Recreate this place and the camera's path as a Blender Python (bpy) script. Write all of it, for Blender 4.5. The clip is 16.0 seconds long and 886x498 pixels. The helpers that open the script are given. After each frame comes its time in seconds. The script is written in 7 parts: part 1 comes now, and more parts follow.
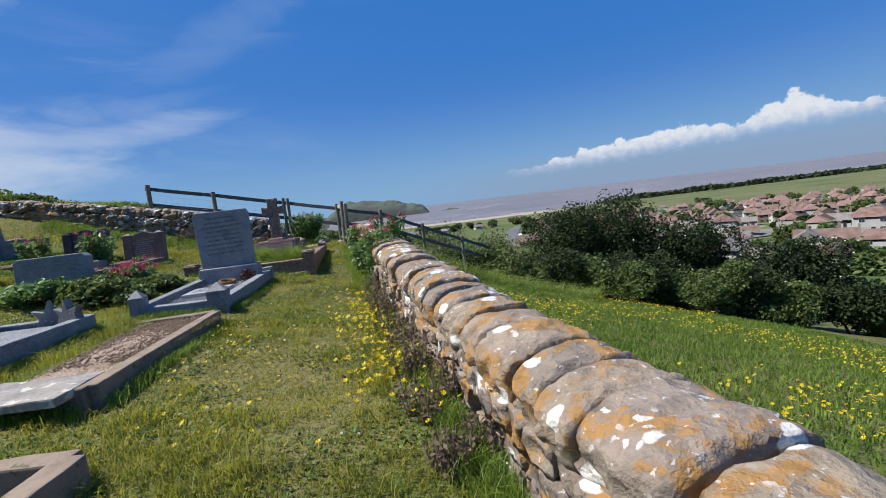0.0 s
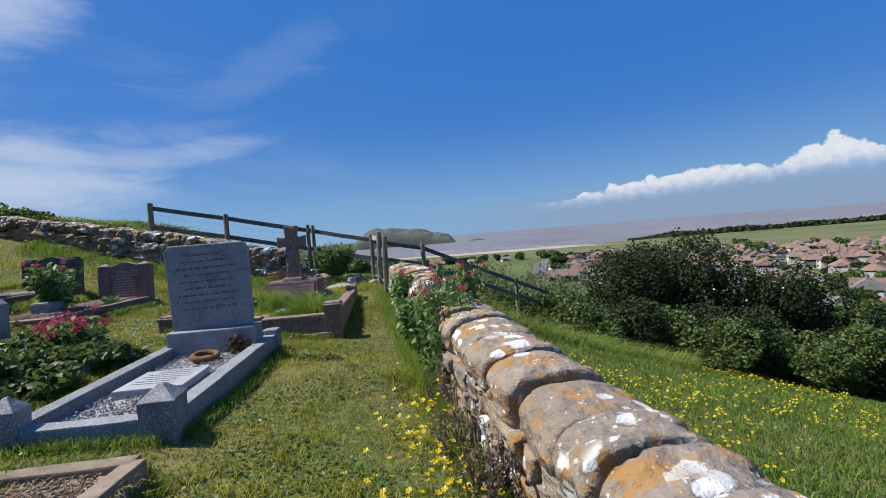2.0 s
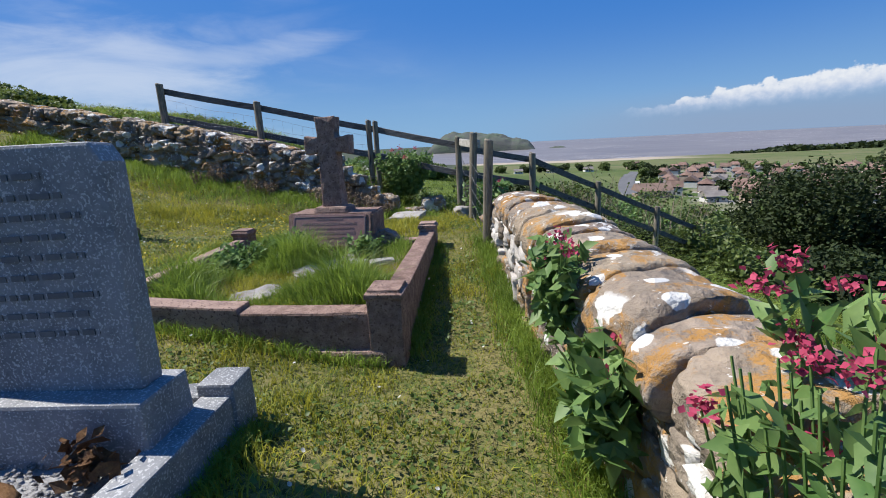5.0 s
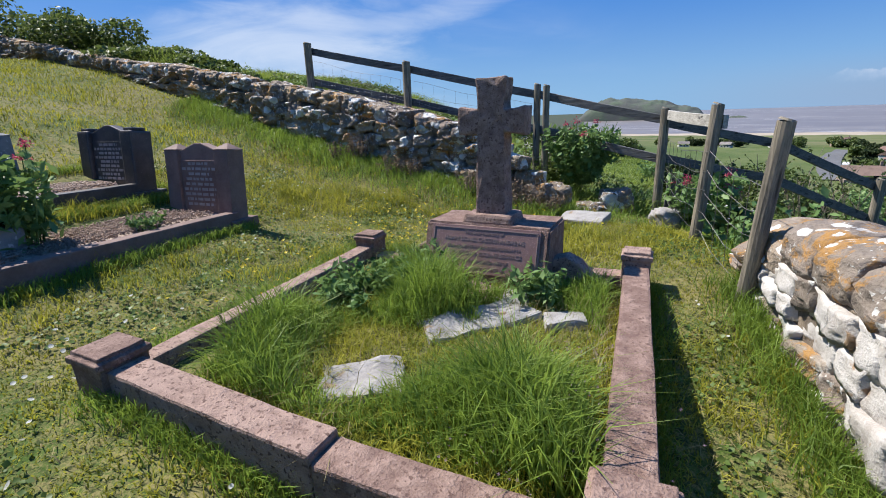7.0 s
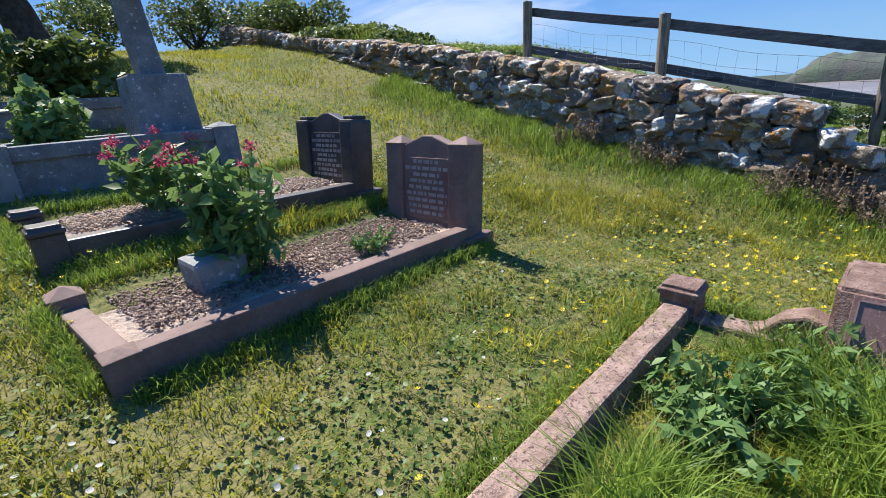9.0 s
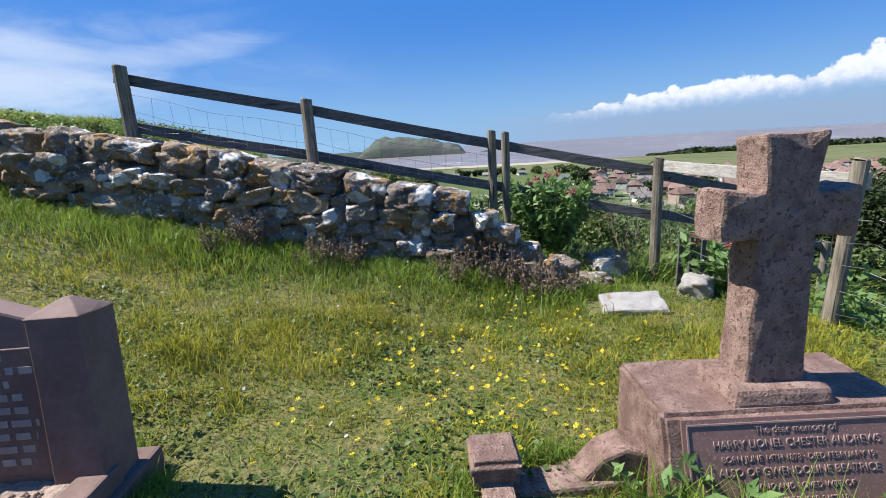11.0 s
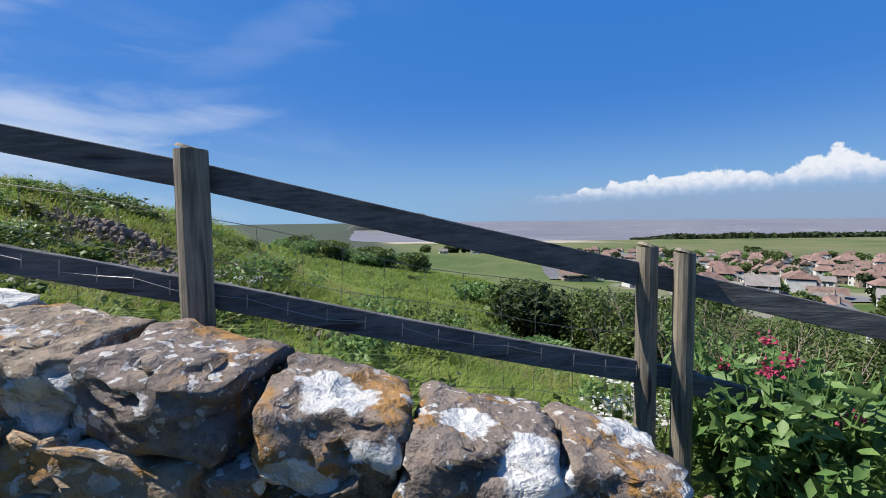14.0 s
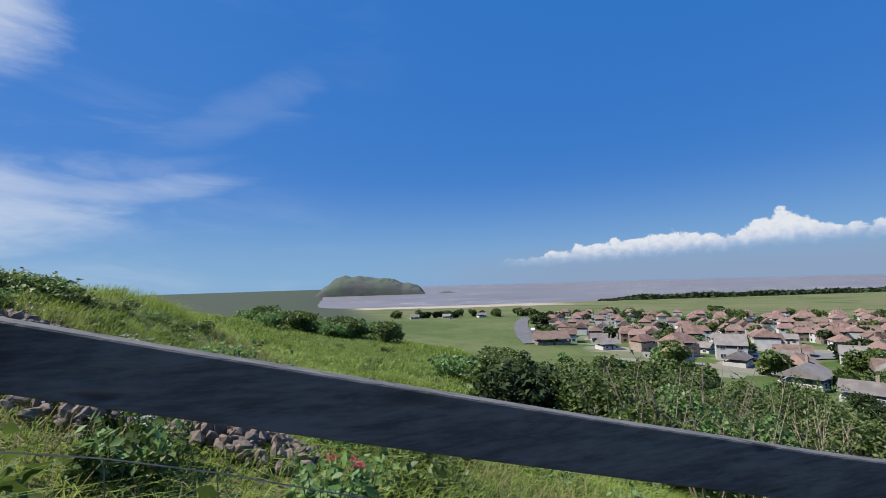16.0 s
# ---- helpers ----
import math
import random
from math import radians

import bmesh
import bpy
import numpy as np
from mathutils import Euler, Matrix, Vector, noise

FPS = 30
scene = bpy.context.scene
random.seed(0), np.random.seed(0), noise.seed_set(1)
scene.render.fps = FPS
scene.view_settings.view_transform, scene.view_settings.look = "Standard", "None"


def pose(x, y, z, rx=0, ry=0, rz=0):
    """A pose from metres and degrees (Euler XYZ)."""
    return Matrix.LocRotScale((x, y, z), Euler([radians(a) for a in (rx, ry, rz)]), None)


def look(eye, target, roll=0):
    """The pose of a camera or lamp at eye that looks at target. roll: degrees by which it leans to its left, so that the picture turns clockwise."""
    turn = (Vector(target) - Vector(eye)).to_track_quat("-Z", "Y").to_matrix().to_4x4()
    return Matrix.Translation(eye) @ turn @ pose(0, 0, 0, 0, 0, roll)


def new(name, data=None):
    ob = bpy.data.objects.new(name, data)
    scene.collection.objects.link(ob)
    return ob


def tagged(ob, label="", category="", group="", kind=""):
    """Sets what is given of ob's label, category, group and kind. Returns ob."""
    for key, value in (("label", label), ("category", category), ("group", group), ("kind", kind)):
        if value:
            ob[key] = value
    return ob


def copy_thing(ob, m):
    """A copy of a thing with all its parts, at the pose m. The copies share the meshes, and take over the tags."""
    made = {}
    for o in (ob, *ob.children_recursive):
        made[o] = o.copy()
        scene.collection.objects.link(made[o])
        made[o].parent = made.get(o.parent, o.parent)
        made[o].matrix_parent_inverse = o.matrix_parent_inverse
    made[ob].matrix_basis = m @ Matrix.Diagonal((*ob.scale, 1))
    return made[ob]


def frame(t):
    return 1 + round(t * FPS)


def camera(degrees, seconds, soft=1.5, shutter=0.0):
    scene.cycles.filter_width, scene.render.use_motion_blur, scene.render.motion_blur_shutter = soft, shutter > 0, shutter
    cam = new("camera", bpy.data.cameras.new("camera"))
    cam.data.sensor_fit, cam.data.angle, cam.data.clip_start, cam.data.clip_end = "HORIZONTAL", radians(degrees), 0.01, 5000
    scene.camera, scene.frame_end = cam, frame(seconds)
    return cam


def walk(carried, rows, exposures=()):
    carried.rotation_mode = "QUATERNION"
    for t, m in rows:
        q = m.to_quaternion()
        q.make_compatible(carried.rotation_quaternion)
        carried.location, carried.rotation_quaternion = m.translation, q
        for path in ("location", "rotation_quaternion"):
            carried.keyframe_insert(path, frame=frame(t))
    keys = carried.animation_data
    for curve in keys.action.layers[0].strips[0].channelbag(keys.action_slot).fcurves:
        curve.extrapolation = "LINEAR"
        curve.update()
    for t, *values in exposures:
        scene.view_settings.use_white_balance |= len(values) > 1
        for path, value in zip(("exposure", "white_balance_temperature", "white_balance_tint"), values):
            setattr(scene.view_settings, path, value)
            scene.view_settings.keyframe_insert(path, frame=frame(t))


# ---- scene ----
cam = camera(88.5, 16.0, soft=0.95)
PATH = [
    (0, (1.297, -1.296, 2.136), (1.321, 0.692, 1.927), -6.9),
    (0.5, (1.098, -0.732, 2.201), (1.043, 1.256, 1.993), -7.1),
    (1, (0.976, -0.004, 2.25), (0.907, 1.985, 2.048), -6.1),
    (1.5, (0.752, 0.633, 2.292), (0.685, 2.631, 2.224), -5.2),
    (2, (0.62, 1.254, 2.308), (0.548, 3.252, 2.239), -4.6),
    (2.5, (0.402, 1.932, 2.315), (0.326, 3.929, 2.243), -4.2),
    (3, (0.207, 2.548, 2.315), (0.128, 4.545, 2.236), -3.4),
    (3.5, (0.067, 3.166, 2.327), (-0.212, 5.143, 2.201), -4.4),
    (6, (-0.474, 5.431, 2.337), (-0.949, 7.288, 1.768), -1.8),
    (6.5, (-0.711, 5.801, 2.38), (-1.326, 7.625, 1.835), -0.4),
    (7, (-1.006, 6.103, 2.418), (-1.965, 7.765, 1.855), -2.0),
    (7.5, (-1.302, 6.444, 2.435), (-2.63, 7.838, 1.893), -4.6),
    (8, (-1.753, 6.456, 2.43), (-3.419, 7.415, 1.877), -2.9),
    (10.3, (-2.981, 6.898, 2.656), (-3.613, 8.675, 1.989), -5.5),
    (10.5, (-3.066, 6.958, 2.624), (-3.548, 8.814, 2.058), -5.5),
    (11, (-3.316, 7.354, 2.67), (-3.444, 9.299, 2.221), -3.4),
    (11.5, (-3.421, 7.716, 2.66), (-3.4, 9.664, 2.209), -5.2),
    (12, (-3.498, 8.341, 2.707), (-3.373, 10.302, 2.337), -4.2),
    (12.5, (-3.612, 8.903, 2.723), (-3.142, 10.841, 2.576), -1.6),
    (13, (-3.723, 9.37, 2.746), (-3.345, 11.328, 2.594), -1.5),
    (13.5, (-3.764, 9.812, 2.836), (-3.539, 11.795, 2.706), -1.2),
    (14, (-3.912, 10.289, 2.907), (-3.971, 12.284, 2.776), -0.7),
    (14.5, (-4.042, 10.677, 2.939), (-4.478, 12.625, 2.825), -1.8),
    (15, (-4.055, 11.066, 3.067), (-4.448, 13.028, 3.080), -2.5),
    (15.5, (-4.128, 11.189, 3.147), (-4.252, 13.181, 3.277), -2.1),
    (16, (-4.18, 11.30, 3.150), (-4.104, 13.293, 3.299), -1.7),
]
walk(cam, [(t, look(eye, target, roll)) for t, eye, target, roll in PATH],
     [(0, 0.5), (3.5, 0.5), (6.0, 0.7), (6.5, 0.75), (7.5, 0.85), (8.0, 1.0), (9.2, 1.0), (10.5, 0.9), (11.5, 0.85), (12.5, 0.72), (14.0, 0.65), (16.0, 0.5)])

# ---- world and sun ----
SUN_FROM = Vector((-0.62, 0.03, 0.84)).normalized()
world = bpy.data.worlds.new("sky")
scene.world = world
world.use_nodes = True
scene.view_settings.exposure = 0.0


class Nodes:
    """A short way to write node trees."""

    def __init__(self, tree):
        self.tree = tree
        tree.nodes.clear()

    def add(self, kind, **sets):
        n = self.tree.nodes.new(kind)
        for key, value in sets.items():
            setattr(n, key, value)
        return n

    def link(self, a, b):
        self.tree.links.new(a, b)

    def put(self, socket, value):
        if isinstance(value, bpy.types.NodeSocket):
            self.link(value, socket)
        else:
            socket.default_value = value

    def math(self, op, a, b=0.0, c=None, clamp=False):
        n = self.add("ShaderNodeMath", operation=op, use_clamp=clamp)
        self.put(n.inputs[0], a)
        self.put(n.inputs[1], b)
        if c is not None:
            self.put(n.inputs[2], c)
        return n.outputs[0]

    def step(self, x, lo, hi):
        n = self.add("ShaderNodeMapRange", interpolation_type="SMOOTHSTEP")
        self.put(n.inputs["Value"], x)
        self.put(n.inputs["From Min"], lo)
        self.put(n.inputs["From Max"], hi)
        return n.outputs[0]

    def mix(self, f, a, b, blend="MIX"):
        n = self.add("ShaderNodeMix", data_type="RGBA", blend_type=blend)
        self.put(n.inputs[0], f)
        self.put(n.inputs[6], a if isinstance(a, bpy.types.NodeSocket) else (*a, 1))
        self.put(n.inputs[7], b if isinstance(b, bpy.types.NodeSocket) else (*b, 1))
        return n.outputs[2]

    def noise(self, vector, scale, detail=4.0, rough=0.55, out="Fac", distortion=0.0):
        n = self.add("ShaderNodeTexNoise")
        self.put(n.inputs["Vector"], vector)
        n.inputs["Scale"].default_value = scale
        n.inputs["Detail"].default_value = detail
        n.inputs["Roughness"].default_value = rough
        n.inputs["Distortion"].default_value = distortion
        return n.outputs[out]

    def voronoi(self, vector, scale, feature="F1", out="Distance"):
        n = self.add("ShaderNodeTexVoronoi", feature=feature)
        self.put(n.inputs["Vector"], vector)
        n.inputs["Scale"].default_value = scale
        return n.outputs[out]

    def scaled(self, vector, sx, sy, sz):
        n = self.add("ShaderNodeVectorMath", operation="MULTIPLY")
        self.put(n.inputs[0], vector)
        n.inputs[1].default_value = (sx, sy, sz)
        return n.outputs[0]

    def ramp(self, x, stops):
        n = self.add("ShaderNodeValToRGB")
        self.put(n.inputs[0], x)
        el = n.color_ramp.elements
        while len(el) < len(stops):
            el.new(0.5)
        for e, (pos, col) in zip(el, stops):
            e.position = pos
            e.color = (*col, 1) if len(col) == 3 else col
        return n.outputs[0]


def build_world():
    n = Nodes(world.node_tree)
    out = n.add("ShaderNodeOutputWorld")
    bg = n.add("ShaderNodeBackground")
    sky = n.add("ShaderNodeTexSky", sky_type="NISHITA", sun_disc=False)
    sky.sun_elevation = math.asin(SUN_FROM.z)
    sky.sun_rotation = math.atan2(SUN_FROM.x, SUN_FROM.y)
    sky.altitude = 60
    sky.air_density, sky.dust_density, sky.ozone_density = 1.0, 0.5, 3.0
    co = n.add("ShaderNodeTexCoord").outputs["Generated"]
    sep = n.add("ShaderNodeSeparateXYZ")
    n.link(co, sep.inputs[0])
    x, y, z = sep.outputs
    azimuth = n.math("MULTIPLY", n.math("ARCTAN2", x, y), 57.2958)
    elev = n.math("MULTIPLY", n.math("ARCSINE", z), 57.2958)
    flat = n.add("ShaderNodeCombineXYZ")
    n.link(azimuth, flat.inputs[0])
    n.link(elev, flat.inputs[1])
    v = flat.outputs[0]
    col = n.mix(0.70, sky.outputs[0], (0.10, 2.15, 7.7))
    # pale haze over the sea
    haze = n.math("POWER", n.math("SUBTRACT", 1.0, n.step(elev, -1.0, 17.0)), 1.7)
    col = n.mix(n.math("MULTIPLY", haze, 0.8), col, (3.0, 5.4, 7.9))
    # high wisps, drawn out towards the upper right
    turn = n.add("ShaderNodeMapping")
    n.link(v, turn.inputs[0])
    turn.inputs["Rotation"].default_value = (0, 0, radians(-24))
    turn.inputs["Scale"].default_value = (0.022, 0.085, 1)
    wisp = n.noise(turn.outputs[0], 1.6, 6, 0.55, distortion=0.5)
    west = n.math("SUBTRACT", 1.0, n.step(azimuth, -38.0, 2.0))
    wisp = n.math("MULTIPLY", n.step(wisp, 0.46, 0.78), west)
    patch = n.step(n.noise(n.scaled(v, 1, 1.6, 1), 0.035, 3), 0.42, 0.60)
    wisp = n.math("MULTIPLY", wisp, n.math("MULTIPLY_ADD", patch, 0.4, 0.1))
    # soft torn sheets of high cloud in the west
    torn = n.noise(turn.outputs[0], 2.4, 7, 0.6, distortion=1.2)
    fine = n.noise(turn.outputs[0], 9.0, 5, 0.6)
    for az0, el0, wa, we, tilt, much in ((-47.0, 8.0, 13.0, 4.4, 0.06, 0.75), (-38.0, 9.6, 14.0, 1.5, 0.17, 0.5), (-49.0, 26.0, 8.5, 8.5, 0.1, 0.85), (-22.0, 20.0, 9.0, 2.4, 0.5, 0.13)):
        da = n.math("DIVIDE", n.math("SUBTRACT", azimuth, az0), wa)
        de = n.math("DIVIDE", n.math("SUBTRACT", n.math("SUBTRACT", elev, el0), n.math("MULTIPLY", n.math("SUBTRACT", azimuth, az0), tilt)), we)
        r = n.math("ADD", n.math("MULTIPLY", da, da), n.math("MULTIPLY", de, de))
        r = n.math("ADD", n.math("MULTIPLY_ADD", n.math("SUBTRACT", torn, 0.5), 3.2, r), n.math("MULTIPLY", n.math("SUBTRACT", fine, 0.5), 0.7))
        sheet = n.math("MULTIPLY", n.math("SUBTRACT", 1.0, n.step(r, -0.5, 1.9)), much)
        wisp = n.math("MAXIMUM", wisp, sheet)
    col = n.mix(n.math("MULTIPLY", wisp, 0.8, clamp=True), col, (8.2, 8.9, 10.0))
    # slate-blue murk below the cloud bank
    murk = n.math("MULTIPLY", n.math("SUBTRACT", 1.0, n.step(elev, 0.6, 5.2)), n.step(azimuth, -12.0, 22.0))
    col = n.mix(n.math("MULTIPLY", murk, 0.85), col, (3.1, 4.15, 6.0))
    # the bank of cumulus over the sea: heaped tops, soft bases
    puff = n.noise(v, 0.85, 5, 0.55)
    lump = n.math("SUBTRACT", 1.0, n.voronoi(v, 0.62, "SMOOTH_F1"))
    span = n.math("DIVIDE", azimuth, 90.0)

    def heights(*stops):
        return n.math("MULTIPLY", n.ramp(span, [(az / 90.0, (h / 10.0,) * 3) for az, h in stops]), 10.0)

    top = heights((9, 2.6), (12, 3.2), (19, 4.55), (26, 4.9), (29, 5.25), (35.5, 5.0), (37.5, 6.3), (40.5, 6.5), (43, 5.05), (45.5, 5.0), (47.5, 5.6), (50, 5.0), (53, 4.2), (60, 5.0), (75, 5.6), (90, 4.5))
    base = heights((9, 2.3), (19, 2.4), (29, 2.8), (40, 3.3), (50, 3.6), (90, 3.2))
    edge = n.math("ADD", top, n.math("MULTIPLY_ADD", puff, 2.4, -1.35))
    edge = n.math("ADD", edge, n.math("MULTIPLY_ADD", lump, 1.7, -1.15))
    body = n.step(n.math("SUBTRACT", edge, elev), 0.0, 0.4)
    rise = n.math("ADD", n.math("SUBTRACT", elev, base), n.math("MULTIPLY_ADD", puff, 1.4, -0.7))
    cloud = n.math("MULTIPLY", n.math("MULTIPLY", body, n.step(rise, -0.7, 0.9)), n.step(azimuth, 8.0, 14.0))
    lit = n.math("ADD", n.step(rise, -0.2, 1.9), n.math("MULTIPLY_ADD", n.noise(v, 1.3, 5, 0.6), 1.5, -0.75), clamp=True)
    col = n.mix(n.math("MULTIPLY", cloud, 0.94), col, n.mix(lit, (5.6, 6.6, 8.6), (9.3, 9.6, 10.1)))
    n.link(col, bg.inputs[0])
    bg.inputs[1].default_value = 0.06
    n.link(bg.outputs[0], out.inputs[0])


build_world()
sun = new("sun", bpy.data.lights.new("sun", "SUN"))
sun.data.energy, sun.data.angle, sun.data.color = 5.0, radians(0.53), (1.0, 0.95, 0.87)
sun.matrix_world = look(SUN_FROM * 60, (0, 0, 0))


# ---- materials ----
def material(name):
    m = bpy.data.materials.new(name)
    m.use_nodes = True
    n = Nodes(m.node_tree)
    out = n.add("ShaderNodeOutputMaterial")
    b = n.add("ShaderNodeBsdfPrincipled")
    n.link(b.outputs[0], out.inputs[0])
    pos = n.add("ShaderNodeNewGeometry").outputs["Position"]
    return m, n, b, pos


def bumped(n, b, height, strength, distance):
    k = n.add("ShaderNodeBump")
    k.inputs["Strength"].default_value = strength
    k.inputs["Distance"].default_value = distance
    n.link(height, k.inputs["Height"])
    n.link(k.outputs[0], b.inputs["Normal"])


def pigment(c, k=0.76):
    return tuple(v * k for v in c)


def simple(name, c1, c2, scale=8.0, rough=0.7, bump=0.3, depth=0.01, speck=None, metal=0.0):
    """Two mottled tones at two scales, a fine grain and a bump; speck: (colour, amount, scale)."""
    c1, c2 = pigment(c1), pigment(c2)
    m, n, b, pos = material(name)
    f = n.noise(pos, scale, 6, 0.6)
    g = n.noise(pos, scale * 9, 4, 0.6)
    rnd = n.add("ShaderNodeObjectInfo").outputs["Random"]
    k = n.math("ADD", n.math("MULTIPLY", f, 0.75), n.math("MULTIPLY", g, 0.35))
    k = n.math("ADD", k, n.math("MULTIPLY_ADD", rnd, 0.2, -0.1))
    col = n.mix(n.step(k, 0.35, 0.75), c1, c2)
    if speck:
        s = n.noise(pos, speck[2], 3, 0.5)
        col = n.mix(n.step(s, 0.68 - speck[1], 0.74 - speck[1]), col, speck[0])
    n.link(col, b.inputs["Base Color"])
    b.inputs["Roughness"].default_value = rough
    b.inputs["Metallic"].default_value = metal
    bumped(n, b, n.math("ADD", f, n.math("MULTIPLY", g, 0.4)), bump, depth)
    return m


def leafy(name, c1, c2, rough=0.55, trans=0.35, scale=1.2):
    """Leaves and blades: each island a little different, light through them."""
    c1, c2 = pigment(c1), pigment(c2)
    m, n, b, pos = material(name)
    isl = n.add("ShaderNodeNewGeometry").outputs["Random Per Island"]
    f = n.noise(pos, scale, 4, 0.6)
    f2 = n.noise(pos, scale * 6, 3, 0.6)
    k = n.math("ADD", n.math("MULTIPLY", isl, 0.42), n.math("ADD", n.math("MULTIPLY", n.step(f, 0.36, 0.64), 0.36), n.math("MULTIPLY", n.step(f2, 0.38, 0.66), 0.24)))
    col = n.mix(k, c1, c2)
    n.link(col, b.inputs["Base Color"])
    b.inputs["Roughness"].default_value = rough
    b.inputs["Specular IOR Level"].default_value = 0.3
    t = n.add("ShaderNodeBsdfTranslucent")
    n.link(n.mix(0.5, col, c2), t.inputs["Color"])
    ms = n.add("ShaderNodeMixShader")
    ms.inputs[0].default_value = trans
    n.link(b.outputs[0], ms.inputs[1])
    n.link(t.outputs[0], ms.inputs[2])
    out = [o for o in n.tree.nodes if o.bl_idname == "ShaderNodeOutputMaterial"][0]
    n.link(ms.outputs[0], out.inputs[0])
    return m


def wall_stone(name, c_a, c_b, orange, white, w_scale, relief=0.055, spots=0.0):
    """Rubble stone: each stone its own tone, orange and white lichen in patches."""
    m, n, b, pos = material(name)
    rnd = n.add("ShaderNodeObjectInfo").outputs["Random"]
    isl = n.add("ShaderNodeNewGeometry").outputs["Random Per Island"]
    r = n.math("FRACT", n.math("ADD", rnd, isl))
    base = n.ramp(r, [(0.0, c_a), (0.35, c_b), (0.6, (0.24, 0.20, 0.16)), (0.8, (0.17, 0.13, 0.12)), (1.0, c_a)])
    f = n.noise(pos, 7, 7, 0.65)
    base = n.mix(n.step(f, 0.35, 0.65), n.mix(0.5, base, (0.07, 0.055, 0.045)), base)
    fine = n.noise(pos, 60, 4, 0.7)
    base = n.mix(n.math("MULTIPLY", n.step(fine, 0.3, 0.6), 0.5), base, n.mix(0.5, base, (0.42, 0.36, 0.28)))
    o = n.noise(pos, 4.2, 6, 0.7, distortion=0.4)
    o = n.math("MULTIPLY", n.step(o, 0.60 - orange, 0.68 - orange), n.step(fine, 0.30, 0.5))
    base = n.mix(n.math("MULTIPLY", o, 0.85), base, (0.36, 0.18, 0.035))
    warp = n.noise(pos, 9, 4, 0.6, out="Color")
    wv = n.add("ShaderNodeVectorMath", operation="MULTIPLY_ADD")
    n.link(warp, wv.inputs[0])
    wv.inputs[1].default_value = (0.16, 0.16, 0.16)
    n.link(pos, wv.inputs[2])
    d = n.voronoi(wv.outputs[0], w_scale)
    gate = n.noise(pos, 1.7, 2, 0.5)
    w = n.math("MULTIPLY", n.math("SUBTRACT", 1.0, n.step(d, 0.33, 0.38)), n.step(gate, 0.62 - white, 0.66 - white))
    speck = n.step(n.noise(pos, 26, 3, 0.6), 0.66 - white * 0.25, 0.70 - white * 0.25)
    w = n.math("MAXIMUM", w, n.math("MULTIPLY", speck, 0.7))
    spot = n.math("SUBTRACT", 1.0, n.step(n.voronoi(wv.outputs[0], 15.0), 0.27, 0.33))
    spot = n.math("MULTIPLY", spot, n.step(n.noise(pos, 2.6, 3, 0.6), 0.60 - white * 0.5, 0.66 - white * 0.5))
    w = n.math("MAXIMUM", w, n.math("MULTIPLY", spot, 0.8))
    if spots:
        wob = n.add("ShaderNodeVectorMath", operation="MULTIPLY_ADD")
        n.link(warp, wob.inputs[0])
        wob.inputs[1].default_value = (0.05, 0.05, 0.05)
        n.link(pos, wob.inputs[2])
        oval = n.math("SUBTRACT", 1.0, n.step(n.voronoi(wob.outputs[0], 4.6), spots, spots + 0.03))
        w = n.math("MAXIMUM", w, oval)
    base = n.mix(n.math("MULTIPLY", w, n.math("MULTIPLY_ADD", fine, 0.5, 0.6, clamp=True)), base, (0.70, 0.70, 0.68))
    n.link(base, b.inputs["Base Color"])
    b.inputs["Roughness"].default_value = 0.92
    chip = n.math("ADD", n.voronoi(pos, 14), n.math("MULTIPLY", n.voronoi(n.scaled(pos, 1, 1, 2.2), 5), 1.6))
    h = n.math("ADD", n.math("ADD", f, n.math("MULTIPLY", fine, 0.35)), n.math("MULTIPLY", chip, 0.7))
    bumped(n, b, h, 1.0, relief)
    return m


M_STONE_R = wall_stone("weathered_stone_ochre", (0.31, 0.245, 0.17), (0.285, 0.225, 0.185), 0.10, 0.06, 4.4, 0.032, 0.20)
M_STONE_B = wall_stone("weathered_stone_brown", (0.45, 0.325, 0.20), (0.33, 0.255, 0.20), 0.08, 0.17, 4.5)
M_STONE_B2 = wall_stone("cope_stone_lichen", (0.34, 0.24, 0.145), (0.25, 0.195, 0.15), 0.09, 0.20, 3.2)
M_MORTAR = simple("old_mortar", (0.16, 0.125, 0.095), (0.31, 0.25, 0.18), 10, 0.95, 0.8, 0.03)
M_WHITE_STONE = simple("limewashed_stone", (0.42, 0.38, 0.34), (0.68, 0.65, 0.62), 9, 0.9, 0.8, 0.02, ((0.30, 0.20, 0.12), 0.06, 8))
M_PALE_STONE = simple("pale_grey_stone", (0.25, 0.23, 0.22), (0.44, 0.42, 0.40), 9, 0.9, 0.8, 0.02, ((0.24, 0.17, 0.10), 0.05, 8))
M_GREY = simple("grey_granite", (0.13, 0.14, 0.155), (0.28, 0.29, 0.31), 6, 0.7, 0.5, 0.006, ((0.40, 0.41, 0.42), 0.12, 110))
M_GREY_ROUGH = simple("weathered_grey_stone", (0.16, 0.165, 0.17), (0.30, 0.31, 0.31), 9, 0.85, 0.5, 0.01, ((0.40, 0.41, 0.40), 0.05, 30))
M_DARK = simple("dark_granite", (0.045, 0.04, 0.043), (0.10, 0.085, 0.085), 8, 0.45, 0.2, 0.004, ((0.2, 0.19, 0.18), 0.0, 90))
M_PINK = simple("rough_pink_granite", (0.21, 0.125, 0.10), (0.47, 0.325, 0.265), 14, 0.85, 1.0, 0.022, ((0.13, 0.075, 0.06), 0.10, 55))
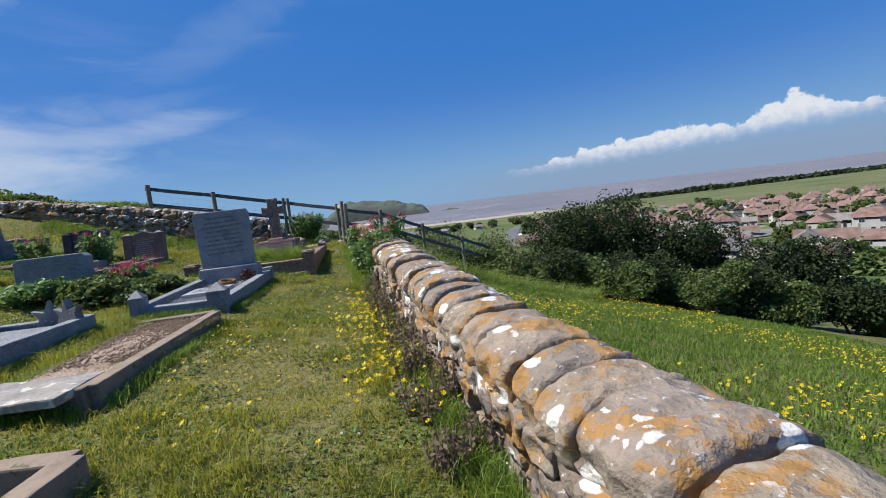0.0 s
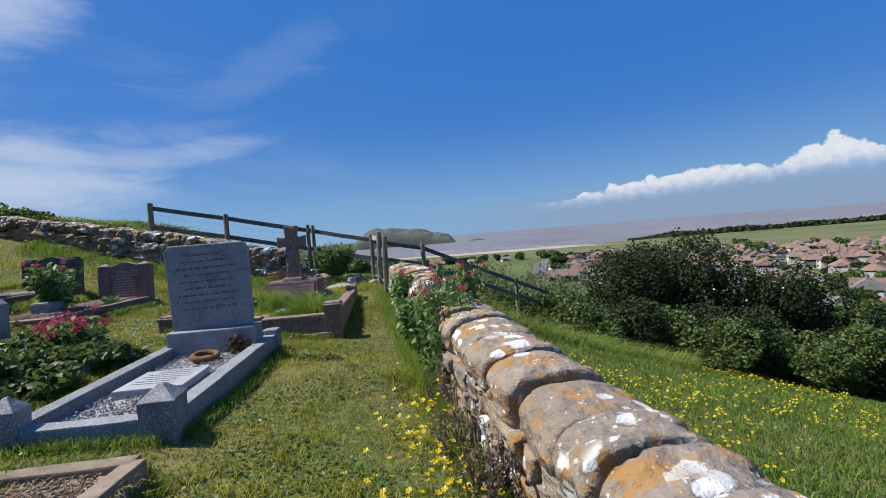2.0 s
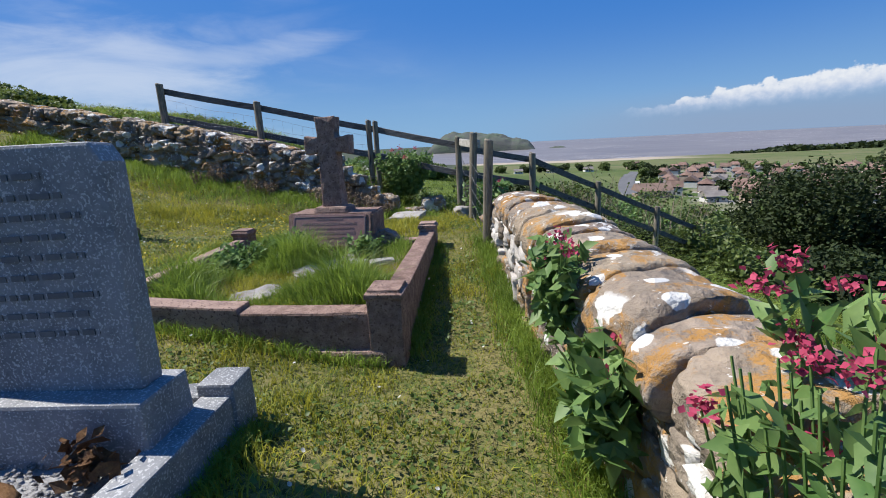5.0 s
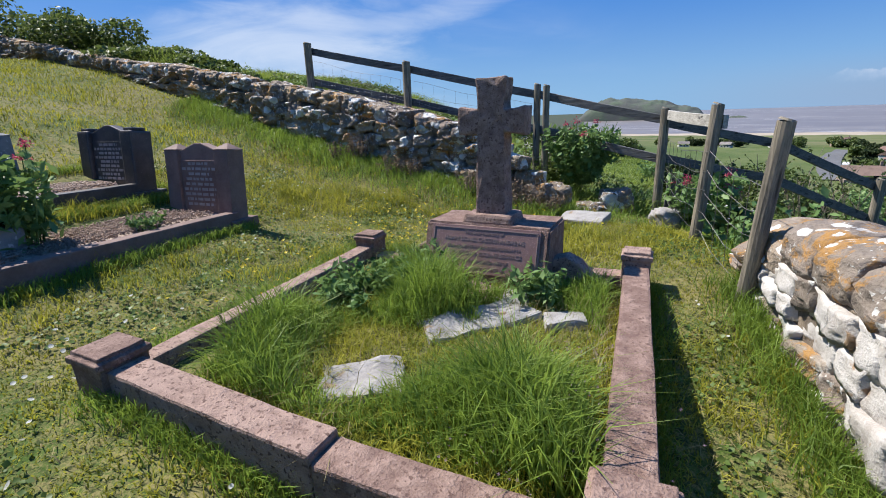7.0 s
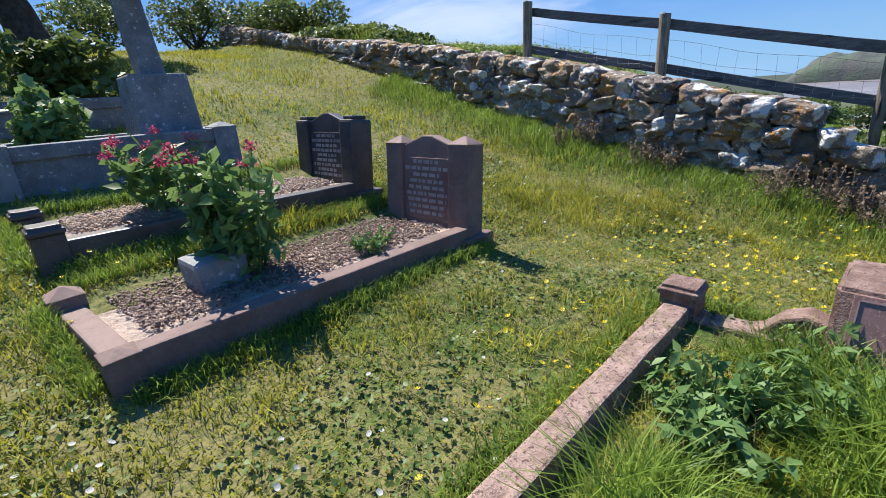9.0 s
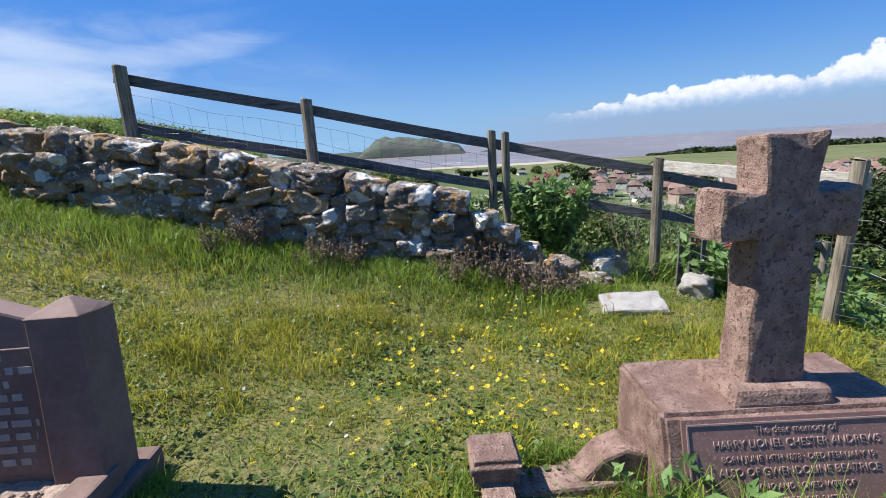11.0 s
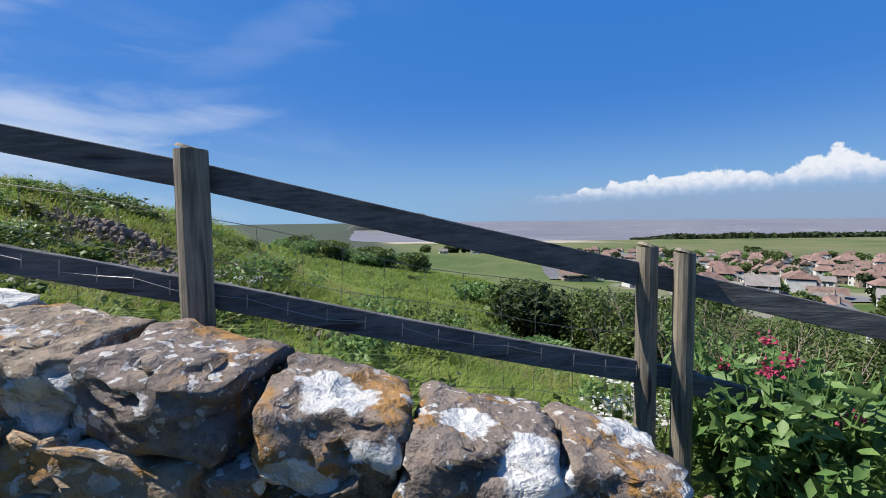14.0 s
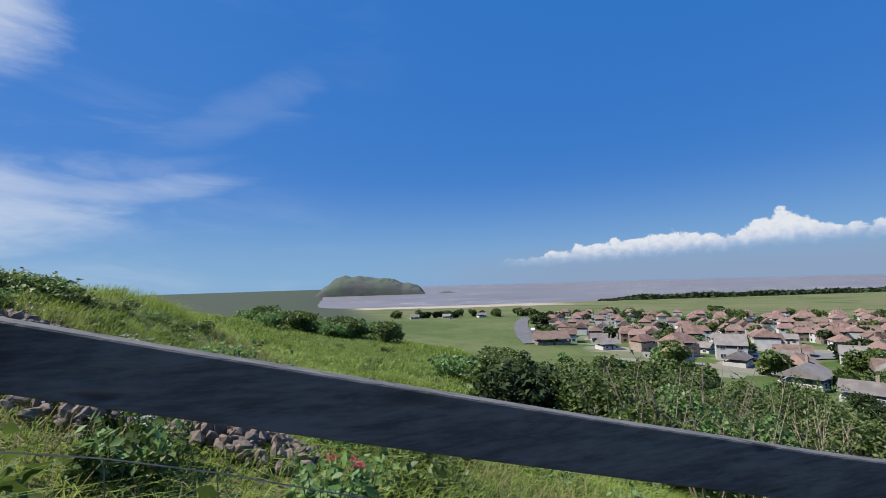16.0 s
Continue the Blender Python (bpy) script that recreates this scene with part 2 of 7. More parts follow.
M_PINK_FACE = simple("polished_pink_granite", (0.22, 0.12, 0.105), (0.29, 0.17, 0.15), 20, 0.45, 0.05, 0.002, ((0.36, 0.22, 0.20), 0.08, 120))
M_BROWN = simple("brown_sandstone", (0.17, 0.105, 0.09), (0.27, 0.18, 0.155), 6, 0.8, 0.3, 0.006)
M_PLAQUE = simple("pale_marble", (0.36, 0.37, 0.39), (0.50, 0.51, 0.53), 6, 0.6, 0.1, 0.003)
M_LETTER = simple("letter_paint_dark", (0.10, 0.105, 0.115), (0.16, 0.165, 0.175), 20, 0.7, 0.1, 0.002)
M_LETTER_FAINT = simple("worn_letter_grey", (0.22, 0.225, 0.235), (0.32, 0.325, 0.335), 20, 0.7, 0.1, 0.002)
M_LETTER_LIGHT = simple("letter_paint_pale", (0.30, 0.27, 0.26), (0.42, 0.39, 0.38), 20, 0.7, 0.1, 0.002)
M_LETTER_PINK = simple("raised_pink_letters", (0.32, 0.205, 0.18), (0.40, 0.275, 0.245), 20, 0.7, 0.1, 0.002)
M_CHIPS_GREY = simple("grey_chippings", (0.25, 0.25, 0.26), (0.62, 0.62, 0.64), 45, 0.85, 1.0, 0.02)
M_CHIPS_RED = simple("red_chippings", (0.33, 0.21, 0.145), (0.62, 0.47, 0.35), 40, 0.9, 1.0, 0.02)
M_CHIPS_BROWN = simple("brown_chippings", (0.36, 0.245, 0.19), (0.72, 0.56, 0.46), 42, 0.9, 1.0, 0.02)
M_CONCRETE = simple("mossy_concrete", (0.17, 0.125, 0.09), (0.34, 0.26, 0.19), 7, 0.9, 0.5, 0.01, ((0.10, 0.10, 0.05), 0.05, 12))
M_SLAB = simple("flaking_slate_slab", (0.17, 0.165, 0.165), (0.42, 0.38, 0.33), 4, 0.8, 0.7, 0.015, ((0.50, 0.46, 0.38), 0.10, 9))
M_WREATH = simple("dry_wreath", (0.13, 0.055, 0.02), (0.30, 0.15, 0.05), 40, 0.9, 1.0, 0.02)
def wood(name, c1, c2, stretch):
    """Weathered timber: grain, splits and knots drawn out along the piece."""
    m, n, b, pos = material(name)
    g = n.noise(n.scaled(pos, *stretch), 1.0, 6, 0.65, distortion=0.6)
    w = n.noise(pos, 5, 4, 0.6)
    split = n.math("SUBTRACT", 1.0, n.step(n.noise(n.scaled(pos, *[v * 0.6 for v in stretch]), 1.0, 2, 0.5), 0.30, 0.36))
    k = n.math("ADD", n.math("MULTIPLY", g, 0.7), n.math("MULTIPLY", w, 0.35))
    fibre = n.noise(n.scaled(pos, *[v * 4.0 for v in stretch]), 1.0, 4, 0.7)
    k = n.math("ADD", k, n.math("MULTIPLY_ADD", fibre, 0.5, -0.25))
    col = n.mix(n.step(k, 0.36, 0.70), c1, c2)
    knot = n.voronoi(n.scaled(pos, *[v * 0.22 + 0.9 for v in stretch]), 1.0)
    col = n.mix(n.math("SUBTRACT", 1.0, n.step(knot, 0.06, 0.16)), col, (0.035, 0.03, 0.026))
    col = n.mix(n.math("MULTIPLY", split, 0.8), col, (0.02, 0.018, 0.016))
    n.link(col, b.inputs["Base Color"])
    b.inputs["Roughness"].default_value = 0.85
    bumped(n, b, n.math("SUBTRACT", g, n.math("MULTIPLY", split, 0.6)), 0.7, 0.008)
    return m


M_WOOD = wood("weathered_rail_wood", (0.062, 0.062, 0.064), (0.145, 0.142, 0.138), (1.1, 22, 30))
M_POST = wood("weathered_post_wood", (0.09, 0.08, 0.062), (0.27, 0.232, 0.175), (30, 30, 1.6))
# paler than M_WOOD: the sunlight on the gate rail is put into its colour
M_RAIL_PALE = wood("sunlit_rail_wood", (0.24, 0.225, 0.20), (0.46, 0.44, 0.40), (26, 1.6, 34))
M_WIRE = simple("galvanised_wire", (0.13, 0.12, 0.11), (0.26, 0.25, 0.24), 30, 0.5, 0.1, 0.001, None, 0.6)
M_WIRE_PALE = simple("bright_wire", (0.38, 0.38, 0.38), (0.55, 0.55, 0.55), 30, 0.45, 0.1, 0.001, None, 0.6)
M_BARK = simple("bark", (0.06, 0.045, 0.035), (0.16, 0.13, 0.10), 12, 0.95, 0.9, 0.02)
M_TWIG = simple("bare_twigs", (0.20, 0.16, 0.11), (0.36, 0.30, 0.22), 10, 0.9, 0.3, 0.005)

M_BLADE = leafy("lawn_blades", (0.052, 0.115, 0.009), (0.60, 0.56, 0.07), 0.6, 0.40, 1.1)
M_BLADE_LONG = leafy("long_grass_blades", (0.055, 0.13, 0.012), (0.38, 0.52, 0.085), 0.5, 0.4, 1.5)
M_BLADE_HILL = leafy("hillside_blades", (0.06, 0.14, 0.014), (0.40, 0.50, 0.10), 0.55, 0.38, 1.0)
M_BLADE_DRY = leafy("dry_grass_blades", (0.24, 0.20, 0.085), (0.42, 0.36, 0.18), 0.8, 0.3, 2.0)
M_BLADE_FIELD = leafy("field_blades", (0.085, 0.18, 0.016), (0.25, 0.35, 0.05), 0.6, 0.35, 0.5)
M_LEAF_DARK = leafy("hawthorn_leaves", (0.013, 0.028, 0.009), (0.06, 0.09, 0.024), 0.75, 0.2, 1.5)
M_LEAF_MID = leafy("bramble_leaves", (0.042, 0.085, 0.018), (0.20, 0.26, 0.068), 0.5, 0.3, 2.0)
M_LEAF_BRIGHT = leafy("valerian_leaves", (0.075, 0.18, 0.045), (0.29, 0.43, 0.14), 0.5, 0.32, 4.0)
M_LEAF_CLOVER = leafy("clover_leaves", (0.045, 0.10, 0.018), (0.20, 0.28, 0.06), 0.5, 0.3, 3.0)
M_LEAF_DULL = leafy("dull_stems_and_seeds", (0.14, 0.10, 0.06), (0.30, 0.22, 0.16), 0.8, 0.3, 5.0)
M_PINK_FLOWER = leafy("valerian_flowers", (0.42, 0.03, 0.09), (0.72, 0.12, 0.22), 0.7, 0.3, 8.0)
M_YELLOW = leafy("buttercup_petals", (0.72, 0.50, 0.01), (0.90, 0.72, 0.02), 0.4, 0.2, 5.0)
M_WHITE_FLOWER = leafy("white_petals", (0.62, 0.62, 0.56), (0.82, 0.82, 0.78), 0.7, 0.3, 5.0)
M_PURPLE = leafy("small_purple_flowers", (0.22, 0.14, 0.22), (0.42, 0.30, 0.36), 0.7, 0.3, 5.0)


def ground_material():
    m, n, b, pos = material("turf_and_coast")
    f = n.noise(pos, 0.7, 5, 0.6)
    g = n.noise(pos, 9, 5, 0.65)
    tone = n.math("ADD", n.math("MULTIPLY", f, 0.6), n.math("MULTIPLY", g, 0.45))
    mat_ = n.noise(pos, 48, 5, 0.75, distortion=1.5)
    thatch = n.mix(n.step(n.math("MULTIPLY_ADD", n.math("SUBTRACT", tone, 0.5), 1.2, mat_), 0.36, 0.66), (0.05, 0.088, 0.014), (0.19, 0.165, 0.066))
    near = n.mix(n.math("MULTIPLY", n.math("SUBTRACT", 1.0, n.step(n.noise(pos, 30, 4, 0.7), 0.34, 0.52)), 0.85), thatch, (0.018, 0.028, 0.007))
    sep = n.add("ShaderNodeSeparateXYZ")
    n.link(pos, sep.inputs[0])
    px, py, pz = sep.outputs
    r2 = n.math("SQRT", n.math("ADD", n.math("MULTIPLY", px, px), n.math("MULTIPLY", py, py)))
    # open land: broad patches of pasture, rough grass and tan links
    big = n.noise(pos, 0.012, 5, 0.6)
    mid = n.noise(n.scaled(pos, 1, 1, 1), 0.12, 5, 0.65)
    far = n.mix(n.step(big, 0.40, 0.58), (0.055, 0.09, 0.022), (0.105, 0.125, 0.045))
    rough = n.noise(pos, 0.9, 5, 0.7)
    far = n.mix(n.math("MULTIPLY", n.step(mid, 0.46, 0.68), 0.7), far, (0.05, 0.08, 0.02))
    far = n.mix(n.math("MULTIPLY", n.step(rough, 0.45, 0.7), 0.4), far, (0.17, 0.185, 0.07))
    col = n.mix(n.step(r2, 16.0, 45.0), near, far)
    links = n.math("MULTIPLY", n.step(n.math("MULTIPLY_ADD", px, 0.48, py), 322.0, 360.0), n.step(n.noise(n.scaled(pos, 0.4, 1, 1), 0.05, 4, 0.6), 0.40, 0.60))
    col = n.mix(n.math("MULTIPLY", links, 0.8), col, (0.145, 0.14, 0.07))
    # gardens, drives and lanes between the houses
    plot = n.voronoi(n.scaled(pos, 0.11, 0.16, 0), 1.0, "F1", "Color")
    tint = n.add("ShaderNodeSeparateColor")
    n.link(plot, tint.inputs[0])
    yard = n.ramp(tint.outputs[0], [(0.0, (0.05, 0.085, 0.02)), (0.3, (0.09, 0.12, 0.035)), (0.5, (0.20, 0.18, 0.14)), (0.75, (0.26, 0.24, 0.22)), (1.0, (0.11, 0.15, 0.05))])
    built = n.math("MULTIPLY", n.step(n.math("MULTIPLY_ADD", py, -0.20, px), 10.0, 16.0), n.math("MULTIPLY", n.step(n.math("ADD", px, py), 125.0, 135.0), n.math("SUBTRACT", 1.0, n.step(n.math("MULTIPLY_ADD", px, 0.48, py), 318.0, 326.0))))
    col = n.mix(n.math("MULTIPLY", built, 0.9), col, yard)
    # the sand beyond the fields
    wob = n.math("MULTIPLY_ADD", n.noise(pos, 0.006, 3, 0.5), 120.0, -60.0)
    shore = n.math("ADD", py, wob)
    sand = n.mix(n.noise(pos, 0.03, 4, 0.6), (0.29, 0.245, 0.19), (0.40, 0.345, 0.28))
    beach = n.math("MULTIPLY", n.step(shore, 500.0, 520.0), n.math("SUBTRACT", 1.0, n.step(px, 120.0, 190.0)))
    beach = n.math("MULTIPLY", beach, n.step(n.math("MULTIPLY_ADD", py, 0.205, px), 5.0, 40.0))
    col = n.mix(beach, col, sand)
    # low dark marsh west of the sand
    west = n.math("SUBTRACT", 1.0, n.step(n.math("MULTIPLY_ADD", py, 0.205, px), 5.0, 40.0))
    col = n.mix(n.math("MULTIPLY", n.step(shore, 210.0, 330.0), west), col, (0.050, 0.062, 0.040))
    n.link(col, b.inputs["Base Color"])
    b.inputs["Roughness"].default_value = 0.95
    b.inputs["Specular IOR Level"].default_value = 0.2
    bumped(n, b, n.math("ADD", g, mid), 0.6, 0.05)
    return m


def sea_material():
    m, n, b, pos = material("silty_sea")
    f = n.noise(n.scaled(pos, 0.004, 0.016, 1), 1.0, 4, 0.6)
    col = n.mix(n.step(f, 0.35, 0.7), (0.15, 0.13, 0.12), (0.21, 0.185, 0.165))
    crest = n.noise(n.scaled(pos, 0.012, 0.06, 1), 1.0, 4, 0.7)
    gate = n.noise(pos, 0.0022, 2, 0.5)
    w = n.math("MULTIPLY", n.step(crest, 0.56, 0.63), n.step(gate, 0.44, 0.56))
    col = n.mix(w, col, (0.5, 0.47, 0.44))
    n.link(col, b.inputs["Base Color"])
    b.inputs["Roughness"].default_value = 0.4
    b.inputs["Specular IOR Level"].default_value = 0.5
    bumped(n, b, n.noise(pos, 0.25, 4, 0.6), 0.5, 0.4)
    return m


M_GROUND, M_SEA = ground_material(), sea_material()
M_HEADLAND = simple("headland_turf_and_rock", (0.085, 0.09, 0.085), (0.10, 0.15, 0.085), 0.03, 0.95, 0.8, 4.0, ((0.07, 0.065, 0.06), 0.04, 0.06))
M_RENDER_WHITE = simple("white_render", (0.60, 0.58, 0.54), (0.78, 0.76, 0.72), 0.8, 0.9, 0.2, 0.02)
M_RENDER_TAN = simple("tan_brick", (0.30, 0.22, 0.17), (0.46, 0.36, 0.28), 0.9, 0.9, 0.2, 0.02)
M_ROOF_RED = simple("red_roof_tiles", (0.17, 0.10, 0.08), (0.34, 0.22, 0.18), 0.7, 0.9, 0.4, 0.05)
M_ROOF_GREY = simple("grey_roof_tiles", (0.17, 0.15, 0.14), (0.30, 0.27, 0.25), 0.7, 0.9, 0.4, 0.05)
M_ROOF_BROWN = simple("brown_roof_tiles", (0.15, 0.095, 0.075), (0.28, 0.19, 0.15), 0.7, 0.9, 0.4, 0.05)
M_GLASS_FAR = simple("window_glass", (0.03, 0.04, 0.05), (0.07, 0.09, 0.11), 0.5, 0.1, 0.0, 0.0)
M_ASPHALT = simple("asphalt", (0.13, 0.13, 0.135), (0.22, 0.22, 0.22), 0.4, 0.9, 0.2, 0.01)
M_CAR_WHITE = simple("white_car_paint", (0.7, 0.7, 0.7), (0.8, 0.8, 0.8), 0.5, 0.25, 0.0, 0.0)
M_CAR_DARK = simple("dark_car_paint", (0.04, 0.05, 0.08), (0.07, 0.08, 0.12), 0.5, 0.25, 0.0, 0.0)
M_TYRE = simple("tyre_rubber", (0.015, 0.015, 0.015), (0.03, 0.03, 0.03), 5, 0.9, 0.1, 0.0)


# ---- the lie of the land ----
def wall_offset(x, y):
    """How far a place lies east of the inner face of the churchyard's east wall."""
    return ((x - 1.66) + 0.253 * y) / 1.0315


def smooth(v, lo, hi):
    t = np.clip((v - lo) / (hi - lo), 0, 1)
    return t * t * (3 - 2 * t)


def land(x, y):
    x, y = np.asarray(x, float), np.asarray(y, float)
    u = -x
    v = np.clip(u - 3, 0, 3.5)
    base = 1.0 + 0.105 * np.clip(u, -2.2, 10) + 0.022 * v * v + 0.154 * np.clip(u - 6.5, 0, 3.5)
    base = base + 1.95 * (1 - np.exp(-np.clip(u - 10, 0, None) * 0.133))
    base = 1.0 + (base - 1.0) * (1 - smooth(y, 17.5, 32.4))
    base = base + 0.17 * smooth(y, 10.5, 11.3) * smooth(u, 2.4, 3.6)
    north = np.clip(y - 11.9, 0, None)
    soft = 0.04 + 0.3 * np.clip(north, 0, 60)
    d = soft * np.logaddexp(0, (wall_offset(x, y) - 0.25) / soft) - 0.55 * soft * (north > 0)
    beyond = np.clip(north - 6, 0, None)
    share = 0.149 + 0.851 / (1 + np.exp(np.clip((u - 8.97 - 0.09 * np.minimum(beyond, 30)) / (1.4 + 0.07 * beyond), -50, 50)))
    share = share + (1 - share) * smooth(north, 46, 85) * 0.8
    fall = 0.33 * d + 0.181 * north * share
    brow = 0.40 * smooth(north, 2.5, 9) * smooth(u, 11.0, 13.5) * (1 - smooth(north, 24, 40))
    knoll = 0.45 * np.exp(-((north - 14) / 7.0) ** 2 - ((u - 10.5) / 2.6) ** 2)
    z = base - 19.5 * (1 - np.exp(-fall / 19.5)) - brow + knoll
    r = np.hypot(x, y)
    z = z - np.clip((r - 250) * 0.022, 0, 7.0) * smooth(y, -50, 150)
    z = z - 9.0 * smooth(y, 560, 760) * smooth(x + 0.205 * y, -70, 50)
    bumps = 0.03 * np.sin(x * 2.3 + 1.2 * np.sin(y * 1.1)) * np.sin(y * 1.9 + 0.7)
    big = 0.35 * np.sin(x * 0.21 + 1.0) * np.sin(y * 0.17 + 0.4) * smooth(r, 16, 40)
    # the shoulder of the hill that runs out beyond the fence
    dx, dy = x + 4.1, y - 11.2
    far_ = np.hypot(dx, dy)
    az = np.degrees(np.arctan2(dx, np.maximum(dy, 1e-3)))
    lift = np.interp(az, [-34, -29, -22, -14, -5, 3, 9, 14], [-3.0, -2.2, -3.4, -5.4, -6.7, -8.0, -10.5, -14.0]) - 4.8 * (1 - smooth(far_, 10, 44))
    want = 3.1 + far_ * np.tan(np.radians(lift))
    share_ = smooth(far_, 6, 22) * (1 - smooth(far_, 48, 80)) * (dy > 0) * smooth(az, -40, -28) * (1 - smooth(az, 9, 18))
    z = z + share_ * np.clip(want - z, 0, None)
    mound = 0.26 * np.exp(-((x + 0.85) ** 2 + (y - 9.9) ** 2) / 1.5)
    return z + bumps * (1 - smooth(r, 20, 60)) + big + mound


def land1(x, y):
    return float(land(x, y))


# ---- mesh helpers ----
def mesh_from(name, verts, faces, mats, smooth_shade=False, index=None):
    me = bpy.data.meshes.new(name)
    me.from_pydata([tuple(v) for v in verts], [], faces)
    for m in mats if isinstance(mats, (list, tuple)) else [mats]:
        me.materials.append(m)
    if index is not None:
        me.polygons.foreach_set("material_index", index)
    if smooth_shade:
        me.polygons.foreach_set("use_smooth", [True] * len(me.polygons))
    me.update()
    return me


def big_mesh(name, co, loops, per_face, mat):
    """A mesh from arrays: all faces have per_face corners."""
    me = bpy.data.meshes.new(name)
    co = np.asarray(co, np.float32)
    loops = np.asarray(loops, np.int32).ravel()
    nf = len(loops) // per_face
    me.vertices.add(len(co))
    me.vertices.foreach_set("co", co.ravel())
    me.loops.add(len(loops))
    me.loops.foreach_set("vertex_index", loops)
    me.polygons.add(nf)
    me.polygons.foreach_set("loop_start", np.arange(0, len(loops), per_face, dtype=np.int32))
    me.materials.append(mat)
    me.update(calc_edges=True)
    return me


def bm_mesh(name, bm, mat, smooth_shade=False):
    me = bpy.data.meshes.new(name)
    bm.to_mesh(me)
    bm.free()
    me.materials.append(mat)
    if smooth_shade:
        me.polygons.foreach_set("use_smooth", [True] * len(me.polygons))
    return me


def thing(name, x, y, z, label, category, rz=0.0, group="", rx=0.0, ry=0.0):
    ob = new(name)
    ob.matrix_world = pose(x, y, z, rx, ry, rz)
    ob.empty_display_size = 0.1
    return tagged(ob, label, category, group)


def part(name, bm, mat, parent, label="", smooth_shade=False):
    me = bm if isinstance(bm, bpy.types.Mesh) else bm_mesh(name, bm, mat, smooth_shade)
    ob = new(name, me)
    ob.parent = parent
    return tagged(ob, label) if label else ob


def box(sx, sy, sz, x=0, y=0, z=0, bevel=0.01, rough=0.0, cuts=0, seed=0, taper=0.0, rz=0.0):
    """A box standing on z, with bevelled and, where wanted, uneven faces."""
    bm = bmesh.new()
    bmesh.ops.create_cube(bm, size=1.0)
    for v in bm.verts:
        k = 1 - taper * (v.co.z + 0.5)
        v.co = Vector((v.co.x * sx * k, v.co.y * sy * k, (v.co.z + 0.5) * sz))
    if bevel:
        bmesh.ops.bevel(bm, geom=bm.edges[:], offset=min(bevel, 0.4 * min(sx, sy, sz)), segments=2, affect="EDGES", profile=0.6)
    if cuts:
        bmesh.ops.subdivide_edges(bm, edges=bm.edges[:], cuts=cuts, use_grid_fill=True)
    if rough:
        for v in bm.verts:
            v.co += noise.noise_vector(v.co * 9 + Vector((seed * 7.1, seed * 3.3, 0))) * rough
    bmesh.ops.transform(bm, matrix=pose(x, y, z, 0, 0, rz), verts=bm.verts[:])
    return bm


def merged(*parts):
    bm = bmesh.new()
    for p in parts:
        me = bpy.data.meshes.new("tmp")
        p.to_mesh(me)
        p.free()
        bm.from_mesh(me)
        bpy.data.meshes.remove(me)
    return bm


def prism(outline, depth, y0=0.0, bevel=0.008):
    """An upright slab with the outline given in x, z, from y0 to y0 + depth."""
    bm = bmesh.new()
    a = [bm.verts.new((x, y0, z)) for x, z in outline]
    b = [bm.verts.new((x, y0 + depth, z)) for x, z in outline]
    k = len(outline)
    bm.faces.new(a)
    bm.faces.new(b[::-1])
    for i in range(k):
        j = (i + 1) % k
        bm.faces.new((a[j], a[i], b[i], b[j]))
    bmesh.ops.recalc_face_normals(bm, faces=bm.faces[:])
    if bevel:
        sharp = [e for e in bm.edges if e.calc_face_angle(0) > 0.6]
        bmesh.ops.bevel(bm, geom=sharp, offset=bevel, segments=2, affect="EDGES", profile=0.6)
    return bm


def pole(p, q, r0, r1, sides=10, rings=4, wobble=0.0, seed=0):
    """A round or squared pole from p to q."""
    p, q = Vector(p), Vector(q)
    ax = (q - p).normalized()
    side = ax.cross(Vector((0.31, 0.87, 0.12))).normalized()
    up = ax.cross(side)
    bm = bmesh.new()
    loops = []
    for i in range(rings + 1):
        t = i / rings
        c = p.lerp(q, t)
        r = r0 + (r1 - r0) * t
        ring = []
        for j in range(sides):
            a = 2 * math.pi * j / sides
            w = 1 + wobble * noise.noise(Vector((math.cos(a) * 2, math.sin(a) * 2, t * 5 + seed * 9)))
            ring.append(bm.verts.new(c + (side * math.cos(a) + up * math.sin(a)) * r * w))
        loops.append(ring)
    for a, b in zip(loops, loops[1:]):
        for j in range(sides):
            k = (j + 1) % sides
            bm.faces.new((a[j], a[k], b[k], b[j]))
    bm.faces.new(loops[0][::-1])
    bm.faces.new(loops[-1])
    bmesh.ops.recalc_face_normals(bm, faces=bm.faces[:])
    return bm


def beam(p, q, thick, tall, bevel=0.006, seed=0, bow=0.0):
    """A sawn rail from p to q: thick across, tall upright, slightly bowed."""
    p, q = Vector(p), Vector(q)
    ax = (q - p).normalized()
    side = ax.cross(Vector((0, 0, 1))).normalized()
    up = side.cross(ax)
    bm = bmesh.new()
    loops = []
    for i in range(9):
        t = i / 8
        c = p.lerp(q, t) + up * (bow * math.sin(math.pi * t) + 0.003 * noise.noise(Vector((t * 6, seed, 0))))
        k = 1 + 0.02 * noise.noise(Vector((t * 5, seed, 3)))
        loops.append([bm.verts.new(c + side * sx * thick / 2 + up * sz * tall / 2 * k) for sx, sz in ((-1, -0.94), (-0.9, -1), (0.9, -1), (1, -0.94), (1, 0.94), (0.9, 1), (-0.9, 1), (-1, 0.94))])
    for a, b in zip(loops, loops[1:]):
        for j in range(8):
            k = (j + 1) % 8
            bm.faces.new((a[j], a[k], b[k], b[j]))
    bm.faces.new(loops[0][::-1])
    bm.faces.new(loops[-1])
    bmesh.ops.recalc_face_normals(bm, faces=bm.faces[:])
    return bm


STONES = {}


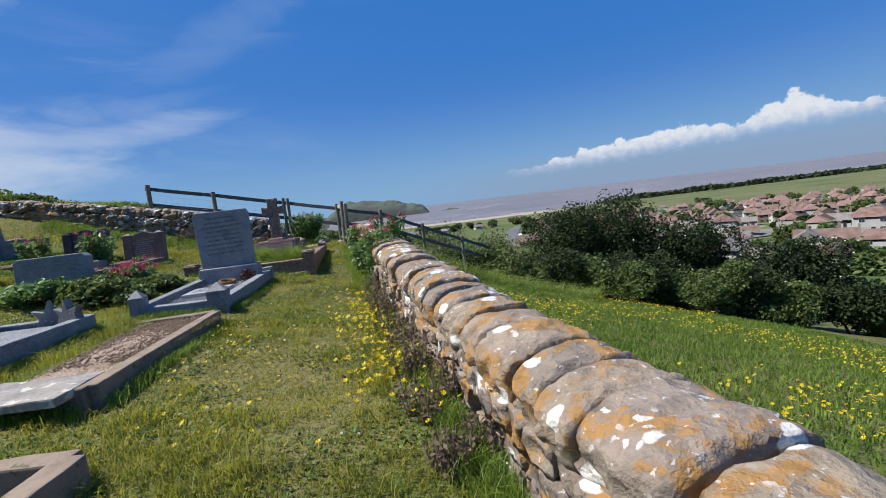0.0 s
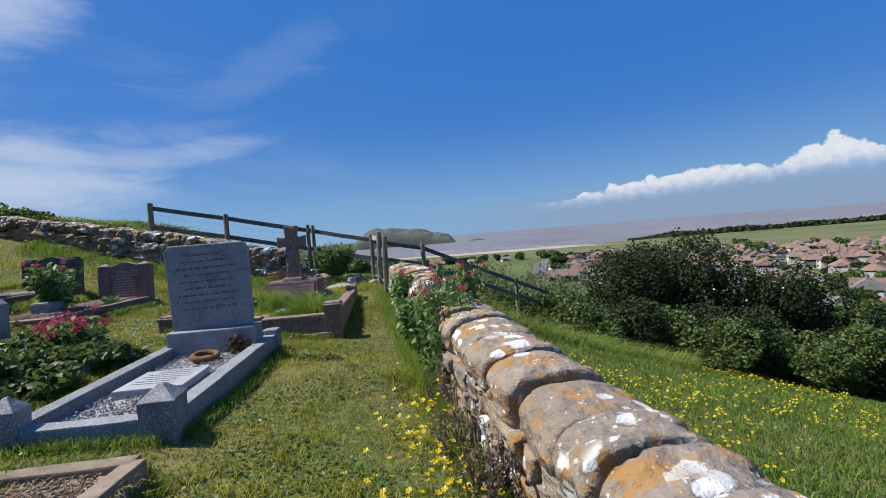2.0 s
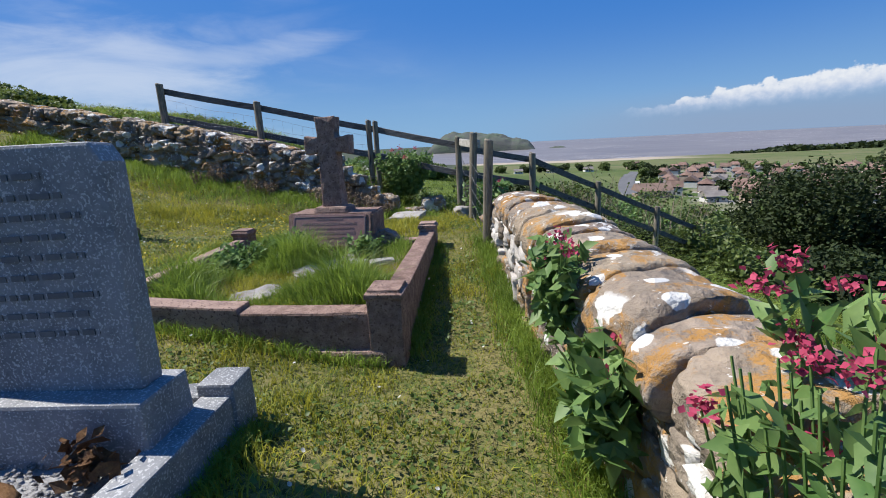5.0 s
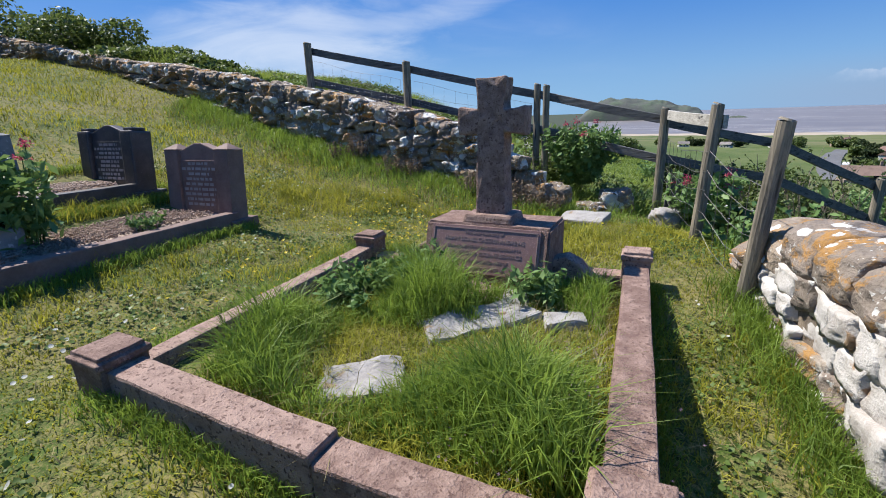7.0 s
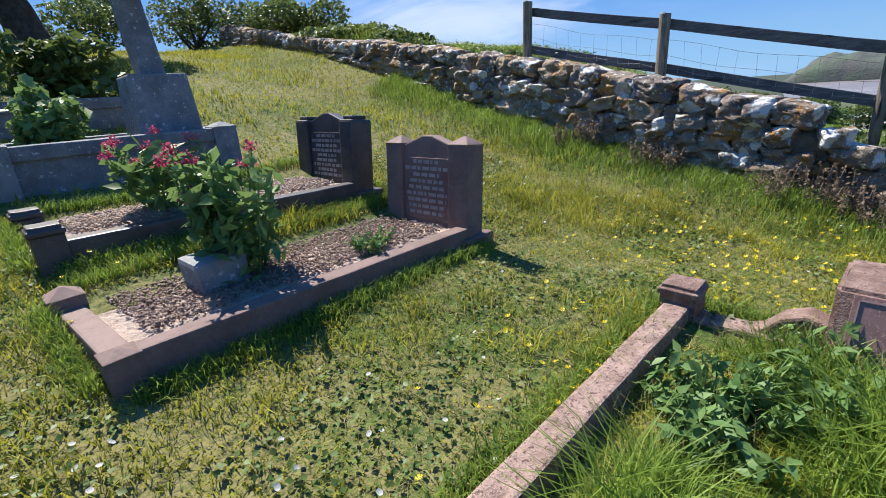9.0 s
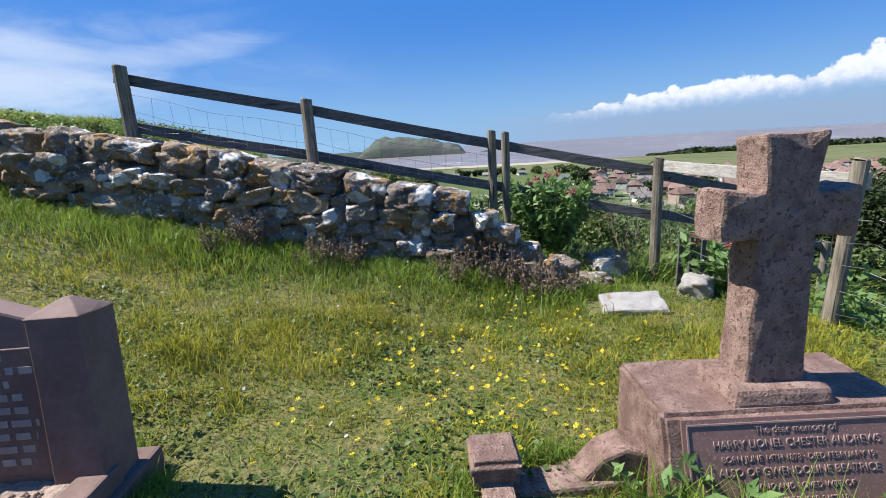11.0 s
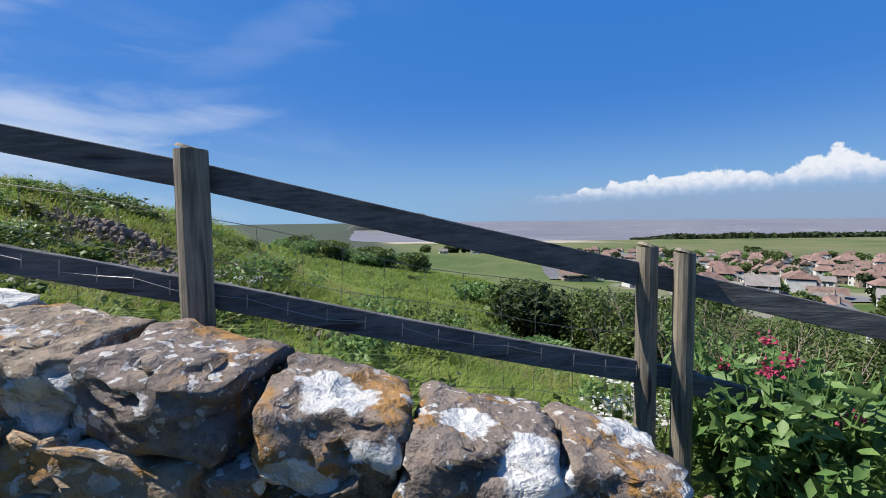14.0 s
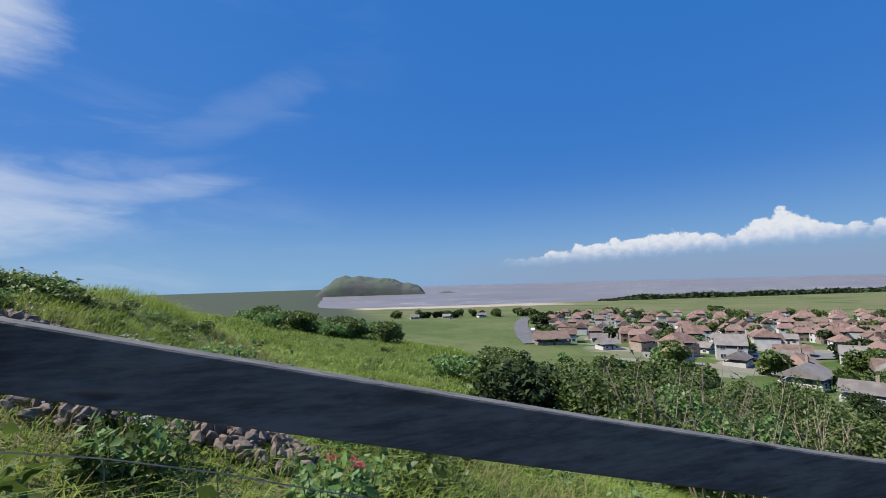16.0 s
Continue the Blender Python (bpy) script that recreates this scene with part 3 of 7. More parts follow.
def chipped(c, seed, scale, amount):
    """Moves a point so that the stone breaks into facets with cracks between them."""
    q = c * scale + Vector((seed * 3.7, seed * 1.9, 0))
    dist, near = noise.voronoi(q)
    tilt = noise.noise_vector(near[0] * 7.3)
    out = c.normalized() if c.length > 1e-5 else Vector((0, 0, 1))
    step_ = noise.noise(near[0] * 5.1) * 1.3 + (q - near[0]).dot(tilt) * 1.3
    crack = max(0.0, 0.14 - (dist[1] - dist[0])) * 5.0
    return c + out * amount * (step_ - crack) + noise.noise_vector(c * 9 + Vector((seed, 0, 0))) * amount * 0.25


def stone_mesh(kind, mat, seed, round_=0.32, rough=0.16, cuts=2):
    """One of a small set of uneven rounded stones of unit size."""
    key = (kind, seed)
    if key not in STONES:
        bm = bmesh.new()
        bmesh.ops.create_cube(bm, size=1.0)
        bmesh.ops.subdivide_edges(bm, edges=bm.edges[:], cuts=cuts, use_grid_fill=True)
        for v in bm.verts:
            c = v.co.copy()
            ball = c.normalized() * 0.62
            c = c.lerp(ball, round_)
            c += noise.noise_vector(c * 1.7 + Vector((seed * 5.3, seed * 2.1, 1))) * rough
            c = chipped(c, seed, 2.2, rough * 0.6)
            v.co = c
        STONES[key] = bm_mesh(kind, bm, mat, True)
    return STONES[key]


# ---- ground, sea, headland ----
def build_ground():
    rings = [0.0] + list(np.geomspace(0.35, 4400, 210))
    spokes = 300
    cx, cy = -1.5, 6.0
    a = np.linspace(0, 2 * np.pi, spokes, endpoint=False)
    xs = [np.array([cx])]
    ys = [np.array([cy])]
    for r in rings[1:]:
        xs.append(cx + r * np.cos(a))
        ys.append(cy + r * np.sin(a))
    x, y = np.concatenate(xs), np.concatenate(ys)
    co = np.stack([x, y, land(x, y)], 1)
    faces = [(0, 1 + j, 1 + (j + 1) % spokes) for j in range(spokes)]
    for i in range(len(rings) - 2):
        o, p = 1 + i * spokes, 1 + (i + 1) * spokes
        faces += [(o + j, p + j, p + (j + 1) % spokes, o + (j + 1) % spokes) for j in range(spokes)]
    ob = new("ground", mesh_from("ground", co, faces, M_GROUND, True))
    tagged(ob, "sunlit turf of a hillside churchyard falling to coastal fields", "ground", kind="structure")


build_ground()
SEA_Z = -28.0
a_ = np.linspace(0, 2 * np.pi, 96, endpoint=False)
sea_co = [(600 * math.cos(t) * 0.01, 600 * math.sin(t) * 0.01 + 600, SEA_Z) for t in a_] + [(4800 * math.cos(t), 4800 * math.sin(t), SEA_Z) for t in a_]
tagged(new("sea", mesh_from("sea", sea_co, [tuple(range(96))] + [(i, 96 + i, 96 + (i + 1) % 96, (i + 1) % 96) for i in range(96)], M_SEA)),
       "brown silty sea with faint white wave crests", "sea", kind="structure")


def build_headland():
    """The long whale-backed headland out in the bay."""
    nx, ny = 90, 30
    co, faces = [], []
    for j in range(ny + 1):
        for i in range(nx + 1):
            s, t = i / nx, j / ny * 2 - 1
            prof = np.interp(s, [0, 0.03, 0.09, 0.16, 0.24, 0.34, 0.5, 0.66, 0.74, 0.79, 0.86, 0.94, 1.0], [0, 14, 34, 54, 62, 61, 55, 50, 44, 34, 35, 24, 0])
            h = prof * max(0.0, 1 - t * t) ** 0.45
            h += (noise.noise(Vector((s * 14, t * 3, 0))) * 6 + noise.noise(Vector((s * 45, t * 8, 2))) * 3) * min(1, prof / 25) * (1 - t * t)
            co.append((-345 + 338 * s, 1465 + 46 * s * 0 + t * 95, SEA_Z - 2 + max(0, h)))
    for j in range(ny):
        for i in range(nx):
            q = j * (nx + 1) + i
            faces.append((q, q + 1, q + nx + 2, q + nx + 1))
    ob = new("headland", mesh_from("headland", co, faces, M_HEADLAND, True))
    tagged(ob, "long green headland with dark rocky cliffs in the bay", "headland", kind="structure")
    co, faces = [], []
    for k, (x0, w, hh) in enumerate(((30, 55, 7),)):
        for i in range(21):
            s = i / 20
            for t in (-1, -0.5, 0, 0.5, 1):
                co.append((x0 + w * s, 1440 + t * 12, SEA_Z - 1 + hh * math.sin(math.pi * s) ** 0.6 * (1 - t * t) ** 0.5 * (0.8 + 0.3 * noise.noise(Vector((s * 9, t, k))))))
    for i in range(20):
        for t in range(4):
            q = i * 5 + t
            faces.append((q, q + 1, q + 6, q + 5))
    tagged(new("rock_islet", mesh_from("rock_islet", co, faces, M_HEADLAND, True)), "low dark rock islet off the headland's tip", "rock", kind="structure")


build_headland()


# ---- scattered leaves, blades and flowers ----
RNG = np.random.default_rng(7)


def blades(name, x, y, z, height, width, lean, mat, label, category, rng=RNG, bend=0.5, wind=None):
    """Many grass blades, each three faces: a narrow strip that bends over to a tip."""
    k = len(x)
    a = rng.uniform(0, 2 * np.pi, k)
    h = height * rng.uniform(0.55, 1.25, k)
    w = width * rng.uniform(0.7, 1.3, k)
    la = rng.uniform(0, 2 * np.pi, k) if wind is None else wind + rng.normal(0, 0.7, k)
    ln = lean * rng.uniform(0.2, 1.2, k) * h
    sx, sy = np.cos(a) * w / 2, np.sin(a) * w / 2
    dx, dy = np.cos(la) * ln, np.sin(la) * ln
    p = np.stack([x, y, z - 0.008], 1)
    s = np.stack([sx, sy, np.zeros(k)], 1)
    m = p + np.stack([dx * (1 - bend) * 0.6, dy * (1 - bend) * 0.6, h * 0.6], 1)
    t = p + np.stack([dx, dy, h * (1 - 0.25 * ln / np.maximum(h, 1e-6))], 1)
    co = np.stack([p - s, p + s, m + s * 0.8, m - s * 0.8, t], 1).reshape(-1, 3)
    o = np.arange(k)[:, None] * 5
    tri = np.concatenate([o + 0, o + 1, o + 2, o + 0, o + 2, o + 3, o + 3, o + 2, o + 4], 1)
    return tagged(new(name, big_mesh(name, co, tri, 3, mat)), label, category, kind="stuff")


def leaf_cards(centres, size, rng, up=0.35, aspect=1.7):
    """Small leaves as folded diamonds: positions, array in, arrays out."""
    k = len(centres)
    n = rng.normal(size=(k, 3))
    n[:, 2] = np.abs(n[:, 2]) + up
    n /= np.linalg.norm(n, axis=1)[:, None]
    t = np.cross(n, rng.normal(size=(k, 3)))
    t /= np.linalg.norm(t, axis=1)[:, None]
    b = np.cross(n, t)
    s = size * rng.uniform(0.55, 1.3, k)[:, None]
    tip, base = centres + t * s * aspect / 2, centres - t * s * aspect / 2
    l, r = centres + b * s / 2 + n * s * 0.12, centres - b * s / 2 + n * s * 0.12
    co = np.stack([base, r, tip, l], 1).reshape(-1, 3)
    o = np.arange(k)[:, None] * 4
    return co, np.concatenate([o, o + 1, o + 2, o, o + 2, o + 3], 1)


def leaf_mesh(name, centres, size, mat, rng, up=0.35, aspect=1.7):
    co, tri = leaf_cards(np.asarray(centres), size, rng, up, aspect)
    return big_mesh(name, co, tri, 3, mat)


def blob_points(rng, k, blobs):
    """Points in the outer parts of several lumps (x, y, z, rx, rz)."""
    vol = np.array([b[3] * b[3] * b[4] for b in blobs])
    pick = rng.choice(len(blobs), k, p=vol / vol.sum())
    d = rng.normal(size=(k, 3))
    d /= np.linalg.norm(d, axis=1)[:, None]
    r = rng.uniform(0.45, 1.0, k) ** 0.5 * (1 + 0.22 * np.sin(d[:, 0] * 5 + pick) * np.sin(d[:, 1] * 6 + pick * 2))
    bl = np.array(blobs)[pick]
    return bl[:, :3] + d * r[:, None] * np.stack([bl[:, 3], bl[:, 3], bl[:, 4]], 1)


def shrub(name, x, y, height, radius, count, leaf, mat, label, category, seed, lumps=7, stems=6, z=None, group="", flowers=0):
    """A bush: short forked stems and an uneven leafy crown made of several lumps."""
    rng = np.random.default_rng(seed)
    z = land1(x, y) - 0.05 if z is None else z
    ob = thing(name, x, y, z, label, category, group=group)
    blobs = []
    for i in range(lumps):
        a, q = rng.uniform(0, 2 * np.pi), radius * rng.uniform(0.1, 0.65)
        rr = radius * rng.uniform(0.3, 0.52)
        zc = height * rng.uniform(0.28, 0.78)
        rz = min(height * rng.uniform(0.2, 0.34), height - zc, zc + 0.1)
        blobs.append((q * math.cos(a), q * math.sin(a), zc, rr, max(rz, 0.12 * height)))
    pts = blob_points(rng, count, blobs)
    pts = pts[pts[:, 2] > 0.02]
    ends = [Vector(b[:3]) for b in blobs[:stems]]
    st = [pole((rng.uniform(-0.08, 0.08) * radius, rng.uniform(-0.08, 0.08) * radius, -0.05), e, 0.028 * height ** 0.8 * 1.2, 0.008 * height, 6, 3, 0.2, i) for i, e in enumerate(ends)]
    for one in st:
        part("stem", one, M_BARK, ob)
    part("crown", leaf_mesh("crown", pts, leaf, mat, rng), mat, ob)
    if flowers:
        top = pts[pts[:, 2] > np.quantile(pts[:, 2], 0.55)]
        top = top[rng.choice(len(top), min(flowers, len(top)), replace=False)] * 1.03
        part("blossom", leaf_mesh("blossom", top, leaf * 1.1, M_WHITE_FLOWER, rng, 1.0, 1.0), M_WHITE_FLOWER, ob, "small white blossom")
    return ob


def valerian(x, y, z, height, radius, label, seed, heads=8, leaves=420, leaf=0.07, spread=(1, 1)):
    """Red valerian: a clump of leafy upright stems with domed heads of small flowers."""
    rng = np.random.default_rng(seed)
    ob = thing("valerian", x, y, z, label, "flowering plant")
    stems, leafpts, tips = [], [], []
    count = max(heads + 4, int(leaves / 26))
    for i in range(count):
        a, q = rng.uniform(0, 2 * np.pi), radius * math.sqrt(rng.uniform(0, 1)) * 0.7
        bx, by = q * math.cos(a) * spread[0], q * math.sin(a) * spread[1]
        h = height * rng.uniform(0.6, 1.0)
        tip = Vector((bx * 1.5 + rng.uniform(-0.05, 0.05), by * 1.5 + rng.uniform(-0.05, 0.05), h))
        foot = Vector((bx * 0.5, by * 0.5, -0.04))
        stems.append(pole(foot, tip, 0.005, 0.003, 4, 2, 0, i))
        for k in range(int(leaves / count)):
            f = rng.uniform(0.1, 0.93) ** 0.8
            leafpts.append(tuple(foot.lerp(tip, f) + Vector(rng.normal(size=3)) * leaf * (0.9 - 0.35 * f)))
        if i < heads:
            tips.append([tuple(tip + Vector((g[0], g[1], abs(g[2]) - 0.01))) for g in rng.normal(size=(55, 3)) * np.array([0.022, 0.022, 0.026])])
    tagged(part("stem_tuft", merged(*stems), M_LEAF_BRIGHT, ob), kind="stuff")
    part("leaves", leaf_mesh("leaves", leafpts, leaf, M_LEAF_BRIGHT, rng, 0.3, 2.2), M_LEAF_BRIGHT, ob)
    for flower in tips:
        part("flower_head", leaf_mesh("flower_head", flower, 0.016, M_PINK_FLOWER, rng, 0.3, 1.2), M_PINK_FLOWER, ob, "crimson pink flower head")["kind"] = "stuff"
    return ob


# ---- the two stone walls ----
def cope_mesh(kind, mat, seed, power, rough=0.06):
    """A cope stone of unit size: barrel-backed across the wall, flat where it meets its neighbours."""
    key = (kind, seed)
    if key not in STONES:
        bm = bmesh.new()
        bmesh.ops.create_cube(bm, size=1.0)
        bmesh.ops.subdivide_edges(bm, edges=bm.edges[:], cuts=11, use_grid_fill=True)
        for v in bm.verts:
            x, y, z = v.co
            m = max(abs(y), abs(z), 1e-4) * 2
            q = (abs(2 * y) ** power + abs(2 * z) ** power) ** (1 / power)
            k = (m / q if q > 0 else 1) * (1 - 0.05 * abs(2 * x) ** 10)
            c = Vector((x, y * k, z * k))
            c += noise.noise_vector(c * 2.1 + Vector((seed * 5.3, seed * 2.1, 1))) * rough * 0.9
            c = chipped(c, seed, 3.0, rough * 0.85)
            v.co = c
        STONES[key] = bm_mesh(kind, bm, mat, True)
    return STONES[key]



def east_at(y, d):
    """A place d metres east of the east wall's inner face, level with y."""
    return 1.66 - 0.253 * y + d * 1.0, y + 0.25 * d


def east_top(y):
    return float(np.interp(y, [-4, 0, 1.5, 3.5, 5, 7.7, 8.8, 9.6], [1.38, 1.43, 1.46, 1.56, 1.65, 1.82, 1.83, 1.62]))


def build_east_wall():
    wall = thing("wall_east", 1.66, 0, 0.9, "low rubble stone wall with orange and white lichen", "stone wall")
    tagged(wall, kind="structure")
    co, faces = [], []
    ys = np.linspace(-4.2, 9.45, 40)
    for i, y in enumerate(ys):
        top = east_top(y) - 0.20
        for d, z in ((0.035, 0.35), (0.035, top - 0.02), (0.08, top + 0.05), (0.42, top + 0.05), (0.48, top - 0.02), (0.48, -0.2)):
            x, yy = east_at(y, d)
            co.append((x - 1.66, yy, z - 0.9))
    for i in range(len(ys) - 1):
        q = i * 6
        faces += [(q + j, q + j + 1, q + j + 7, q + j + 6) for j in range(5)]
    faces += [tuple(range(6)), tuple(range(len(co) - 6, len(co)))]
    ob = new("core", mesh_from("core", co, faces, M_MORTAR))
    ob.parent = wall
    tagged(ob, "crumbling earth and lime mortar")
    rng = random.Random(3)
    tilt = math.degrees(math.atan(0.253))
    # face stones in three uneven courses
    count = 0
    for course in range(4):
        y = -4.0 + rng.uniform(0, 0.2)
        while y < 9.45:
            low = land1(*east_at(y, 0)) - 0.06
            room = east_top(y) - 0.22 - low
            h = room / 4
            w = rng.uniform(0.16, 0.38) * (0.8 if course else 1.15)
            hh = h * rng.uniform(0.95, 1.3)
            x, yy = east_at(y + w / 2, 0.115 + rng.uniform(-0.02, 0.02))
            s = rng.randrange(10)
            ob = new("stone", stone_mesh("east_stone", M_STONE_R, s, 0.10, 0.11, 5))
            ob.parent = wall
            ob.matrix_basis = pose(x - 1.66, yy, low + h * (course + 0.5) - 0.9, rng.uniform(-6, 6), rng.uniform(-8, 8), tilt + 90 + rng.uniform(-6, 6)) @ Matrix.Diagonal((w * 1.04, rng.uniform(0.2, 0.27), hh, 1))
            if y > 7.6 and rng.random() < 0.75:
                ob.material_slots[0].link = "OBJECT"
                ob.material_slots[0].material = M_WHITE_STONE
            y += w * 0.94
            count += 1
    # rounded cope stones laid across
    y = -4.1
    while y < 9.35:
        w = rng.uniform(0.24, 0.44)
        x, yy = east_at(y + w / 2, 0.26 + rng.uniform(-0.02, 0.02))
        top = east_top(y + w / 2) + rng.uniform(-0.012, 0.018)
        hh = rng.uniform(0.27, 0.31)
        ob = new("cope_stone", cope_mesh("east_cope", M_STONE_R, rng.randrange(9), 2.6, 0.05))
        ob.parent = wall
        ob.matrix_basis = pose(x - 1.66, yy, top - hh / 2 - 0.9 + 0.01, rng.uniform(-3, 3), rng.uniform(-3, 3), tilt + 90 + rng.uniform(-5, 5)) @ Matrix.Diagonal((w * 1.0, rng.uniform(0.52, 0.58), hh * rng.uniform(1.02, 1.2), 1))
        y += w * 0.99
    # the broken north end
    for i in range(9):
        y = 9.22 + rng.uniform(0, 0.12)
        x, yy = east_at(y, rng.uniform(0.05, 0.42))
        ob = new("stone", stone_mesh("east_end_stone", M_STONE_R, rng.randrange(10), 0.30, 0.20, 3))
        ob.parent = wall
        ob.matrix_basis = pose(x - 1.66, yy, 1.12 + 0.09 * (i % 6) - 0.9, rng.uniform(-20, 20), rng.uniform(-20, 20), rng.uniform(0, 180)) @ Matrix.Diagonal((0.3, 0.25, 0.19, 1))


def back_top(x):
    u = -x
    return float(np.interp(u, [2.6, 2.9, 3.22, 3.32, 3.48, 4.2, 5.8, 9, 12, 17], [1.62, 1.76, 1.98, 2.20, 2.24, 2.40, 2.74, 3.34, 3.78, 4.72]))


def build_back_wall():
    wall = thing("wall_north", 0, 11.4, 1.4, "rubble stone boundary wall with white lichen, broken down at one end", "stone wall")
    tagged(wall, kind="structure")
    co, faces = [], []
    xs = np.linspace(-17.5, -2.75, 50)
    for x in xs:
        top = back_top(x) - 0.19
        for y, z in ((0.08, land1(x, 11.4) - 0.3), (0.08, top - 0.04), (0.13, top), (0.36, top), (0.42, top - 0.05), (0.42, land1(x, 11.9) - 0.4)):
            co.append((x, y, z - 1.4))
    for i in range(len(xs) - 1):
        q = i * 6
        faces += [(q + j, q + j + 6, q + j + 7, q + j + 1) for j in range(5)]
    faces += [tuple(range(6)), tuple(range(len(co) - 6, len(co)))]
    ob = new("core", mesh_from("core", co, faces, M_MORTAR))
    ob.parent = wall
    rng = random.Random(11)
    for course in range(4):
        x = -2.7 - rng.uniform(0, 0.2)
        while x > -17.3:
            low = land1(x, 11.35) - 0.05
            h = (back_top(x) - 0.2 - low) / 4
            far = 1.0 if x > -8 else 1.7
            w = rng.uniform(0.13, 0.36) * far
            if h > 0.05:
                ob = new("stone", stone_mesh("back_stone", M_STONE_B, rng.randrange(14), 0.12, 0.20, 6))
                ob.parent = wall
                ob.matrix_basis = pose(x - w / 2, 0.09 + rng.uniform(-0.04, 0.03), low + h * (course + 0.5) - 1.4, rng.uniform(-8, 8), rng.uniform(-10, 10), rng.uniform(-8, 8)) @ Matrix.Diagonal((w * 1.06, 0.24, h * rng.uniform(0.9, 1.35), 1))
            x -= w * 0.95
    x = -3.31
    first = [0.33, 0.44, 0.42, 0.46, 0.40]
    while x > -17.2:
        w = first.pop(0) if first else rng.uniform(0.28, 0.46)
        hh = rng.uniform(0.20, 0.27)
        top = back_top(x - w / 2) + rng.uniform(-0.015, 0.03)
        ob = new("cope_stone", cope_mesh("north_cope", M_STONE_B2, rng.randrange(9), 4.5, 0.10))
        ob.parent = wall
        ob.matrix_basis = pose(x - w / 2, 0.23 + rng.uniform(-0.02, 0.02), top - hh / 2 - 1.4, rng.uniform(-4, 4), 11 + rng.uniform(-5, 5), rng.uniform(-6, 6)) @ Matrix.Diagonal((w * 0.93, rng.uniform(0.42, 0.52), hh * rng.uniform(1.0, 1.2), 1))
        x -= w * 0.99
    for sx, sy, sz, w, d, h in ((-2.84, 0.14, 1.62, 0.30, 0.28, 0.22), (-2.68, 0.06, 1.47, 0.28, 0.3, 0.22), (-3.04, 0.12, 1.84, 0.30, 0.30, 0.17), (-3.20, 0.10, 1.97, 0.22, 0.28, 0.16), (-2.50, 0.1, 1.44, 0.26, 0.26, 0.26)):
        ob = new("stone", stone_mesh("back_cope", M_STONE_B2, rng.randrange(9), 0.30, 0.14, 8))
        ob.parent = wall
        ob.matrix_basis = pose(sx, sy, sz - 1.4, rng.uniform(-12, 12), rng.uniform(-12, 12), rng.uniform(-25, 25)) @ Matrix.Diagonal((w, d, h, 1))


def loose_rock(x, y, w, d, h, seed, label, mat=None, rz=20):
    ob = new("rock", stone_mesh("loose_rock", mat or M_STONE_B2, seed, 0.3, 0.18, 8))
    ob.matrix_world = pose(x, y, land1(x, y) + h * 0.32, 4, -5, rz) @ Matrix.Diagonal((w, d, h, 1))
    tagged(ob, label, "rock")


# ---- fences ----
def post(fence, x, y, top, r, lean=(0, 0), seed=0):
    z0 = land1(x, y) - 0.3
    bx, by, bz = fence.location
    bm = pole((x - bx - lean[0], y - by - lean[1], z0 - bz), (x - bx, y - by, top - bz - 0.012), r * 1.02, r * 0.98, 14, 7, 0.05, seed)
    cap = pole((x - bx, y - by, top - bz - 0.012), (x - bx + 0.004, y - by, top - bz), r * 0.98, r * 0.80, 14, 1, 0.03, seed)
    return part("post", merged(bm, cap), M_POST, fence)


def rail(fence, p, q, tall=0.10, thick=0.036, seed=0, mat=M_WOOD):
    o = fence.location
    return part("rail", beam(Vector(p) - o, Vector(q) - o, thick, tall, seed=seed, bow=-0.008), mat, fence)


def netting(fence, p, q, drop, rows, step, r=0.0016, sag=0.03, seed=0):
    """Wire netting between two posts: wires along and stays across."""
    rng = random.Random(seed)
    o = fence.location
    p, q = Vector(p) - o, Vector(q) - o
    n = max(4, int((q - p).length / step))
    segs = []

    def at(t, k):
        z = -drop * k / (rows - 1)
        return p.lerp(q, t) + Vector((0, 0.004 * math.sin(t * 17 + k), z - sag * math.sin(math.pi * t) + 0.012 * math.sin(t * 11 + k * 2)))

    for k in range(rows):
        for i in range(n):
            segs.append(pole(at(i / n, k), at((i + 1) / n, k), r, r, 4, 1))
    for i in range(1, n):
        shift = rng.uniform(-0.3, 0.3) / n
        for k in range(rows - 1):
            segs.append(pole(at(i / n + shift * k / rows, k), at(i / n + shift * (k + 1) / rows, k + 1), r * 0.8, r * 0.8, 4, 1))
    part("wire_netting", merged(*segs), M_WIRE, fence, "rusty grey wire netting")


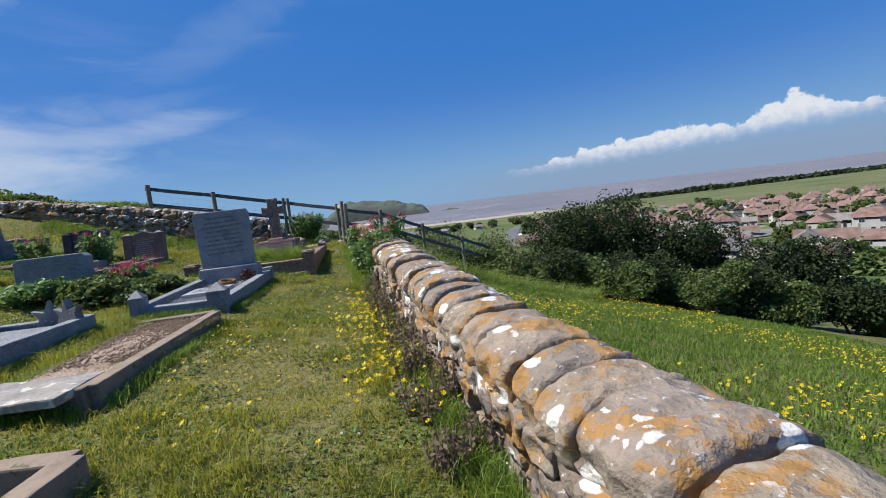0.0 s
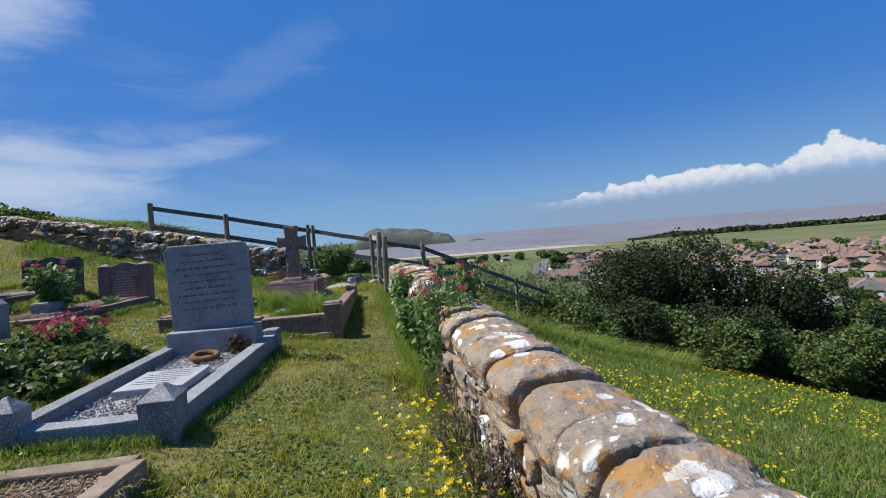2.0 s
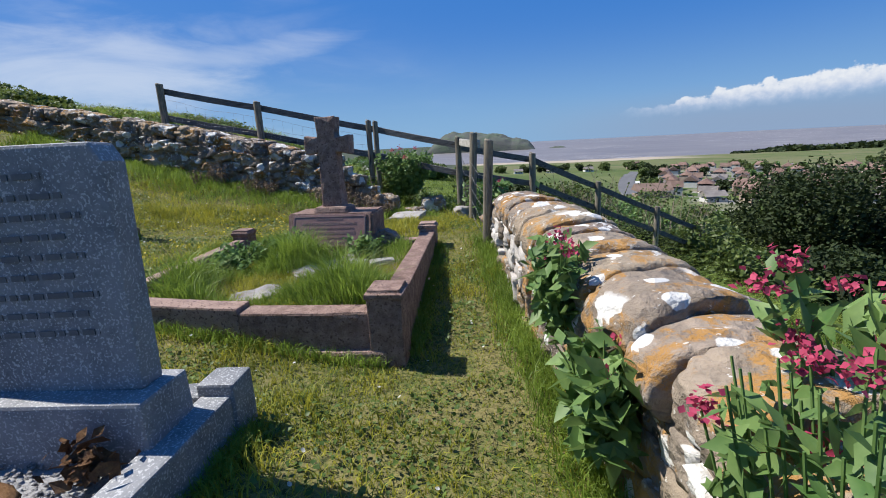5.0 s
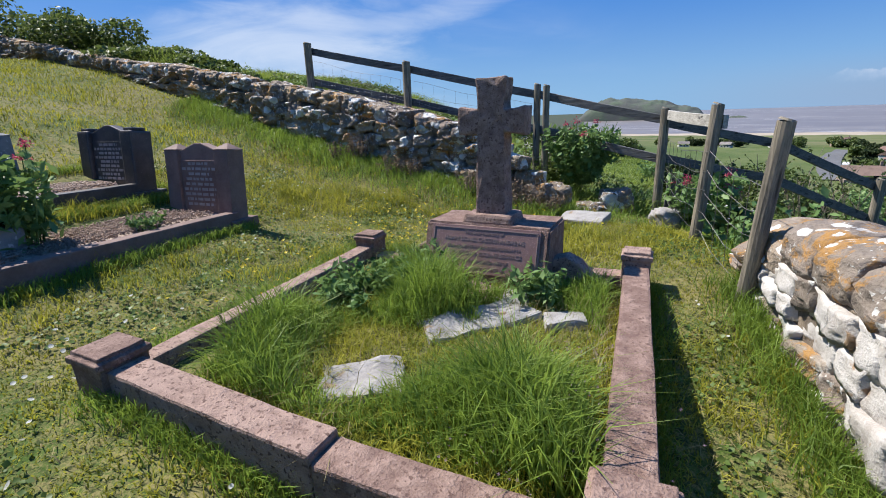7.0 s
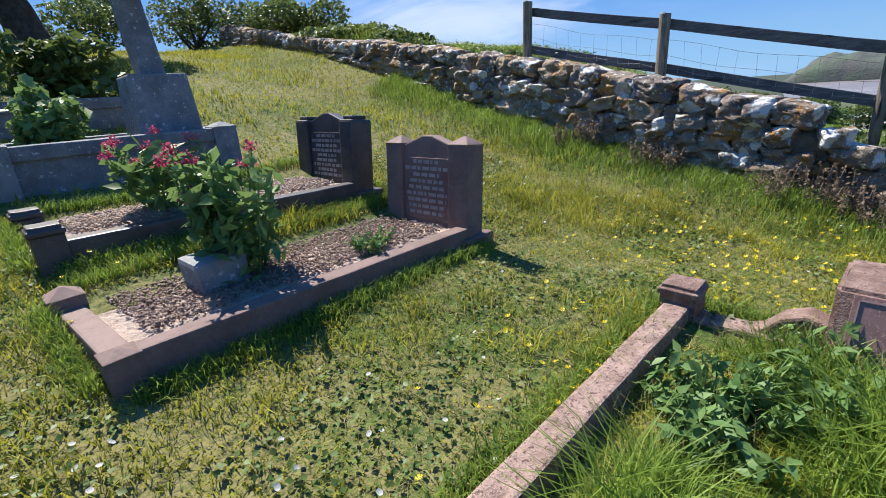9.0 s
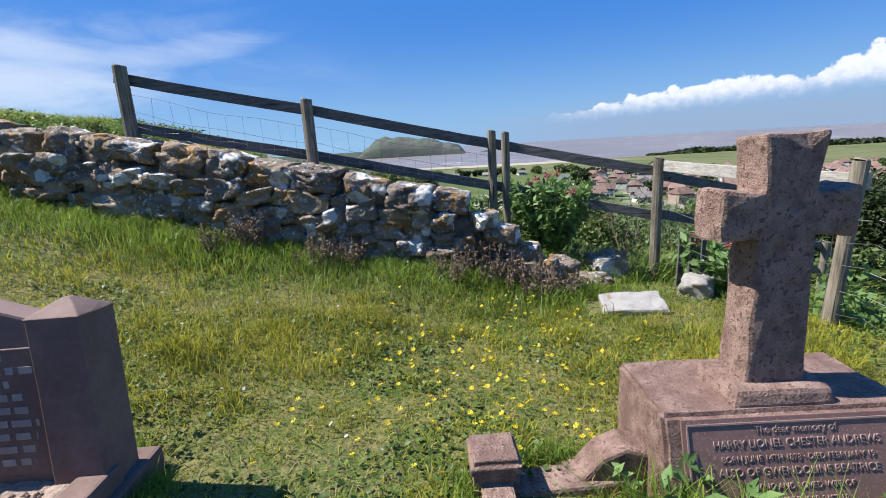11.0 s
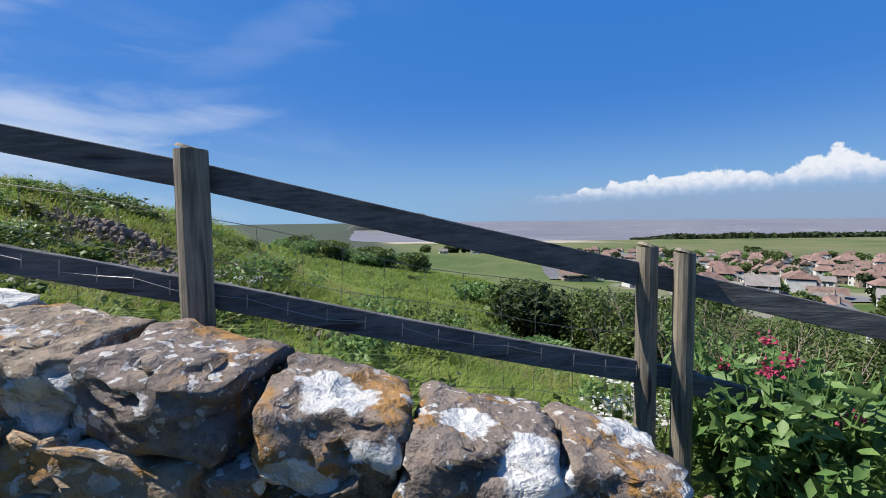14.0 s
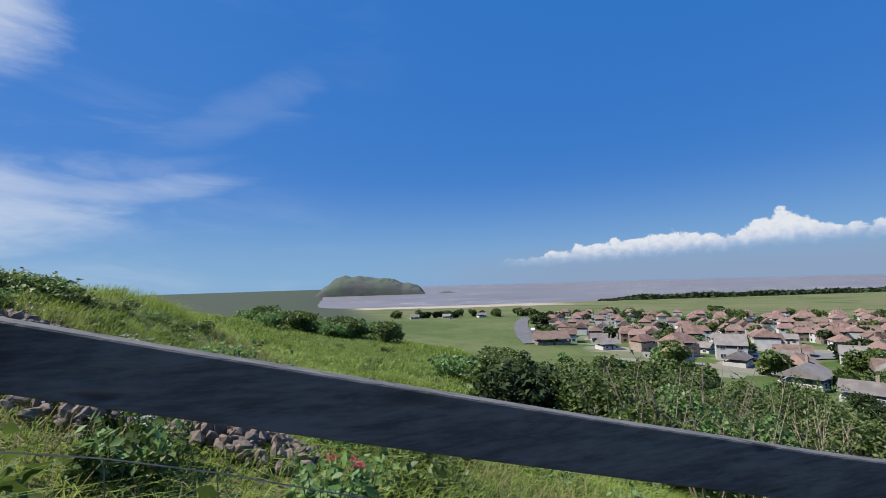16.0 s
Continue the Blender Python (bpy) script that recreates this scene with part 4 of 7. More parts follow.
def build_fences():
    f = thing("rail_fence", -4.87, 12.0, 1.6, "weathered grey post and rail fence with wire netting behind the wall", "fence")
    A, B, C1, C2, D = (-6.535, 11.72, 3.565), (-4.87, 11.93, 3.18), (-3.06, 12.34, 2.785), (-2.92, 12.29, 2.76), (-1.45, 12.0, 2.42)
    for i, (p, r) in enumerate(((A, 0.06), (B, 0.058), (C1, 0.047), (C2, 0.045), (D, 0.05))):
        post(f, *p, r, (0.02 if i == 0 else 0.0, 0), i)
    off = Vector((0.0, 0.075, 0))
    for dz, tall, s in ((-0.115, 0.102, 1), (-0.56, 0.10, 2)):
        p, q, e = Vector(A) + off + Vector((-0.12, 0, dz + 0.02)), Vector(C2) + off + Vector((0.1, 0.03, dz - 0.055)), Vector(D) + Vector((0, 0.07, dz + 0.02))
        b = Vector(B) + off + Vector((0, 0, dz + 0.01))
        rail(f, p, b, tall, seed=s)
        rail(f, b + Vector((0.004, 0.0, 0)), q, tall, seed=s + 5)
        rail(f, q + Vector((-0.2, -0.04, 0.05)), e + Vector((0, 0, -0.04)), tall * 0.95, seed=s + 9)
    for p, q, s in ((A, B, 1), (B, C1, 2)):
        netting(f, Vector(p) + Vector((0, 0.10, -0.26)), Vector(q) + Vector((0, 0.10, -0.26)), 0.5, 4, 0.17, seed=s)
    # wire along the lower rail with staples
    o = f.location
    segs = []
    front = Vector((0, -0.024, 0)) - o
    w0, w1, w2 = Vector(A) + off + Vector((-0.12, 0, -0.54)) + front, Vector(B) + off + Vector((0, 0, -0.55)) + front, Vector(C2) + off + Vector((0.1, 0.03, -0.615)) + front
    for p, q in ((w0, w1), (w1, w2)):
        for i in range(14):
            a, b = p.lerp(q, i / 14), p.lerp(q, (i + 1) / 14)
            if i % 5 != 4:
                segs.append(pole(a + Vector((0, 0, 0.014 * math.sin(i * 1.7))), b + Vector((0, 0, 0.014 * math.sin((i + 1) * 1.7))), 0.0017, 0.0017, 5, 1))
            segs.append(pole(a + Vector((0, -0.003, -0.024)), a + Vector((0.004, -0.003, 0.03)), 0.0022, 0.0022, 5, 1))
    part("barbed_wire", merged(*segs), M_WIRE_PALE, f, "wire stapled along the lower rail")["kind"] = "stuff"

    g = thing("gate_fence", -0.95, 10.06, 1.3, "leaning grey fence posts with slack wire and a pale top rail", "fence")
    gA, gB = (-0.962, 10.26, 2.44), (-0.66, 9.09, 2.345)
    post(g, *gA, 0.045, (0.06, -0.02), 7)
    post(g, *gB, 0.045, (0.07, -0.12), 8)
    rail(g, (-1.42, 12.0, 2.34), (-0.90, 10.26, 2.30), 0.10, 0.035, 3, M_RAIL_PALE)
    netting(g, (-1.40, 12.0, 2.08), (-0.98, 10.10, 2.1), 0.62, 5, 0.2, 0.0022, 0.06, 5)
    netting(g, (-0.98, 10.06, 2.1), (-0.68, 9.12, 1.98), 0.62, 5, 0.2, 0.0022, 0.05, 6)
    for x, y, w in ((-1.32, 11.72, 0.07), (-1.22, 11.5, 0.06), (-1.28, 11.6, 0.05)):
        z = land1(x, y)
        part("broken_plank", box(w, 0.022, 0.52, x + 0.95, y - 10.06, z - 1.3, 0.004, 0.01, 2, int(w * 100), 0.3, 20), M_WOOD, g, "splintered grey plank")

    h = thing("slope_fence", -0.29, 12.58, 1.2, "old dark rail fence running down the slope", "fence")
    P = [(-0.29, 12.58, 2.10), (0.90, 13.55, 1.50), (2.2, 14.6, 0.85), (3.4, 15.6, 0.25)]
    for i, p in enumerate(P):
        post(h, *p, 0.055, (0, 0), 20 + i)
    last = Vector((-1.42, 12.05, 2.35))
    for p in P:
        for dz in (-0.12, -0.52):
            rail(h, last + Vector((0, 0.05, dz if last.x > -1 else dz + 0.02)), Vector(p) + Vector((0, 0.06, dz)), 0.095, 0.036, int(p[0] * 10))
        last = Vector(p)


# ---- graves ----
def letters(parent, body, size, x, y, z, mat, rx=90.0, rz=0.0, name="inscription"):
    cu = bpy.data.curves.new(name, "FONT")
    cu.body = body
    cu.size = size
    cu.align_x = "CENTER"
    cu.extrude = 0.0015
    tmp = new("tmp_text", cu)
    dg = bpy.context.evaluated_depsgraph_get()
    me = bpy.data.meshes.new_from_object(tmp.evaluated_get(dg))
    bpy.data.objects.remove(tmp)
    bpy.data.curves.remove(cu)
    me.materials.clear()
    me.materials.append(mat)
    ob = new(name, me)
    ob.parent = parent
    ob.matrix_basis = pose(x, y, z, rx, 0, rz)
    return ob


def bars(parent, rows, width, x, y, z, gap, mat, rx=90.0, seed=0, high=0.018):
    """Lines of writing too worn to read, as rows of short dark strokes."""
    rng = random.Random(seed)
    for i in range(rows):
        co, faces = [], []
        w = width * rng.uniform(0.6, 1.0) if i else width * 0.6
        q = -w / 2
        while q < w / 2:
            word = rng.uniform(0.02, 0.075)
            e = min(q + word, w / 2)
            k = len(co)
            zz = -i * gap
            co += [(q, zz, 0), (e, zz, 0), (e, zz + high, 0), (q, zz + high, 0), (q, zz, 0.002), (e, zz, 0.002), (e, zz + high, 0.002), (q, zz + high, 0.002)]
            faces += [(k + 4, k + 5, k + 6, k + 7), (k, k + 1, k + 5, k + 4), (k + 1, k + 2, k + 6, k + 5), (k + 2, k + 3, k + 7, k + 6), (k + 3, k, k + 4, k + 7)]
            q = e + rng.uniform(0.012, 0.02)
        ob = new("inscription_line", mesh_from("inscription_line", co, faces, mat))
        ob.parent = parent
        ob.matrix_basis = pose(x, y, z, rx, 0, 0)
        tagged(ob, kind="stuff")


def kerb_edge(p, q, wide, z0, z1, bevel=0.012, rough=0.004, seed=0):
    """A kerb stone between two plan points, from z0 up to z1 (each end's own top)."""
    p, q = Vector((*p, 0)), Vector((*q, 0))
    ax = (q - p).normalized()
    n = Vector((-ax.y, ax.x, 0)) * wide / 2
    tops = z1 if isinstance(z1, tuple) else (z1, z1)
    bm = bmesh.new()
    lo = [bm.verts.new((*(c + s * n).xy, z0)) for c, s in ((p, -1), (q, -1), (q, 1), (p, 1))]
    hi = [bm.verts.new((*(c + s * n).xy, t)) for c, s, t in ((p, -1, tops[0]), (q, -1, tops[1]), (q, 1, tops[1]), (p, 1, tops[0]))]
    bm.faces.new(lo[::-1])
    bm.faces.new(hi)
    for i in range(4):
        j = (i + 1) % 4
        bm.faces.new((lo[i], lo[j], hi[j], hi[i]))
    bmesh.ops.bevel(bm, geom=bm.edges[:], offset=bevel, segments=2, affect="EDGES", profile=0.6)
    long_edges = [e for e in bm.edges if e.calc_length() > 0.4]
    bmesh.ops.subdivide_edges(bm, edges=long_edges, cuts=9)
    for v in bm.verts:
        v.co += noise.noise_vector(v.co * 6 + Vector((seed, 0, 0))) * rough
    return bm


def stepped_post(x, y, profile, rz=0.0, seed=0):
    """A square post as one closed shape: profile gives half-width and height from foot to top."""
    bm = bmesh.new()
    loops = [[bm.verts.new((sx * w, sy * w, z)) for sx, sy in ((-1, -1), (1, -1), (1, 1), (-1, 1))] for w, z in profile]
    for a, b in zip(loops, loops[1:]):
        for j in range(4):
            k = (j + 1) % 4
            bm.faces.new((a[j], a[k], b[k], b[j]))
    bm.faces.new(loops[0][::-1])
    bm.faces.new(loops[-1])
    bmesh.ops.recalc_face_normals(bm, faces=bm.faces[:])
    bmesh.ops.bevel(bm, geom=bm.edges[:], offset=0.005, segments=2, affect="EDGES", profile=0.6, clamp_overlap=True)
    bmesh.ops.subdivide_edges(bm, edges=[e for e in bm.edges if e.calc_length() > 0.08], cuts=2)
    for v in bm.verts:
        v.co += noise.noise_vector(v.co * 14 + Vector((seed * 3.1, 0, 0))) * 0.004
    bmesh.ops.transform(bm, matrix=pose(x, y, 0, 0, 0, rz), verts=bm.verts[:])
    return bm


def pyramid_post(x, y, z0, z1, w, cap=0.06, rz=0.0, seed=0):
    k = w / 2
    return stepped_post(x, y, [(k, z0), (k, z1 - cap), (k * 1.05, z1 - cap + 0.008), (k * 0.12, z1)], rz, seed)


def flat_post(x, y, z0, z1, w, rz=0.0, seed=0):
    """A kerb post with a stepped flat cap."""
    k = w / 2
    return stepped_post(x, y, [(k, z0), (k, z1 - 0.058), (k * 1.12, z1 - 0.05), (k * 1.12, z1 - 0.024), (k * 0.97, z1 - 0.018), (k * 0.95, z1)], rz, seed)


def infill(name, corners, z, mat, parent, label="", rise=0.03, seed=0, n=26):
    """A bed of chippings or earth filling a kerb set: uneven, slightly heaped."""
    a, b, c, d = [Vector((*p, 0)) for p in corners]
    co, faces = [], []
    for j in range(n + 1):
        for i in range(n + 1):
            s, t = i / n, j / n
            p = a.lerp(b, s).lerp(d.lerp(c, s), t)
            co.append((p.x, p.y, z + rise * math.sin(math.pi * s) * math.sin(math.pi * t) + 0.018 * noise.noise(Vector((p.x * 22, p.y * 22, seed)))))
    for j in range(n):
        for i in range(n):
            q = j * (n + 1) + i
            faces.append((q, q + 1, q + n + 2, q + n + 1))
    return part(name, mesh_from(name, co, faces, mat), mat, parent, label)


def pebbles(name, corners, z, count, size, mat, parent, seed=0):
    """Loose chippings on a bed, joined."""
    rng = np.random.default_rng(seed)
    a, b, c, d = [np.array((*p, 0.0)) for p in corners]
    s, t = rng.uniform(0.02, 0.98, (2, count, 1))
    p = (a * (1 - s) + b * s) * (1 - t) + (d * (1 - s) + c * s) * t
    p[:, 2] = z + rng.uniform(0.0, 0.03, count)
    o = np.array([(0, 0, 0.7), (1, 0, 0), (-0.5, 0.87, 0), (-0.5, -0.87, 0), (0, 0, -0.7)])
    r = size * rng.uniform(0.5, 1.3, (count, 1, 1)) * rng.uniform(0.6, 1.2, (count, 5, 3))
    co = (p[:, None] + o[None] * r).reshape(-1, 3)
    k = np.arange(count)[:, None] * 5
    tri = np.concatenate([k + v for v in (0, 1, 2, 0, 2, 3, 0, 3, 1, 4, 2, 1, 4, 3, 2, 4, 1, 3)], 1)
    ob = part(name, big_mesh(name, co, tri, 3, mat), mat, parent)
    return tagged(ob, kind="stuff")


def quad_local(corners, ox, oy):
    return [(x - ox, y - oy) for x, y in corners]


def grave_grey():
    """The grey granite grave with a plain upright stone, kerbs, chippings and a pale plaque."""
    ox, oy, oz = -1.75, 4.9, 1.15
    g = thing("grave_grey", ox, oy, oz, "grey granite grave with upright headstone, kerbs and chippings", "grave")
    c = [(-2.12, 3.82), (-1.30, 4.02), (-1.52, 6.18), (-2.40, 5.98)]
    l = quad_local(c, ox, oy)
    for i, (a, b) in enumerate(((0, 1), (1, 2), (3, 0), (3, 2))):
        tops = ((0.20, 0.17), (0.17, 0.21), (0.24, 0.22), (0.2, 0.2))[i]
        part("kerb", kerb_edge(l[a], l[b], 0.13, -0.12, tops, seed=i), M_GREY, g)
    part("corner_post", pyramid_post(*l[0], -0.1, 0.40, 0.15, 0.09, 12, 1), M_GREY, g)
    part("corner_post", pyramid_post(l[1][0] - 0.03, l[1][1] + 0.02, -0.2, 0.36, 0.21, 0.10, 12, 2), M_GREY, g)
    part("corner_post", box(0.16, 0.16, 0.36, *l[2], -0.1, 0.012, 0.003, 1, 3, 0, 8), M_GREY, g)
    infill("gravel_bed", l, 0.12, M_CHIPS_GREY, g, "pale grey chippings", 0.02, 1)
    pebbles("loose_gravel", [(l[0][0] + .1, l[0][1] + .1), (l[1][0] - .1, l[1][1] + .1), (l[2][0] - .1, l[2][1] - .3), (l[3][0] + .1, l[3][1] - .3)], 0.125, 2600, 0.012, M_CHIPS_GREY, g, 4)
    part("plinth", box(0.86, 0.26, 0.30, -0.20, 0.93, 0.08, 0.014, 0.003, 1, 5, 0, 8), M_GREY, g)
    hs = prism([(-0.40, 0.0), (0.37, 0.0), (0.395, 0.80), (0.36, 0.865), (-0.36, 0.885), (-0.42, 0.83)], 0.11, -0.055, 0.012)
    hs_ob = part("headstone", hs, M_GREY, g)
    hs_ob.matrix_basis = pose(-0.20, 0.95, 0.37, -2, -1.5, 8)
    bars(hs_ob, 9, 0.62, -0.01, -0.058, 0.76, 0.068, M_LETTER, 90, 5, 0.02)
    pl = part("plaque", box(0.50, 0.50, 0.06, -0.04, -0.16, 0.135, 0.008, 0.0, 0, 6, 0, 8), M_PLAQUE, g, "pale marble plaque lying on the chippings")
    bars(pl, 7, 0.40, -0.04, 0.03, 0.197, 0.056, M_LETTER_FAINT, 0, 9, 0.012)
    w = bmesh.new()
    seg, ring = 26, 8
    vs = []
    for i in range(seg):
        a = 2 * math.pi * i / seg
        row = []
        for j in range(ring):
            b = 2 * math.pi * j / ring
            r = 0.028 * (1 + 0.35 * noise.noise(Vector((i * 0.9, j * 1.3, 0))))
            row.append(w.verts.new(((0.105 + r * math.cos(b)) * math.cos(a), (0.105 + r * math.cos(b)) * math.sin(a), r * math.sin(b))))
        vs.append(row)
    for i in range(seg):
        for j in range(ring):
            w.faces.new((vs[i][j], vs[(i + 1) % seg][j], vs[(i + 1) % seg][(j + 1) % ring], vs[i][(j + 1) % ring]))
    bmesh.ops.recalc_face_normals(w, faces=w.faces[:])
    ob = new("wreath", bm_mesh("wreath", w, M_WREATH, True))
    ob.matrix_world = pose(ox - 0.10, oy + 0.53, oz + 0.185, 4, 6, 0)
    tagged(ob, "dry brown wreath lying on the chippings", "wreath")
    rng = np.random.default_rng(4)
    pts = rng.normal(size=(90, 3)) * np.array([0.07, 0.03, 0.035]) + np.array([ox + 0.08, oy + 0.76, oz + 0.22])
    tagged(new("dead_flowers", leaf_mesh("dead_flowers", pts, 0.04, M_WREATH, rng)), "withered brown flowers at the stone's foot", "flowers", kind="stuff")


def grave_pink():
    """The pink granite double plot with its stone cross."""
    ox, oy, oz = -2.2, 8.0, 1.2
    g = thing("grave_cross", ox, oy, oz, "rough pink granite cross on a lettered base within low kerbs", "grave")
    c = [(-3.12, 6.90), (-1.06, 7.03), (-1.32, 9.16), (-3.27, 8.87)]
    l = quad_local(c, ox, oy)
    top = 0.26
    mid = ((l[0][0] + l[1][0]) / 2 + 0.12, (l[0][1] + l[1][1]) / 2)
    part("kerb", kerb_edge(l[0], mid, 0.15, -0.15, (top + 0.01, top - 0.03), 0.015, 0.006, 1), M_PINK, g)
    part("kerb", kerb_edge(mid, l[1], 0.15, -0.30, (top - 0.06, top - 0.05), 0.015, 0.006, 2), M_PINK, g)
    part("plinth_course", kerb_edge((mid[0] - 0.5, mid[1] - 0.05), (l[1][0], l[1][1] - 0.03), 0.16, -0.30, -0.02, 0.02, 0.01, 8), M_PINK, g)
    part("kerb", kerb_edge(l[1], l[2], 0.15, -0.30, (top - 0.02, top), 0.015, 0.006, 3), M_PINK, g)
    part("kerb", kerb_edge(l[0], l[3], 0.12, -0.15, (top - 0.05, top - 0.01), 0.015, 0.006, 4), M_PINK, g)
    part("kerb", kerb_edge(l[3], l[2], 0.14, -0.15, (top - 0.08, top - 0.08), 0.015, 0.006, 5), M_PINK, g)
    infill("earth_bed", l, 0.08, M_GROUND, g, "", 0.03, 3)
    part("corner_post", flat_post(*l[0], -0.15, 0.335, 0.20, 4, 1), M_PINK, g)
    part("corner_post", flat_post(*l[1], -0.32, 0.35, 0.20, 5, 2), M_PINK, g)
    part("corner_post", flat_post(*l[2], -0.2, 0.345, 0.17, 5, 3), M_PINK, g)
    part("corner_post", flat_post(*l[3], -0.15, 0.345, 0.17, 5, 4), M_PINK, g)
    # base with a sloping face
    bm = bmesh.new()
    side = [(-0.27, 0.0), (-0.27, 0.20), (-0.17, 0.52), (0.24, 0.52), (0.24, 0.0)]
    a = [bm.verts.new((-0.48, y, z)) for y, z in side]
    b = [bm.verts.new((0.48, y, z)) for y, z in side]
    bm.faces.new(a)
    bm.faces.new(b[::-1])
    for i in range(5):
        j = (i + 1) % 5
        bm.faces.new((a[j], a[i], b[i], b[j]))
    bmesh.ops.recalc_face_normals(bm, faces=bm.faces[:])
    bmesh.ops.bevel(bm, geom=bm.edges[:], offset=0.016, segments=2, affect="EDGES")
    bmesh.ops.subdivide_edges(bm, edges=[e for e in bm.edges if e.calc_length() > 0.3], cuts=6)
    for v in bm.verts:
        v.co += noise.noise_vector(v.co * 11) * 0.007
    base = part("base", bm, M_PINK, g)
    base.matrix_basis = pose(-0.05, 0.99, -0.015, 0, 0, 3) @ Matrix.Diagonal((0.92, 1, 1, 1))
    slope = math.degrees(math.atan2(0.32, 0.10))
    face = part("name_panel", box(0.84, 0.32, 0.008, 0, 0, 0, 0.003), M_PINK_FACE, base, "smooth pink name panel")
    face.matrix_basis = pose(0, -0.222, 0.355, slope, 0, 0)
    yy = 0.105
    for body, size in (("The dear memory of", 0.036), ("HARRY LIONEL CHESTER ANDREWS", 0.038), ("BORN JUNE 14TH 1878 · DIED FEBRUARY 19", 0.029), ("ALSO OF GWENDOLINE BEATRICE", 0.038), ("LOVING AND LOVED WIFE OF", 0.029), ("BORN SEPTEMBER 21ST 18", 0.029)):
        t = letters(base, body, size, 0.0, -0.222 + math.cos(radians(slope)) * yy - 0.0095 * math.sin(radians(slope)), 0.355 + math.sin(radians(slope)) * yy + 0.0095 * math.cos(radians(slope)), M_LETTER_PINK, slope)
        yy -= 0.047
    part("cross_foot", box(0.37, 0.28, 0.07, -0.05, 0.98, 0.495, 0.02, 0.006, 2, 6, 0.1, 3), M_PINK, g)
    out = [(-0.112, 0.0), (0.112, 0.0), (0.098, 0.45), (0.095, 0.60), (0.232, 0.585), (0.232, 0.77), (0.092, 0.75), (0.09, 0.80), (0.11, 0.945), (-0.11, 0.945), (-0.09, 0.80), (-0.092, 0.75), (-0.232, 0.77), (-0.232, 0.585), (-0.095, 0.60), (-0.098, 0.45)]
    cr = prism(out, 0.16, -0.08, 0.014)
    bmesh.ops.triangulate(cr, faces=[f for f in cr.faces if len(f.verts) > 4])
    bmesh.ops.subdivide_edges(cr, edges=[e for e in cr.edges if e.calc_length() > 0.09], cuts=2, use_grid_fill=False)
    for v in cr.verts:
        v.co += noise.noise_vector(v.co * 16) * 0.010
    ob = part("cross", cr, M_PINK, g)
    ob.matrix_basis = pose(-0.05, 0.99, 0.495, -1, 0, 3)
    for sgn in (-1, 1):
        w = prism([(0.0, 0.0), (0.36, 0.0), (0.36, 0.20), (0.26, 0.23), (0.17, 0.19), (0.10, 0.11), (0.0, 0.07)], 0.14, -0.07, 0.014)
        ob = part("shoulder_stone", w, M_PINK, g)
        ob.matrix_basis = pose(-0.05 - sgn * 0.78, 0.98 - sgn * 0.04, 0.08, 0, 0, 3 if sgn > 0 else 183)
    for x, y, w, d, rz, stone in ((0.0, -0.57, 0.36, 0.30, 35, M_PALE_STONE), (0.20, 0.20, 0.66, 0.26, 52, M_PALE_STONE), (0.62, 0.40, 0.22, 0.18, 30, M_PALE_STONE), (-0.02, 0.56, 0.32, 0.28, 4, M_PINK_FACE), (0.30, 0.54, 0.24, 0.26, -8, M_PALE_STONE)):
        part("broken_slab", box(w, d, 0.08, x, y, 0.062, 0.02, 0.030, 6, int(x * 50), 0.0, rz), stone, g, "pinkish broken slab among the grass" if stone is M_PINK_FACE else "pale broken slab among the grass")
    edge = part("panel_border", merged(box(0.80, 0.006, 0.004, 0, 0.140, 0.0085, 0), box(0.006, 0.27, 0.004, -0.40, 0.0, 0.0085, 0), box(0.006, 0.27, 0.004, 0.40, 0.0, 0.0085, 0)), M_LETTER_PINK, base, "pale carved border line")
    edge.matrix_basis = pose(0, -0.222, 0.355, slope, 0, 0)


